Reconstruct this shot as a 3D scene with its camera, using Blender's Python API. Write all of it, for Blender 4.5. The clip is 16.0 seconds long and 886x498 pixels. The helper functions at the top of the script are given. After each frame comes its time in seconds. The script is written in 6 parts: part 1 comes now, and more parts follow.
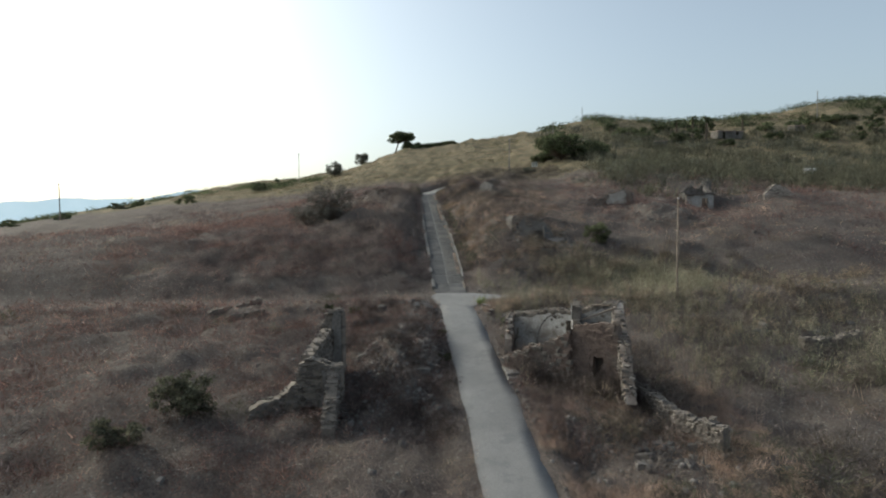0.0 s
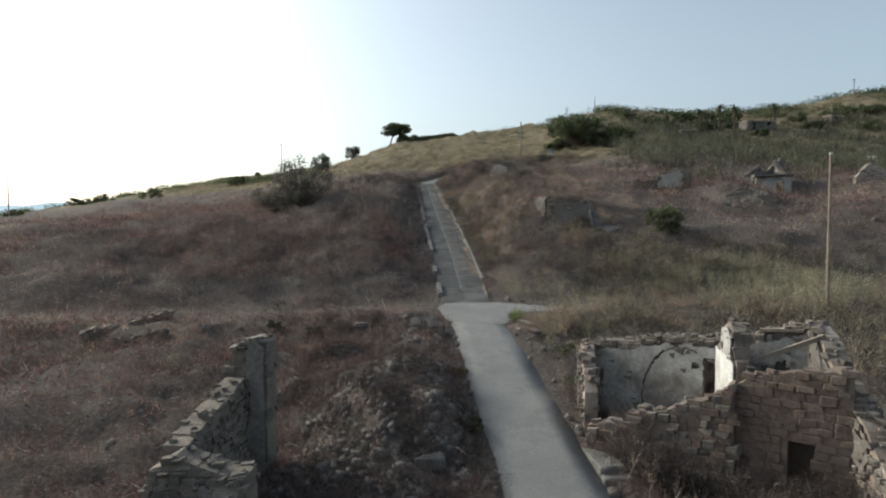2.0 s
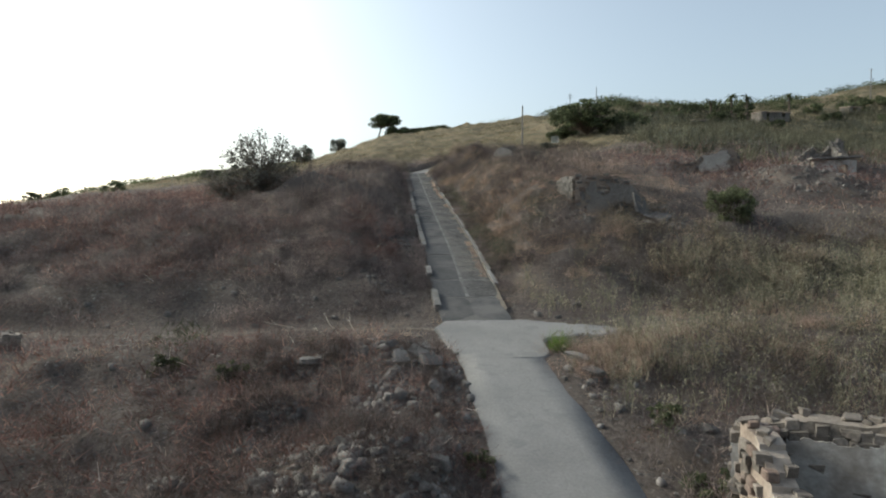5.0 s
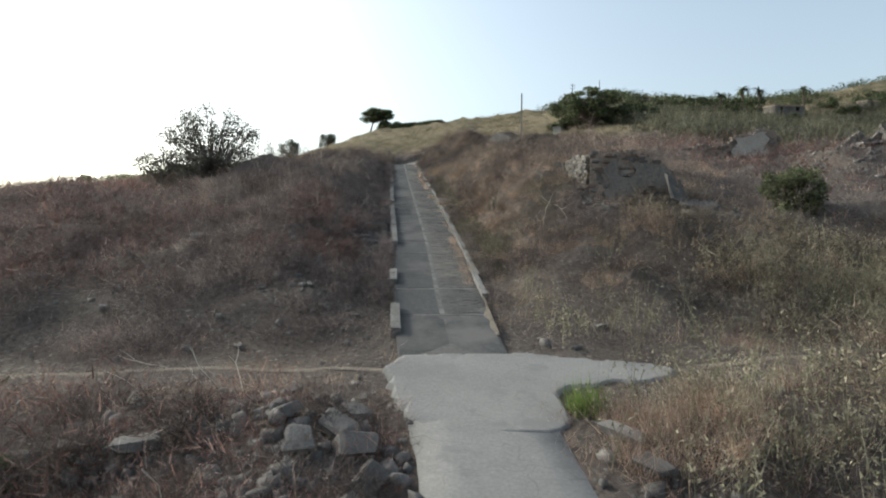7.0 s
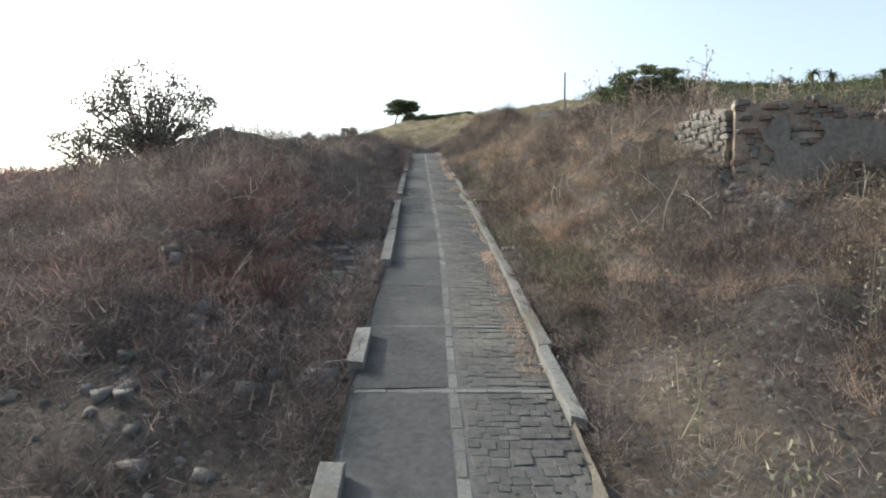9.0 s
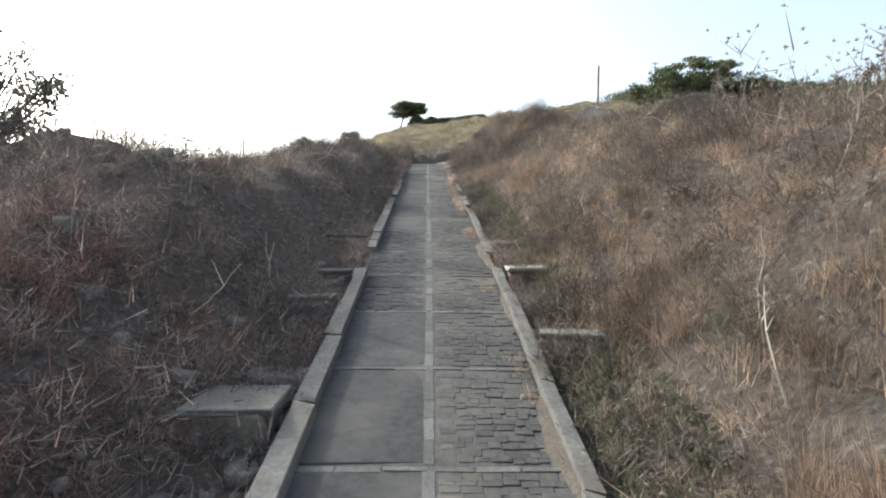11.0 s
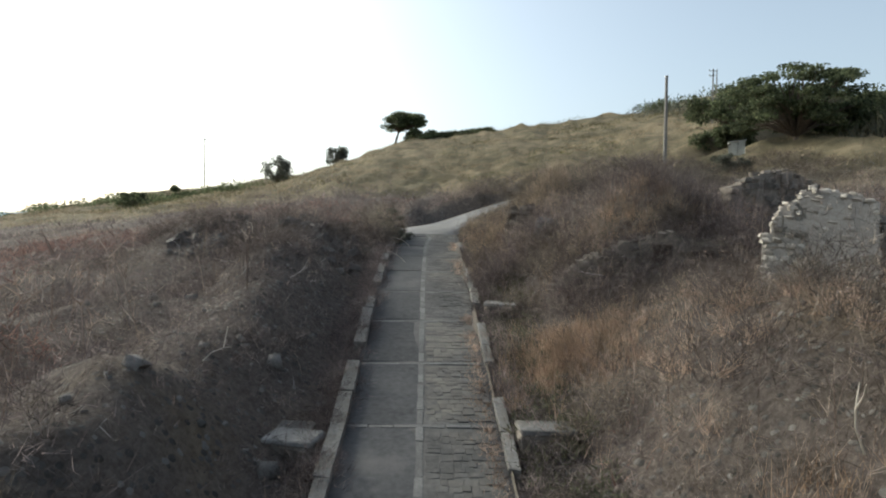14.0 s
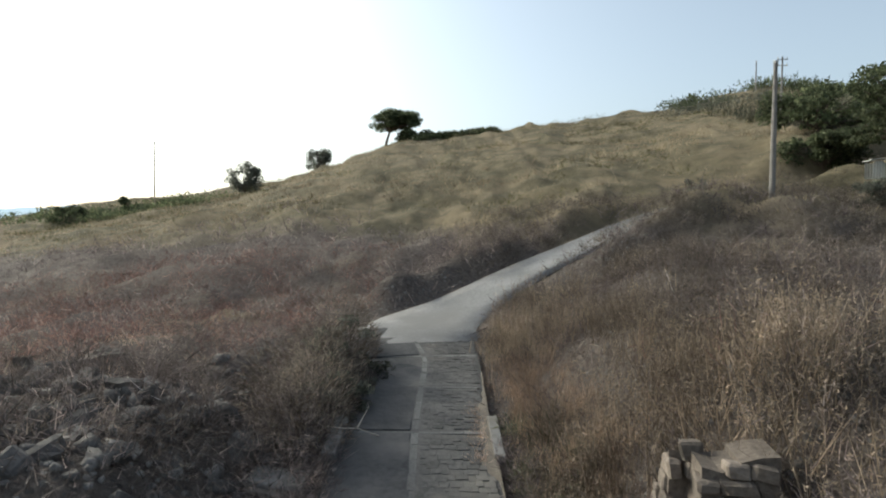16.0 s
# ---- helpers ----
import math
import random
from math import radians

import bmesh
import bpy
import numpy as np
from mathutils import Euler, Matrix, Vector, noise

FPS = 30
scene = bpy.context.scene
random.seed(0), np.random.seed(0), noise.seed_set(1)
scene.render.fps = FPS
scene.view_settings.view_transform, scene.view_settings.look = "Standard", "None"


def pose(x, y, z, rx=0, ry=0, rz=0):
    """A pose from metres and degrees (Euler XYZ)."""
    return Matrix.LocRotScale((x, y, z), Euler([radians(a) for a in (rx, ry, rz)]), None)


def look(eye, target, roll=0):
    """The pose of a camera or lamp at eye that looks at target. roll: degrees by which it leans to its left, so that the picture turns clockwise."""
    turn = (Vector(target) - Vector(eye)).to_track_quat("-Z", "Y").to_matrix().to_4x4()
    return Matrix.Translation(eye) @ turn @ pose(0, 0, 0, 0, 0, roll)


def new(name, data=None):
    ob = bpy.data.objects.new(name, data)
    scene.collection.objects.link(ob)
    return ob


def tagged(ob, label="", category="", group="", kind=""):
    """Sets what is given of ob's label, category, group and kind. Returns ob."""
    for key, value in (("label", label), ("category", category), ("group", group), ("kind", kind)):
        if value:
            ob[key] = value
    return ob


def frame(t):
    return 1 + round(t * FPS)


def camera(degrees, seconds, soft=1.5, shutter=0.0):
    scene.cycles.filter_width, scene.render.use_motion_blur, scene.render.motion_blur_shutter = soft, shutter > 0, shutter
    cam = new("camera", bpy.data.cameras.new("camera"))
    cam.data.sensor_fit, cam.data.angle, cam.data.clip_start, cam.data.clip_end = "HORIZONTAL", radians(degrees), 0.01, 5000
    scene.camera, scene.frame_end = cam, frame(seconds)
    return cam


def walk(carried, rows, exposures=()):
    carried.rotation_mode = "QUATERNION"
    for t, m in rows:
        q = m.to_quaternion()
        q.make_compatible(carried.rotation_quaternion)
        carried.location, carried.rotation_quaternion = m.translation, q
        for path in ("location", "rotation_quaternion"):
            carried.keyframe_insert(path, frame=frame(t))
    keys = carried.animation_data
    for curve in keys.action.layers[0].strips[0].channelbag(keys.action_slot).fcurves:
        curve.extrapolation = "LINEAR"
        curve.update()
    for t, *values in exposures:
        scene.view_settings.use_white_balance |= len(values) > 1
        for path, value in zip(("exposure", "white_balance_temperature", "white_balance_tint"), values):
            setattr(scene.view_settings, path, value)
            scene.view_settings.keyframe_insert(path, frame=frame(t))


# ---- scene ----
cam = camera(74.1, 16.0, soft=2.0)
PATH = [
    (0, (0.24, -0.442, 5.843), (0.232, 1.555, 5.746), -0.2),
    (0.5, (0.017, 4.436, 5.506), (0.012, 6.434, 5.42), -0.1),
    (1, (-0.283, 8.867, 4.972), (-0.283, 10.865, 4.891), -0.0),
    (1.5, (-0.577, 13.046, 4.374), (-0.572, 15.045, 4.297), -0.0),
    (2, (-0.75, 15.994, 3.975), (-0.742, 17.992, 3.9), 0.0),
    (2.5, (-0.801, 17.893, 3.808), (-0.792, 19.891, 3.733), 0.0),
    (3, (-0.848, 19.656, 3.706), (-0.838, 21.655, 3.632), 0.0),
    (3.5, (-0.947, 21.362, 3.603), (-0.933, 23.36, 3.529), -0.0),
    (4, (-1.049, 23.099, 3.489), (-1.024, 25.097, 3.416), -0.1),
    (4.2, (-1.066, 23.816, 3.444), (-1.035, 25.814, 3.369), -0.1),
    (6.3, (-0.555, 31.342, 2.911), (-0.51, 33.341, 2.848), 0.2),
    (6.5, (-0.337, 32.142, 2.897), (-0.293, 34.141, 2.83), 0.2),
    (7, (0.11, 34.21, 2.781), (0.156, 36.208, 2.715), 0.3),
    (7.5, (0.398, 36.504, 2.698), (0.386, 38.503, 2.63), 0.3),
    (8, (0.506, 39.307, 2.672), (0.476, 41.306, 2.6), 0.4),
    (8.2, (0.5, 40.575, 2.748), (0.464, 42.573, 2.677), 0.4),
    (10.3, (0.226, 53.298, 3.886), (0.149, 55.296, 3.822), 0.75),
    (10.5, (0.231, 54.49, 4.169), (0.149, 56.487, 4.112), 0.8),
    (11, (0.183, 57.335, 5.029), (0.096, 59.332, 4.974), 0.7),
    (11.5, (-0.049, 60.27, 5.907), (-0.134, 62.268, 5.854), 0.9),
    (12, (-0.171, 63.008, 6.89), (-0.259, 65.005, 6.84), 0.8),
    (12.5, (-0.394, 65.739, 7.85), (-0.483, 67.737, 7.8), 0.8),
    (13, (-0.617, 68.847, 8.681), (-0.707, 70.845, 8.634), 0.8),
    (13.5, (-0.803, 71.853, 9.546), (-0.891, 73.851, 9.501), 0.8),
    (14, (-0.972, 74.828, 10.392), (-1.058, 76.826, 10.348), 0.8),
    (14.5, (-1.239, 77.968, 11.266), (-1.318, 79.966, 11.22), 0.8),
    (15, (-1.445, 81.297, 12.138), (-1.519, 83.295, 12.088), 0.8),
    (15.5, (-1.661, 84.939, 13.098), (-1.735, 86.937, 13.037), 0.6),
    (16, (-1.907, 88.667, 13.68), (-1.978, 90.665, 13.62), 0.7),
]
walk(cam, [(t, look(eye, target, roll)) for t, eye, target, roll in PATH],
     [(0.0, 0.45, 6250, 1), (4.0, 0.58, 6250, 1), (7.0, 0.8, 6250, 1), (10.6, 1.45, 6300, 3), (11.5, 1.3, 6280, 2), (12.5, 1.0, 6260, 1), (14.0, 0.76, 6260, 1), (16.0, 0.72, 6250, 1)])

# ---- light ----
SUN_AZ, SUN_EL = -59.0, 29.5            # degrees from +y towards +x, and above the horizon
world = bpy.data.worlds.new("sky")
scene.world = world
world.use_nodes = True
wn = world.node_tree.nodes
sky = wn.new("ShaderNodeTexSky")
sky.sky_type = 'NISHITA'
sky.sun_disc = False
sky.sun_elevation, sky.sun_rotation = radians(SUN_EL), radians(SUN_AZ)
sky.altitude, sky.air_density, sky.dust_density, sky.ozone_density = 300, 1.0, 5.0, 1.0
wn["Background"].inputs["Strength"].default_value = 0.142
pale = wn.new("ShaderNodeHueSaturation")      # summer haze: the sky's own colour, paler
pale.inputs["Saturation"].default_value = 0.62
world.node_tree.links.new(sky.outputs[0], pale.inputs["Color"])
world.node_tree.links.new(pale.outputs[0], wn["Background"].inputs["Color"])
sun = new("sun", bpy.data.lights.new("sun", 'SUN'))
sun.data.energy, sun.data.angle, sun.data.color = 2.15, radians(0.9), (1.0, 0.93, 0.83)
az, el = radians(SUN_AZ), radians(SUN_EL)
sun.matrix_world = look((0, 0, 80), (-40 * math.sin(az) * math.cos(el), -40 * math.cos(az) * math.cos(el), 80 - 40 * math.sin(el)))

# ---- materials ----
def rgb(c):
    return (c[0], c[1], c[2], 1.0)


class Nodes:
    """A thin wrapper for writing node materials."""
    def __init__(self, name):
        self.m = bpy.data.materials.new(name)
        self.m.use_nodes = True
        self.t = self.m.node_tree
        self.b = self.t.nodes["Principled BSDF"]
        self.geo = self.t.nodes.new("ShaderNodeNewGeometry")
        self.obj = self.t.nodes.new("ShaderNodeObjectInfo")

    def link(self, a, b):
        self.t.links.new(a, b)

    def noise(self, scale, detail=4, rough=0.55, stretch=None):
        n = self.t.nodes.new("ShaderNodeTexNoise")
        n.inputs["Scale"].default_value, n.inputs["Detail"].default_value = scale, detail
        n.inputs["Roughness"].default_value = rough
        if stretch:
            k = self.t.nodes.new("ShaderNodeVectorMath")
            k.operation = 'MULTIPLY'
            k.inputs[1].default_value = stretch
            self.link(self.geo.outputs["Position"], k.inputs[0])
            self.link(k.outputs[0], n.inputs["Vector"])
        else:
            self.link(self.geo.outputs["Position"], n.inputs["Vector"])
        return n.outputs["Fac"]

    def voronoi(self, scale, feature='F1'):
        n = self.t.nodes.new("ShaderNodeTexVoronoi")
        n.feature = feature
        n.inputs["Scale"].default_value = scale
        self.link(self.geo.outputs["Position"], n.inputs["Vector"])
        return n.outputs["Distance"]

    def ramp(self, fac, stops):
        r = self.t.nodes.new("ShaderNodeValToRGB")
        e = r.color_ramp.elements
        while len(e) < len(stops):
            e.new(0.5)
        for i, (p, c) in enumerate(stops):
            e[i].position, e[i].color = p, rgb(c)
        self.link(fac, r.inputs["Fac"])
        return r.outputs["Color"]

    def mix(self, a, b, fac, how='MIX'):
        k = self.t.nodes.new("ShaderNodeMix")
        k.data_type, k.blend_type = 'RGBA', how
        for sock, v in ((k.inputs[6], a), (k.inputs[7], b), (k.inputs[0], fac)):
            if isinstance(v, tuple):
                sock.default_value = rgb(v)
            elif isinstance(v, (int, float)):
                sock.default_value = v
            else:
                self.link(v, sock)
        return k.outputs[2]

    def value(self, a, op, b):
        k = self.t.nodes.new("ShaderNodeMath")
        k.operation = op
        for sock, v in zip(k.inputs, (a, b)):
            if isinstance(v, (int, float)):
                sock.default_value = v
            else:
                self.link(v, sock)
        return k.outputs[0]

    def bump(self, height, strength=0.5, dist=0.03):
        k = self.t.nodes.new("ShaderNodeBump")
        k.inputs["Strength"].default_value, k.inputs["Distance"].default_value = strength, dist
        self.link(height, k.inputs["Height"])
        self.link(k.outputs["Normal"], self.b.inputs["Normal"])

    def done(self, color, rough=0.9, spec=0.2):
        if isinstance(color, tuple):
            self.b.inputs["Base Color"].default_value = rgb(color)
        else:
            self.link(color, self.b.inputs["Base Color"])
        self.b.inputs["Roughness"].default_value = rough
        self.b.inputs["Specular IOR Level"].default_value = spec
        return self.m


def grainy(name, dark, light, scale=6.0, fine=60.0, rough=0.92, island=0.0, bump=0.4, mottling=None):
    """Two-scale grain between two colours; island > 0 varies each loose piece, and each object, by that much."""
    n = Nodes(name)
    big = n.ramp(n.noise(scale, 5, 0.6), [(0.3, dark), (0.72, light)])
    fine_n = n.noise(fine, 3, 0.6)
    c = n.mix(big, n.ramp(fine_n, [(0.25, tuple(v * 0.55 for v in dark)), (0.75, tuple(min(1, v * 1.25) for v in light))]), 0.4)
    if mottling:
        c = n.mix(c, mottling, n.ramp(n.noise(scale * 0.35, 6, 0.65), [(0.5, (0, 0, 0)), (0.64, (1, 1, 1))]))
    if island:
        r = n.value(n.geo.outputs["Random Per Island"], 'ADD', n.obj.outputs["Random"])
        r = n.value(r, 'FRACT', 0)
        k = n.value(n.value(r, 'MULTIPLY', 2 * island), 'ADD', 1 - island)
        v = n.t.nodes.new("ShaderNodeCombineColor")
        for s in v.inputs:
            n.link(k, s)
        c = n.mix(c, v.outputs[0], 1.0, 'MULTIPLY')
    n.bump(fine_n, bump, 0.02)
    return n.done(c, rough)


def leafy(name, stops, rough=0.75, through_light=0.35):
    """Leaves and blades: colour by piece, a thin translucent sheet."""
    n = Nodes(name)
    stops = [(p, (r * 0.98, g, b * 1.13)) for p, (r, g, b) in stops]      # shifted from red towards blue, a little greyer
    c = n.ramp(n.geo.outputs["Random Per Island"], stops)
    drift = n.ramp(n.noise(0.16, 4, 0.6), [(0.3, (0.6, 0.58, 0.58)), (0.7, (1.32, 1.28, 1.2))])
    c = n.mix(c, drift, 1.0, 'MULTIPLY')
    clump = n.ramp(n.noise(1.15, 3, 0.6), [(0.32, (0.52, 0.51, 0.5)), (0.52, (1.0, 1.0, 1.0)), (0.7, (1.55, 1.52, 1.46))])
    c = n.mix(c, clump, 1.0, 'MULTIPLY')
    m = n.done(c, rough, 0.15)
    tr = n.t.nodes.new("ShaderNodeBsdfTranslucent")
    mx = n.t.nodes.new("ShaderNodeMixShader")
    mx.inputs[0].default_value = through_light
    n.link(c, tr.inputs["Color"])
    n.link(n.b.outputs[0], mx.inputs[1])
    n.link(tr.outputs[0], mx.inputs[2])
    n.link(mx.outputs[0], n.t.nodes["Material Output"].inputs["Surface"])
    return m


def ground_material():
    n = Nodes("dry_earth")
    base = n.ramp(n.noise(0.35, 6, 0.62), [(0.3, (0.075, 0.063, 0.057)), (0.5, (0.13, 0.105, 0.09)), (0.72, (0.19, 0.152, 0.126))])
    fine = n.noise(7.0, 6, 0.75)
    c = n.mix(base, n.ramp(fine, [(0.35, (0.034, 0.03, 0.028)), (0.7, (0.225, 0.193, 0.168))]), 0.55)
    # parched field on the upper hill, straw patches elsewhere
    xyz = n.t.nodes.new("ShaderNodeSeparateXYZ")
    n.link(n.geo.outputs["Position"], xyz.inputs[0])
    edge = n.value(n.value(xyz.outputs[1], 'ADD', n.value(xyz.outputs[0], 'MULTIPLY', 0.4)), 'ADD', n.value(n.noise(0.12, 4), 'MULTIPLY', 12.0))
    field = n.value(n.value(edge, 'SUBTRACT', 121.0), 'MULTIPLY', 0.2)
    field_c = n.ramp(n.noise(0.3, 6, 0.7), [(0.28, (0.06, 0.058, 0.036)), (0.5, (0.145, 0.122, 0.078)), (0.72, (0.26, 0.205, 0.135))])
    clamp = n.t.nodes.new("ShaderNodeClamp")
    n.link(field, clamp.inputs[0])
    c = n.mix(c, field_c, clamp.outputs[0])
    straw = n.ramp(n.noise(0.15, 5, 0.6), [(0.58, (0, 0, 0)), (0.74, (0.6, 0.6, 0.6))])
    c = n.mix(c, n.ramp(n.noise(3.5, 5, 0.7), [(0.3, (0.12, 0.09, 0.055)), (0.7, (0.28, 0.215, 0.14))]), straw)
    # gravel and clods, too small to pick apart
    v = n.t.nodes.new("ShaderNodeTexVoronoi")
    v.inputs["Scale"].default_value = 8.0
    n.link(n.geo.outputs["Position"], v.inputs["Vector"])
    bit = n.t.nodes.new("ShaderNodeSeparateColor")
    n.link(v.outputs["Color"], bit.inputs[0])
    here = n.value(n.value(bit.outputs[1], 'LESS_THAN', n.value(n.noise(0.5, 5, 0.65), 'MULTIPLY', 0.72)), 'MULTIPLY', n.value(v.outputs["Distance"], 'LESS_THAN', n.value(n.value(bit.outputs[2], 'MULTIPLY', 0.25), 'ADD', 0.3)))
    near = n.value(n.value(xyz.outputs[1], 'LESS_THAN', 112.0), 'MULTIPLY', here)
    grey = n.ramp(bit.outputs[0], [(0.0, (0.062, 0.057, 0.053)), (0.6, (0.12, 0.111, 0.103)), (1.0, (0.22, 0.206, 0.192))])
    c = n.mix(c, grey, near)
    n.bump(n.value(fine, 'ADD', n.value(near, 'MULTIPLY', n.value(0.5, 'SUBTRACT', v.outputs["Distance"]))), 1.0, 0.15)
    return n.done(c, 0.95, 0.1)


def concrete_material():
    n = Nodes("worn_cracked_concrete")
    fine = n.noise(16.0, 5, 0.65)
    c = n.ramp(n.noise(0.5, 6, 0.62), [(0.3, (0.13, 0.127, 0.124)), (0.7, (0.212, 0.206, 0.198))])
    c = n.mix(c, n.ramp(fine, [(0.25, (0.12, 0.118, 0.115)), (0.75, (0.34, 0.33, 0.318))]), 0.3)
    c = n.mix(c, (0.155, 0.152, 0.15), n.ramp(n.noise(0.9, 6, 0.7), [(0.54, (0, 0, 0)), (0.62, (0.75, 0.75, 0.75))]))
    warp = n.t.nodes.new("ShaderNodeVectorMath")
    warp.operation = 'ADD'
    k = n.t.nodes.new("ShaderNodeVectorMath")
    k.operation = 'SCALE'
    k.inputs["Scale"].default_value = 0.8
    nz = n.t.nodes.new("ShaderNodeTexNoise")
    nz.inputs["Scale"].default_value = 1.4
    n.link(n.geo.outputs["Position"], nz.inputs["Vector"])
    n.link(nz.outputs["Color"], k.inputs[0])
    n.link(n.geo.outputs["Position"], warp.inputs[0])
    n.link(k.outputs[0], warp.inputs[1])
    v = n.t.nodes.new("ShaderNodeTexVoronoi")
    v.feature = 'DISTANCE_TO_EDGE'
    v.inputs["Scale"].default_value = 0.55
    n.link(warp.outputs[0], v.inputs["Vector"])
    crack = n.ramp(v.outputs["Distance"], [(0.0, (1, 1, 1)), (0.006, (0, 0, 0))])
    c = n.mix(c, (0.15, 0.146, 0.14), n.mix(crack, (0, 0, 0), n.ramp(n.noise(0.5, 3), [(0.42, (1, 1, 1)), (0.56, (0.1, 0.1, 0.1))])))
    n.bump(fine, 0.5, 0.02)
    return n.done(c, 0.92, 0.2)


M = {}
M["earth"] = ground_material()
M["track"] = grainy("pale_dust_track", (0.085, 0.069, 0.056), (0.18, 0.15, 0.122), 2.2, 14, bump=0.9)
M["stone"] = grainy("grey_limestone", (0.072, 0.067, 0.063), (0.2, 0.186, 0.172), 2.5, 22, island=0.28, bump=0.6)
M["masonry"] = grainy("weathered_rubble_masonry", (0.1, 0.086, 0.073), (0.25, 0.215, 0.18), 1.6, 14, island=0.12, bump=0.9)
M["plaster"] = grainy("stained_grey_plaster", (0.2, 0.19, 0.18), (0.44, 0.425, 0.4), 1.3, 9, bump=0.4, mottling=(0.16, 0.138, 0.12))
M["whitewash"] = grainy("flaking_whitewash", (0.4, 0.39, 0.37), (0.62, 0.61, 0.59), 1.5, 12, bump=0.5, mottling=(0.34, 0.315, 0.285))
M["concrete"] = concrete_material()
M["slab"] = grainy("old_paving_concrete", (0.04, 0.04, 0.042), (0.08, 0.079, 0.079), 0.9, 9, bump=0.9, mottling=(0.105, 0.1, 0.096), island=0.12)
M["sett"] = grainy("worn_stone_setts", (0.047, 0.045, 0.044), (0.115, 0.11, 0.104), 0.8, 11, island=0.14, bump=0.6, mottling=(0.14, 0.128, 0.112))
M["strip"] = grainy("pale_stone_strip", (0.085, 0.083, 0.08), (0.175, 0.17, 0.163), 2.0, 26, island=0.2)
M["kerb"] = grainy("grey_kerb_stone", (0.095, 0.092, 0.088), (0.21, 0.203, 0.192), 2.5, 16, island=0.2, bump=0.8, mottling=(0.13, 0.118, 0.1))
M["wood"] = grainy("grey_weathered_timber", (0.13, 0.1, 0.08), (0.3, 0.25, 0.2), 3, 40)
M["pole"] = grainy("grey_concrete_pole", (0.13, 0.12, 0.11), (0.24, 0.225, 0.21), 3, 30)
M["metal"] = grainy("galvanised_steel", (0.3, 0.3, 0.3), (0.5, 0.5, 0.5), 4, 40, rough=0.5)
M["bark"] = grainy("dark_bark", (0.05, 0.04, 0.032), (0.15, 0.12, 0.095), 5, 40)
M["straw"] = leafy("dry_straw_grass", [(0.0, (0.28, 0.2, 0.138)), (0.5, (0.45, 0.335, 0.238)), (1.0, (0.62, 0.49, 0.37))], through_light=0.42)
M["scrub"] = leafy("dry_brown_scrub", [(0.0, (0.085, 0.071, 0.064)), (0.55, (0.175, 0.144, 0.128)), (1.0, (0.3, 0.25, 0.218))], through_light=0.35)
M["stalk"] = leafy("pale_dead_stalks", [(0.0, (0.15, 0.115, 0.09)), (0.7, (0.27, 0.215, 0.17)), (1.0, (0.42, 0.36, 0.29))], through_light=0.2)
M["greenweed"] = leafy("yellow_green_weeds", [(0.0, (0.145, 0.143, 0.088)), (0.5, (0.255, 0.243, 0.155)), (1.0, (0.41, 0.375, 0.26))])
M["leaf"] = leafy("dark_green_leaves", [(0.0, (0.05, 0.063, 0.032)), (0.6, (0.092, 0.112, 0.055)), (1.0, (0.15, 0.165, 0.085))], through_light=0.5)
M["olive"] = leafy("grey_green_leaves", [(0.0, (0.065, 0.07, 0.052)), (1.0, (0.15, 0.155, 0.115))], through_light=0.45)
M["cane"] = leafy("green_cane_leaves", [(0.0, (0.075, 0.078, 0.05)), (1.0, (0.17, 0.162, 0.105))])
M["palestone"] = grainy("pale_limestone", (0.24, 0.215, 0.185), (0.45, 0.41, 0.36), 2.5, 22, island=0.25, bump=0.6)
M["bed"] = grainy("gritty_joint_dirt", (0.065, 0.062, 0.059), (0.125, 0.12, 0.113), 0.8, 11)
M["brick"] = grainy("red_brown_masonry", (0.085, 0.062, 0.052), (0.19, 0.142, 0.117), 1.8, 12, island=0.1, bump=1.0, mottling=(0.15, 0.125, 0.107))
M["palemasonry"] = grainy("pale_rubble_masonry", (0.27, 0.24, 0.21), (0.46, 0.42, 0.37), 1.6, 14, bump=0.9)
M["bush"] = leafy("fresh_green_leaves", [(0.0, (0.065, 0.078, 0.04)), (0.6, (0.115, 0.132, 0.066)), (1.0, (0.19, 0.2, 0.105))], through_light=0.45)
M["rusty"] = leafy("rust_brown_weeds", [(0.0, (0.105, 0.058, 0.046)), (0.6, (0.2, 0.122, 0.096)), (1.0, (0.32, 0.21, 0.165))], through_light=0.35)
M["hillgrass"] = leafy("parched_hill_grass", [(0.0, (0.15, 0.125, 0.075)), (0.5, (0.25, 0.205, 0.128)), (1.0, (0.37, 0.3, 0.195))])
M["hillscrub"] = leafy("olive_hill_scrub", [(0.0, (0.07, 0.07, 0.03)), (1.0, (0.16, 0.145, 0.065))])
M["herb"] = leafy("dull_green_herbs", [(0.0, (0.065, 0.07, 0.043)), (1.0, (0.16, 0.156, 0.098))])
M["freshgrass"] = leafy("bright_green_grass", [(0.0, (0.09, 0.14, 0.03)), (1.0, (0.19, 0.25, 0.07))])
M["deadwood"] = grainy("bleached_dead_wood", (0.3, 0.26, 0.21), (0.55, 0.5, 0.43), 4, 40)
M["roof"] = grainy("faded_roof_tiles", (0.24, 0.19, 0.15), (0.38, 0.32, 0.27), 1.5, 12)
M["sheet"] = grainy("pale_painted_sheet_metal", (0.36, 0.365, 0.345), (0.52, 0.525, 0.5), 1.5, 20, rough=0.55)

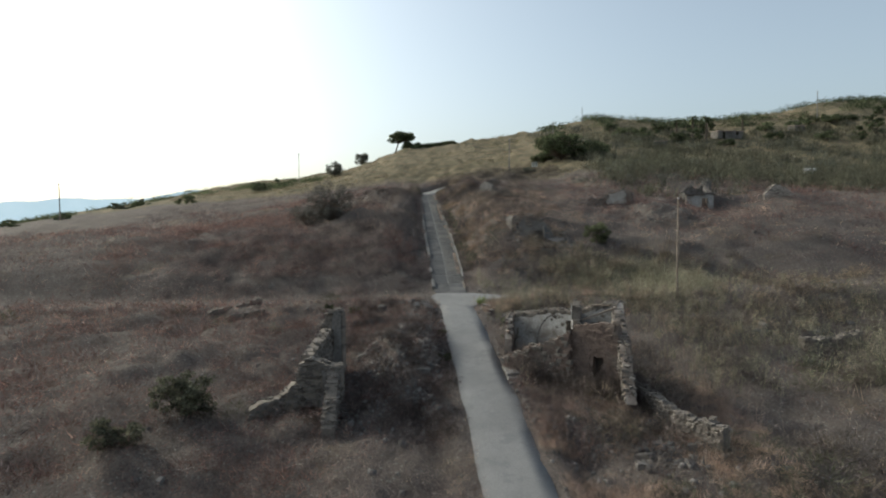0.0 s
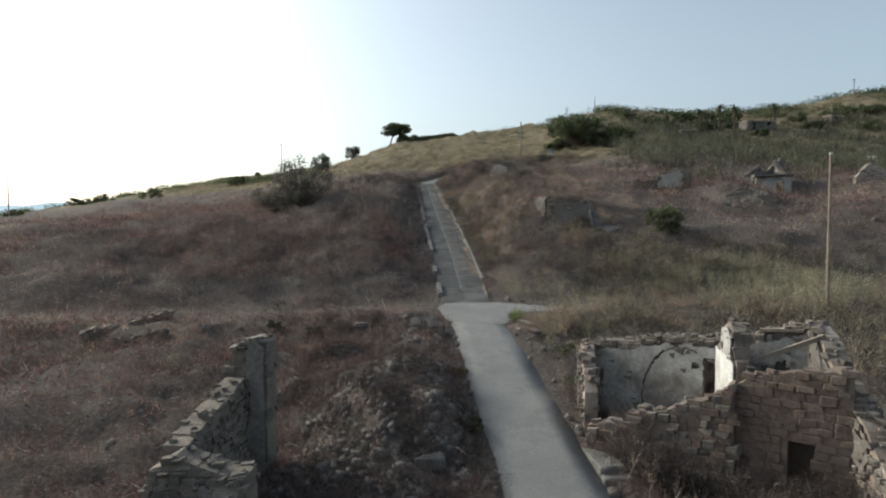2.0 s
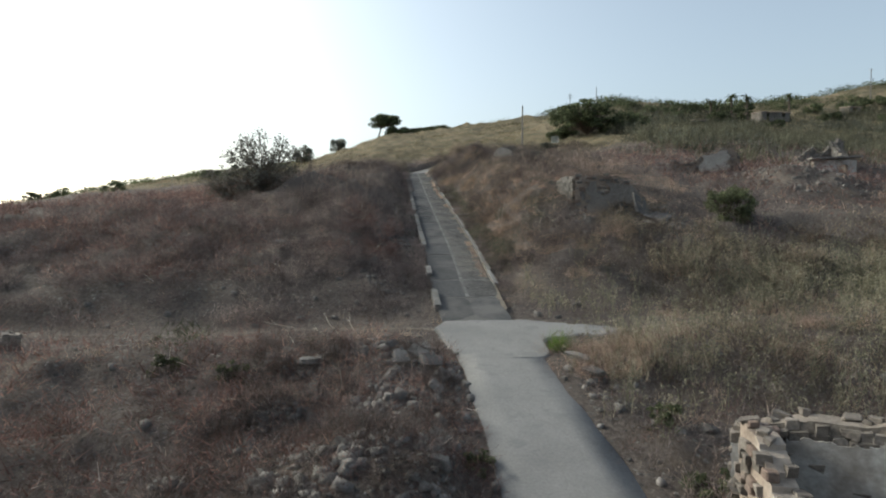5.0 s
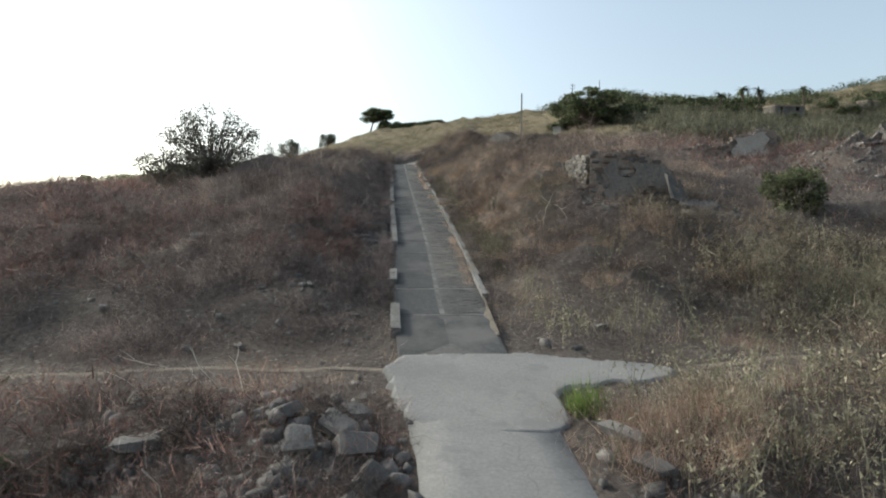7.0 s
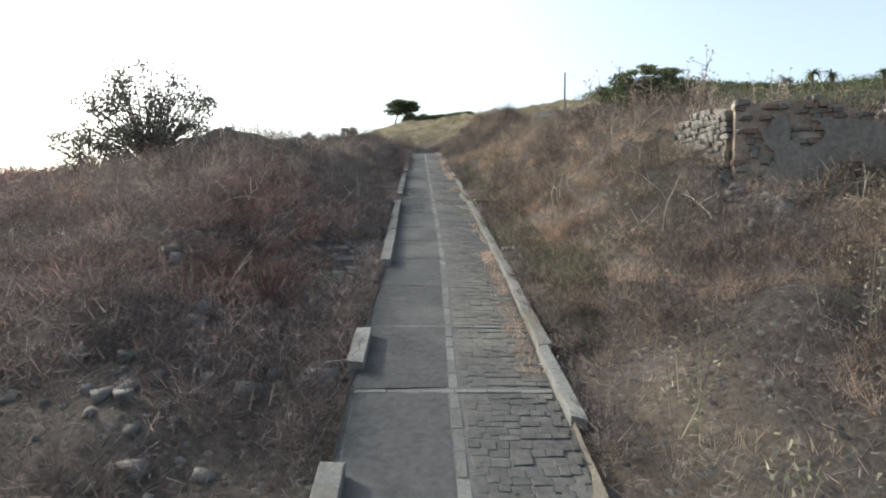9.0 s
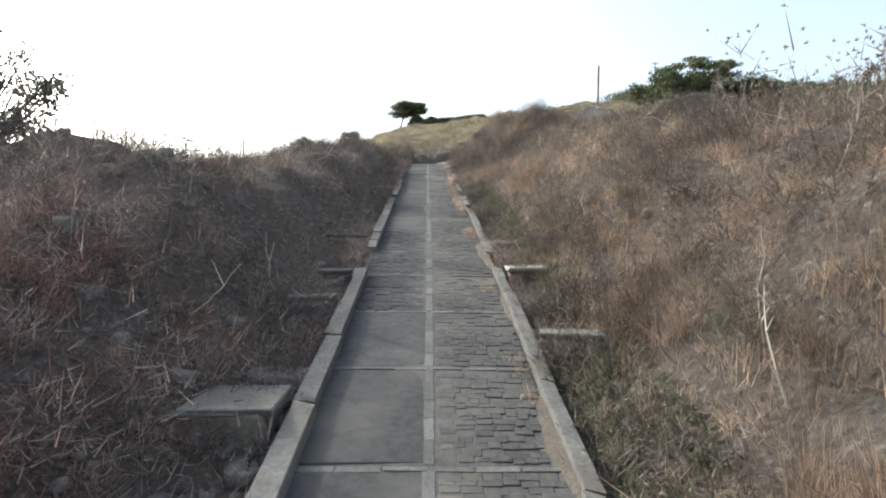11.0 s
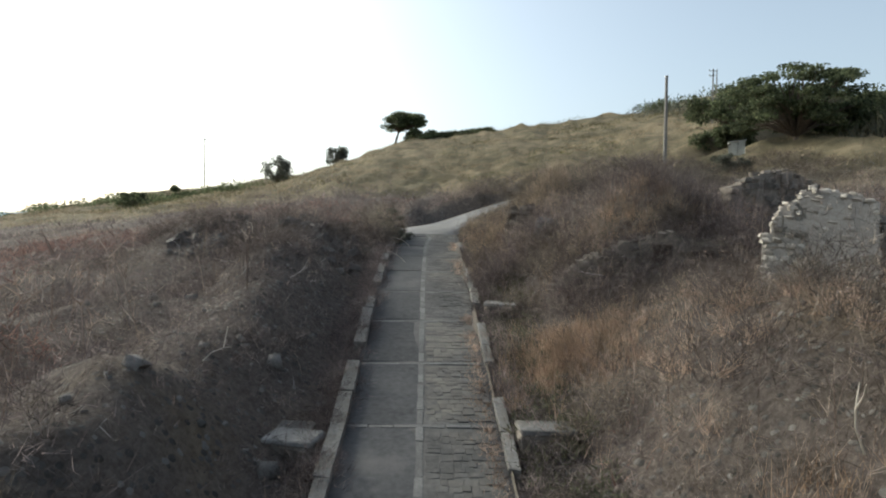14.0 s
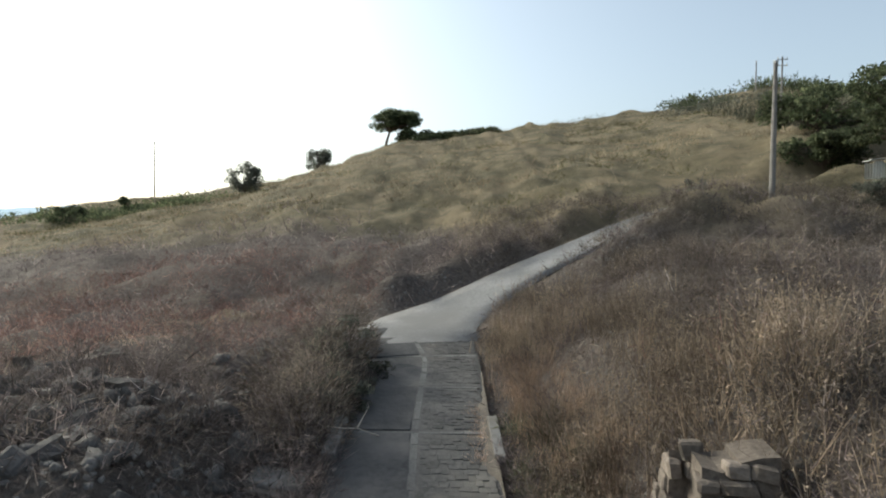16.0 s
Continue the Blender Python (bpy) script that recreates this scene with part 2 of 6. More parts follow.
def glowing_distance_material():
    n = Nodes("hazy_blue_distance_glow")
    # aerial haze put into the colour; emission makes the mountains glow
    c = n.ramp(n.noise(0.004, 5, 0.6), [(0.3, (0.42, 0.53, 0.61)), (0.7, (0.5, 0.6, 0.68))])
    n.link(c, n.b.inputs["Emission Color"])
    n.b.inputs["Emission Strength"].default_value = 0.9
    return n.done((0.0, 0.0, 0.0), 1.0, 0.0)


M["haze_glow"] = glowing_distance_material()
M["dullweed"] = leafy("dull_yellow_weeds", [(0.0, (0.12, 0.098, 0.068)), (0.5, (0.215, 0.173, 0.118)), (1.0, (0.36, 0.29, 0.205))])
M["palet"] = leafy("bleached_twigs", [(0.0, (0.34, 0.3, 0.25)), (1.0, (0.62, 0.57, 0.5))], through_light=0.05)
M["boulder"] = grainy("blue_grey_boulder", (0.09, 0.094, 0.1), (0.18, 0.187, 0.195), 2.0, 18)

M["thorn"] = leafy("olive_brown_thorn_bushes", [(0.0, (0.07, 0.06, 0.045)), (0.55, (0.145, 0.123, 0.093)), (1.0, (0.25, 0.212, 0.165))], through_light=0.35)
M["brush"] = leafy("dark_brown_brush", [(0.0, (0.05, 0.042, 0.036)), (0.6, (0.1, 0.083, 0.07)), (1.0, (0.19, 0.158, 0.134))], through_light=0.3)
M["debris"] = grainy("grey_brown_wall_debris", (0.085, 0.074, 0.065), (0.2, 0.175, 0.152), 2.0, 16, island=0.28, bump=0.9)
# darker copy of the limestone: shade on the heaped blocks put into the colour
M["shadestone"] = grainy("shade_darkened_stone", (0.05, 0.046, 0.044), (0.125, 0.114, 0.106), 2.2, 16, island=0.2, bump=0.9)
M["greyleaf"] = leafy("dusty_grey_leaves", [(0.0, (0.075, 0.073, 0.06)), (1.0, (0.165, 0.16, 0.132))], through_light=0.45)
M["pierstone"] = grainy("brown_beige_cut_stone", (0.08, 0.066, 0.055), (0.19, 0.158, 0.13), 2.0, 16, island=0.28, bump=0.9)
M["dirt"] = grainy("dusty_gutter_dirt", (0.07, 0.061, 0.053), (0.155, 0.132, 0.108), 2.2, 26, bump=0.9)
M["tallstraw"] = leafy("tan_straw", [(0.0, (0.17, 0.118, 0.077)), (0.5, (0.31, 0.222, 0.148)), (1.0, (0.47, 0.36, 0.25))])
M["endwall"] = grainy("worn_brown_plaster", (0.13, 0.1, 0.08), (0.3, 0.245, 0.2), 1.4, 10, bump=0.9, mottling=(0.34, 0.3, 0.26))
M["dullplaster"] = grainy("weathered_and_shaded_grey_plaster", (0.1, 0.09, 0.081), (0.23, 0.21, 0.19), 1.2, 9, bump=0.6, mottling=(0.11, 0.095, 0.083))
M["oldconcrete"] = grainy("old_grey_road_concrete", (0.15, 0.146, 0.142), (0.28, 0.272, 0.262), 0.6, 12, bump=0.6, mottling=(0.17, 0.163, 0.154))
# ---- the lie of the land ----
def lattice(ix, iy, seed):
    h = (ix.astype(np.int64) * 374761393 + iy.astype(np.int64) * 668265263 + seed * 974634777) & 0xFFFFFFFF
    h = ((h ^ (h >> 13)) * 1274126177) & 0xFFFFFFFF
    return ((h ^ (h >> 16)) & 0xFFFF) / 65535.0


def value_noise(x, y, seed=0):
    ix, iy = np.floor(x), np.floor(y)
    fx, fy = x - ix, y - iy
    fx, fy = fx * fx * (3 - 2 * fx), fy * fy * (3 - 2 * fy)
    a, b = lattice(ix, iy, seed), lattice(ix + 1, iy, seed)
    c, d = lattice(ix, iy + 1, seed), lattice(ix + 1, iy + 1, seed)
    return (a + (b - a) * fx) * (1 - fy) + (c + (d - c) * fx) * fy - 0.5


def fbm(x, y, scale, octaves=4, seed=0):
    out, amp = 0, 1.0
    for o in range(octaves):
        out = out + amp * value_noise(x / scale, y / scale, seed + o)
        amp, scale = amp * 0.5, scale * 0.5
    return out


def smooth(v, a, b):
    t = np.clip((v - a) / (b - a), 0, 1)
    return t * t * (3 - 2 * t)


# road: stations (x, y, z, half width); straight up the slope, then bending right
ROAD = np.array([(6.2, -14, -9.2, 1.4), (4.8, 0, -7.4, 1.4), (3.2, 21, -4.75, 1.36), (2.05, 35, -2.4, 1.32), (1.25, 43, -0.9, 1.25), (0.72, 48, -0.25, 1.27),
                 (0.31, 54, 0.95, 1.36), (0.01, 60, 2.1, 1.37), (-0.45, 67, 3.4, 1.43), (-1.1, 76, 5.25, 1.41), (-1.7, 84, 6.9, 1.33),
                 (-2.29, 92, 8.7, 1.35), (-2.75, 99, 9.9, 1.35), (-2.9, 104, 10.3, 1.38), (-3.35, 106.3, 10.7, 1.85), (-1.7, 109.3, 11.25, 1.35), (1.8, 113.0, 12.65, 1.1),
                 (9.4, 119.8, 15.1, 1.05), (17, 124.5, 16.3, 1.0), (30, 128.5, 18.4, 1.1)])


def curve_through(pts, step):
    """Evenly stepped Catmull-Rom line through stations."""
    out = []
    n = len(pts)
    for i in range(n - 1):
        p0, p1, p2, p3 = pts[max(i - 1, 0)], pts[i], pts[i + 1], pts[min(i + 2, n - 1)]
        k = max(2, int(np.linalg.norm(p2[:2] - p1[:2]) / step))
        for j in range(k):
            t = j / k
            out.append(0.5 * ((2 * p1) + (p2 - p0) * t + (2 * p0 - 5 * p1 + 4 * p2 - p3) * t * t + (3 * p1 - p0 - 3 * p2 + p3) * t ** 3))
    out.append(pts[-1])
    return np.array(out)


ROAD_LINE = curve_through(ROAD, 0.5)


STRAIGHT = ROAD_LINE[ROAD_LINE[:, 1] <= 105.8]


def road_at(y):
    """Centre x, height and half width of the straight part at y."""
    return tuple(np.interp(y, STRAIGHT[:, 1], STRAIGHT[:, k]) for k in (0, 2, 3))


RIGHT_Y = [-60, 0, 20, 34, 44, 48, 52, 58, 65, 74, 84, 92, 100, 108]
RIGHT_Z = [-16, -8.0, -5.4, -2.9, -0.6, -0.2, 1.0, 3.6, 5.8, 8.1, 9.9, 10.9, 11.7, 12.4]
LEFT_Y = [-60, 0, 20, 34, 44, 48, 53, 58, 65, 70, 77, 85, 92, 98, 105]
LEFT_Z = [-16, -8.0, -5.2, -2.6, -0.8, -0.2, 0.9, 2.6, 5.2, 6.7, 7.9, 8.9, 10.3, 10.7, 10.7]
# the skyline ridge, across the slope, at y = 185
RIDGE_X = [-700, -141, -99, -63, -46, -30, -20, -12, -2, 20, 30, 38, 46, 58, 69, 80, 92, 106, 111, 121, 136, 150, 300, 800]
RIDGE_Z = [-20, 4.5, 11.4, 17.8, 19.2, 21.8, 25.5, 28.6, 29.7, 32.4, 33.7, 35.8, 37.2, 37.2, 36.2, 36.2, 37.5, 39.0, 41.0, 42.4, 43.0, 43.4, 36, 10]


def natural(x, y):
    """The hillside without the road cut into it."""
    zr = np.interp(y, RIGHT_Y, RIGHT_Z)
    zl = np.interp(y, LEFT_Y, LEFT_Z)
    k = smooth(x, -7, 7)
    tilt = smooth(y, 50, 105) * np.where(x < -12, (x + 12) * 0.1, 0) + np.where(x < -12, (x + 12) * 0.02, 0)
    near = zl * (1 - k) + zr * k + np.clip(tilt, -30, 0)
    start = 110 - 30 * smooth(x, 12, 30)
    up = np.clip((y - start) / (185 - start), 0, 1)
    up = up ** (1 + 0.4 * smooth(x, 30, 60))
    ridge = np.interp(x, RIDGE_X, RIDGE_Z)
    near = np.where(y > start, zl * (1 - k) + np.interp(start, RIGHT_Y, RIGHT_Z) * k + np.clip(tilt, -30, 0), near)
    z = near * (1 - up) + ridge * up
    z = z - np.clip(y - 190, 0, 4000) * 0.16 * smooth(y, 185, 260)
    z = np.maximum(z, -60)
    z = z + fbm(x, y, 9.0, 4, 3) * 0.8 * (0.3 + 0.7 * smooth(np.abs(y - 47), 1, 8))
    return z


def mound(x, y, cx, cy, rx, ry, h):
    return h * np.exp(-((x - cx) / rx) ** 2 - ((y - cy) / ry) ** 2)


def land(x, y):
    x, y = np.asarray(x, float), np.asarray(y, float)
    z = natural(x, y)
    z = z + mound(x, y, -10.8, 71.6, 1.8, 2.2, 0.5) + mound(x, y, -8.0, 73, 2.0, 3.0, -0.4) + mound(x, y, -5.8, 94, 2.5, 5, 0.5) + mound(x, y, -6, 58, 3, 4, 0.5)
    z = z + mound(x, y, 6, 32, 3.5, 3, -0.5) + mound(x, y, 2.8, 92.5, 2, 2.0, 0.4) + mound(x, y, 0.8, 92.7, 1.5, 1.0, 0.9) + mound(x, y, 3.2, 99.5, 3.2, 5.5, 1.0) + mound(x, y, 5.6, 86.0, 2.2, 1.7, -1.8) + mound(x, y, 12.5, 114.5, 4.5, 3.5, 1.8) + mound(x, y, 9.2, 59.0, 2.6, 2.0, -0.8) + mound(x, y, 33, 74, 4.0, 3.2, -1.5) + mound(x, y, 6.2, 86.0, 2.0, 1.3, -0.9) + mound(x, y, 0.9, 84.5, 1.0, 0.9, -0.8) + mound(x, y, 3.4, 88.3, 2.0, 1.0, -1.0) + mound(x, y, 3.2, 91.1, 2.2, 1.1, 0.7) + mound(x, y, 0.6, 90.4, 1.0, 0.7, -0.5) + mound(x, y, -2.6, 36, 2.2, 8, 0.7) + mound(x, y, 26, 68, 3, 3, 0.9)
    z = z + fbm(x, y, 1.7, 3, 11) * 0.65 + fbm(x, y, 4.0, 2, 13) * 0.5 * smooth(np.abs(y - 47), 3, 9)
    # the hollow ground west of the lane's bank
    z = z - 1.1 * smooth(-x, 10, 15.5) * smooth(y, 60, 72) * (1 - smooth(y, 100, 112)) - 0.75 * smooth(-x, 4.5, 8) * smooth(y, 70, 80) * (1 - smooth(y, 91, 98))
    # the track that crosses at the foot of the steep part
    ty = 47.3 - 0.02 * x + 0.0012 * x * x
    tr = 1 - smooth(np.abs(y - ty), 0.9, 5.0)
    z = z * (1 - tr) + (-0.33 + np.where(x > 0, 0.03 * np.clip(x, 0, 40), 0.03 * np.clip(x, -60, 0)) + fbm(x, y, 3, 2, 5) * 0.12) * tr
    ap = 1 - smooth(np.hypot((x - 2.4) / 3.6, (y - 46.9) / 2.1), 0.9, 1.6)
    za = np.interp(y, ROAD[:14, 1], ROAD[:14, 2]) - np.clip(x - 2.2, 0, 9) * 0.03 - 0.03 + fbm(x, y, 0.9, 2, 27) * 0.05
    z = z * (1 - ap) + za * ap
    # the road's cut
    d2 = np.full(x.shape, 1e9)
    zr, hw, outer = np.zeros(x.shape), np.ones(x.shape), np.zeros(x.shape)
    line = ROAD_LINE[::2]
    way = np.gradient(line[:, :3], axis=0)
    for (px, py, pz, ph), (wx, wy, wz) in zip(line, way):
        d = (x - px) ** 2 + (y - py) ** 2
        m = d < d2
        along = ((x - px) * wx + (y - py) * wy) / (wx * wx + wy * wy)
        d2, zr, hw = np.where(m, d, d2), np.where(m, pz + np.clip(along, -1, 1) * wz, zr), np.where(m, ph, hw)
        outer = np.where(m, wx * (y - py) - wy * (x - px), outer)
    zr = np.where(y < 103.5, np.interp(y, STRAIGHT[:, 1], STRAIGHT[:, 2]), zr)
    side = np.sqrt(d2) - hw
    bank = 1.2 + 3.4 * smooth(y, 47, 58) - 2.2 * smooth(y, 98, 108) - 1.7 * smooth(y, 74, 82) * (x < -1.5) - 1.9 * smooth(y, 91, 96) * (1 - smooth(y, 100, 106)) * (x > -2)
    k = smooth(side, 0.5, bank + 0.6)
    cut = np.where((y < 48.4) | (y > 104.5), 0.06, 0.1)
    z = np.where(side < 0.5, zr - cut, (zr - cut) * (1 - k) + z * k)
    # the earth bank on the outer side of the bend
    up = np.exp(-((side - 1.5) / 0.75) ** 2) * (outer > 0) * smooth(y, 105.0, 109.0) * (1 - smooth(y, 119, 124)) * smooth(side, 0.3, 0.8)
    inner = np.exp(-((side - 1.6) / 0.9) ** 2) * (outer < 0) * smooth(y, 109.5, 112.5) * (1 - smooth(y, 121, 126)) * smooth(side, 0.3, 0.9)
    return z + up * (0.8 + 0.4 * fbm(x, y, 2.0, 3, 29)) + inner * (1.05 + 0.5 * fbm(x, y, 2.0, 3, 30))


def land1(x, y):
    return float(land(np.array([x]), np.array([y]))[0])


def mesh_of(name, verts, faces, material, smooth_shade=False):
    """A mesh from arrays of corners and of equal-sided faces."""
    verts, faces = np.asarray(verts, np.float32), np.asarray(faces, np.int32)
    me = bpy.data.meshes.new(name)
    n, s = faces.shape
    me.vertices.add(len(verts))
    me.vertices.foreach_set("co", verts.ravel())
    me.loops.add(n * s)
    me.loops.foreach_set("vertex_index", faces.ravel())
    me.polygons.add(n)
    me.polygons.foreach_set("loop_start", np.arange(0, n * s, s, dtype=np.int32))
    me.update(calc_edges=True)
    if smooth_shade:
        me.polygons.foreach_set("use_smooth", np.ones(n, bool))
    me.materials.append(material)
    me.validate()
    return me


def grid_faces(nx, ny):
    i = np.arange(nx - 1)[None, :] + np.arange(ny - 1)[:, None] * nx
    i = i.ravel()
    return np.stack([i, i + 1, i + nx + 1, i + nx], 1)


def spaced(stops):
    """Coordinates with a step of its own in each stretch."""
    out = []
    for a, b, step in stops:
        out += list(np.arange(a, b - 1e-6, step))
    return np.array(out + [stops[-1][1]])


gx = spaced([(-4000, -400, 600), (-400, -90, 31), (-90, -30, 3), (-30, -12, 0.7), (-12, 12, 0.3), (12, 30, 0.6), (30, 130, 2.5), (130, 400, 27), (400, 4000, 600)])
gy = spaced([(-4000, -200, 500), (-200, -20, 20), (-20, 15, 2), (15, 112, 0.3), (112, 135, 0.8), (135, 240, 2.5), (240, 700, 46), (700, 4700, 500)])
GX, GY = np.meshgrid(gx, gy)
GZ = land(GX.ravel(), GY.ravel())
ground = new("ground", mesh_of("ground", np.stack([GX.ravel(), GY.ravel(), GZ], 1), grid_faces(len(gx), len(gy)), M["earth"], True))
tagged(ground, "dry brown hillside of earth, dust and withered weeds", "ground", kind="structure")


def height(x, y):
    """The ground sheet's own height."""
    xi = np.clip(np.searchsorted(gx, x) - 1, 0, len(gx) - 2)
    yi = np.clip(np.searchsorted(gy, y) - 1, 0, len(gy) - 2)
    fx = (x - gx[xi]) / (gx[xi + 1] - gx[xi])
    fy = (y - gy[yi]) / (gy[yi + 1] - gy[yi])
    Z = GZ.reshape(GX.shape)
    return (Z[yi, xi] * (1 - fx) + Z[yi, xi + 1] * fx) * (1 - fy) + (Z[yi + 1, xi] * (1 - fx) + Z[yi + 1, xi + 1] * fx) * fy


def height1(x, y):
    return float(height(np.array([float(x)]), np.array([float(y)]))[0])


def road_gap(x, y):
    """How far a place lies outside the road's edge."""
    d2 = np.full(x.shape, 1e9)
    hw = np.ones(x.shape)
    for px, py, pz, ph in ROAD_LINE[::2]:
        d = (x - px) ** 2 + (y - py) ** 2
        m = d < d2
        d2, hw = np.where(m, d, d2), np.where(m, ph, hw)
    return np.sqrt(d2) - hw
# ---- building helpers ----
def part(name, bm, material, parent, label="", m=None):
    me = bpy.data.meshes.new(name)
    bm.to_mesh(me)
    bm.free()
    me.materials.append(material)
    return part_me(name, me, parent, label, m)


def part_me(name, me, parent, label="", m=None):
    ob = new(name, me)
    ob.parent = parent
    if m is not None:
        ob.matrix_basis = m
    if label:
        tagged(ob, label)
    return ob


def thing(name, place, label, category, group="", kind=""):
    ob = new(name)
    ob.matrix_basis = place
    return tagged(ob, label, category, group, kind)


def block_mesh(name, material, seed, jitter, bevel=0.14):
    """A unit block with uneven corners and worn edges."""
    r = random.Random(seed)
    bm = bmesh.new()
    bmesh.ops.create_cube(bm, size=1)
    for w in bm.verts:
        w.co += Vector((r.uniform(-1, 1), r.uniform(-1, 1), r.uniform(-1, 1))) * jitter
    bmesh.ops.bevel(bm, geom=list(bm.edges), offset=bevel, segments=1, affect='EDGES')
    for w in bm.verts:
        w.co += Vector((r.uniform(-1, 1), r.uniform(-1, 1), r.uniform(-1, 1))) * jitter * 0.3
    me = bpy.data.meshes.new(name)
    bm.to_mesh(me)
    bm.free()
    me.materials.append(material)
    return me


def rock_arrays(seed, jitter=0.26):
    me = block_mesh("rock", M["stone"], seed, jitter, 0.1)
    co = np.empty(len(me.vertices) * 3, np.float32)
    me.vertices.foreach_get("co", co)
    me.calc_loop_triangles()
    tr = np.empty(len(me.loop_triangles) * 3, np.int32)
    me.loop_triangles.foreach_get("vertices", tr)
    bpy.data.meshes.remove(me)
    return co.reshape(-1, 3), tr.reshape(-1, 3)


BLOCKS = [block_mesh("stone", M["stone"], 20 + i, 0.09, 0.1) for i in range(8)]
ROCKS = [block_mesh("rubble_stone", M["stone"], 60 + i, 0.22, 0.1) for i in range(8)]
SHADE_ROCKS = [block_mesh("rubble_stone", M["shadestone"], 250 + i, 0.2, 0.16) for i in range(6)]
BRICKS = [block_mesh("stone", M["brick"], 80 + i, 0.08, 0.1) for i in range(6)]
PALE_BLOCKS = [block_mesh("stone", M["palestone"], 40 + i, 0.11, 0.12) for i in range(6)]


def ribbon(line, zoff, cols, jitter=0.0, seed=1):
    """A strip along a line of (x, y, z, half width); cols are sideways places in half widths."""
    p = line[:, :2]
    d = np.gradient(p, axis=0)
    d /= np.linalg.norm(d, axis=1)[:, None]
    side = np.stack([d[:, 1], -d[:, 0]], 1)
    v = []
    for i in range(len(line)):
        for c in cols:
            w = c * line[i, 3]
            if abs(c) >= 1:
                w += jitter * math.copysign(1, c) * float(fbm(np.array([p[i, 1] * 1.0]), np.array([c * 50.0]), 3.7, 5, seed)[0])
            x, y = p[i] + side[i] * w
            v.append((x, y, line[i, 2] + zoff - 0.02 * c * c))
    return np.array(v), grid_faces(len(cols), len(line))


# ---- road ----
seg = ROAD_LINE[ROAD_LINE[:, 1] < 48.15]
v, f = ribbon(seg, 0.0, [-1.12, -1, -0.5, 0, 0.5, 1, 1.12], 0.3, 4)
v[:, 2] += fbm(v[:, 0], v[:, 1], 1.5, 3, 8) * 0.04
v[0::7, 2] -= 0.12
v[6::7, 2] -= 0.12
tagged(new("road", mesh_of("road", v, f, M["concrete"], True)), "worn pale grey concrete road, patched and cracked", "road", kind="structure")
a = next(i for i, r in enumerate(ROAD_LINE) if r[1] > 104.9)
v, f = ribbon(ROAD_LINE[a:], 0.01, [-1.12, -1, -0.5, 0, 0.5, 1, 1.12], 0.3, 5)
v[0::7, 2] -= 0.15
v[6::7, 2] -= 0.15
tagged(new("road", mesh_of("road", v, f, M["oldconcrete"], True)), "grey concrete road bending up the hill", "road", kind="structure")

# the concrete apron where the track crosses
ring = curve_through(np.array([(-0.5, 48.15), (-0.85, 47.1), (-0.55, 45.9), (-0.1, 44.6), (1.2, 44.2), (2.5, 44.5), (2.75, 45.8), (3.2, 46.3), (4.5, 46.7), (5.6, 47.1), (5.5, 47.7), (3.9, 48.05), (1.9, 48.2), (-0.5, 48.15)]), 0.1)
ring = ring + np.stack([fbm(ring[:, 0], ring[:, 1], 0.6, 4, 21), fbm(ring[:, 1], ring[:, 0], 0.6, 4, 22)], 1) * 0.22


def inside(px, py, loop):
    """Which points lie within a closed line."""
    odd = np.zeros(len(px), bool)
    for (ax, ay), (bx, by) in zip(loop[:-1], loop[1:]):
        cross = (ay > py) != (by > py)
        odd ^= cross & (px < (bx - ax) * (py - ay) / (by - ay + 1e-12) + ax)
    return odd


ax, ay = np.arange(-1.5, 6.6, 0.07), np.arange(43.6, 49.0, 0.07)
AX, AY = (q.ravel() for q in np.meshgrid(ax, ay))
zz = np.interp(AY, ROAD[:14, 1], ROAD[:14, 2]) + 0.004 + 0.03 * smooth(AY, 44.0, 45.4) - np.clip(AX - 2.2, 0, 9) * 0.03 + fbm(AX, AY, 0.8, 2, 23) * 0.012
within = inside(AX, AY, ring)
f = grid_faces(len(ax), len(ay))
f = f[within[f].any(1)]
zz = np.where(within, zz, zz - 0.12)
used, f = np.unique(f, return_inverse=True)
f = f.reshape(-1, 4)
tagged(new("road", mesh_of("apron", np.stack([AX, AY, zz], 1)[used], f, M["concrete"], True)), "pale concrete apron at the road crossing", "road", kind="structure")

# ---- dusty cross track ----
for xs, nm in ((np.arange(-70, -0.6, 0.2), "left"), (np.arange(5.6, 24, 0.2), "right")):
    ty = 47.55 - 0.02 * xs + 0.0012 * xs * xs + fbm(xs, xs * 0, 6.0, 3, 17) * 0.7
    rows_v = []
    for w in (-1, -0.7, -0.4, 0.0, 0.4, 0.7, 1):
        yy2 = ty + w * (0.22 + 0.26 * fbm(xs, np.full(len(xs), w * 9), 1.6, 3, 18))
        rows_v.append(np.stack([xs, yy2, height(xs, yy2) + (0.012 if abs(w) < 0.5 else 0.0 if abs(w) < 0.9 else -0.06)], 1))
    v = np.concatenate(rows_v)
    tagged(new("track", mesh_of("track", v, grid_faces(len(xs), 7), M["track"], True)), "pale dusty track worn through the weeds", "track", kind="structure")

# ---- paved steep lane: bed, slabs, setts, strips and kerbs ----
Y0, Y1, BAY = 48.58, 105.4, 2.42
bed_line = ROAD_LINE[(ROAD_LINE[:, 1] > 47.9) & (ROAD_LINE[:, 1] < 105.8)]
v, f = ribbon(bed_line, -0.001, [-1.05, 0, 1.05])
lane = tagged(new("pavement", mesh_of("pavement", v, f, M["bed"], True)), "steep lane of dark slabs and worn grey stone setts", "pavement", kind="structure")
rnd = random.Random(7)


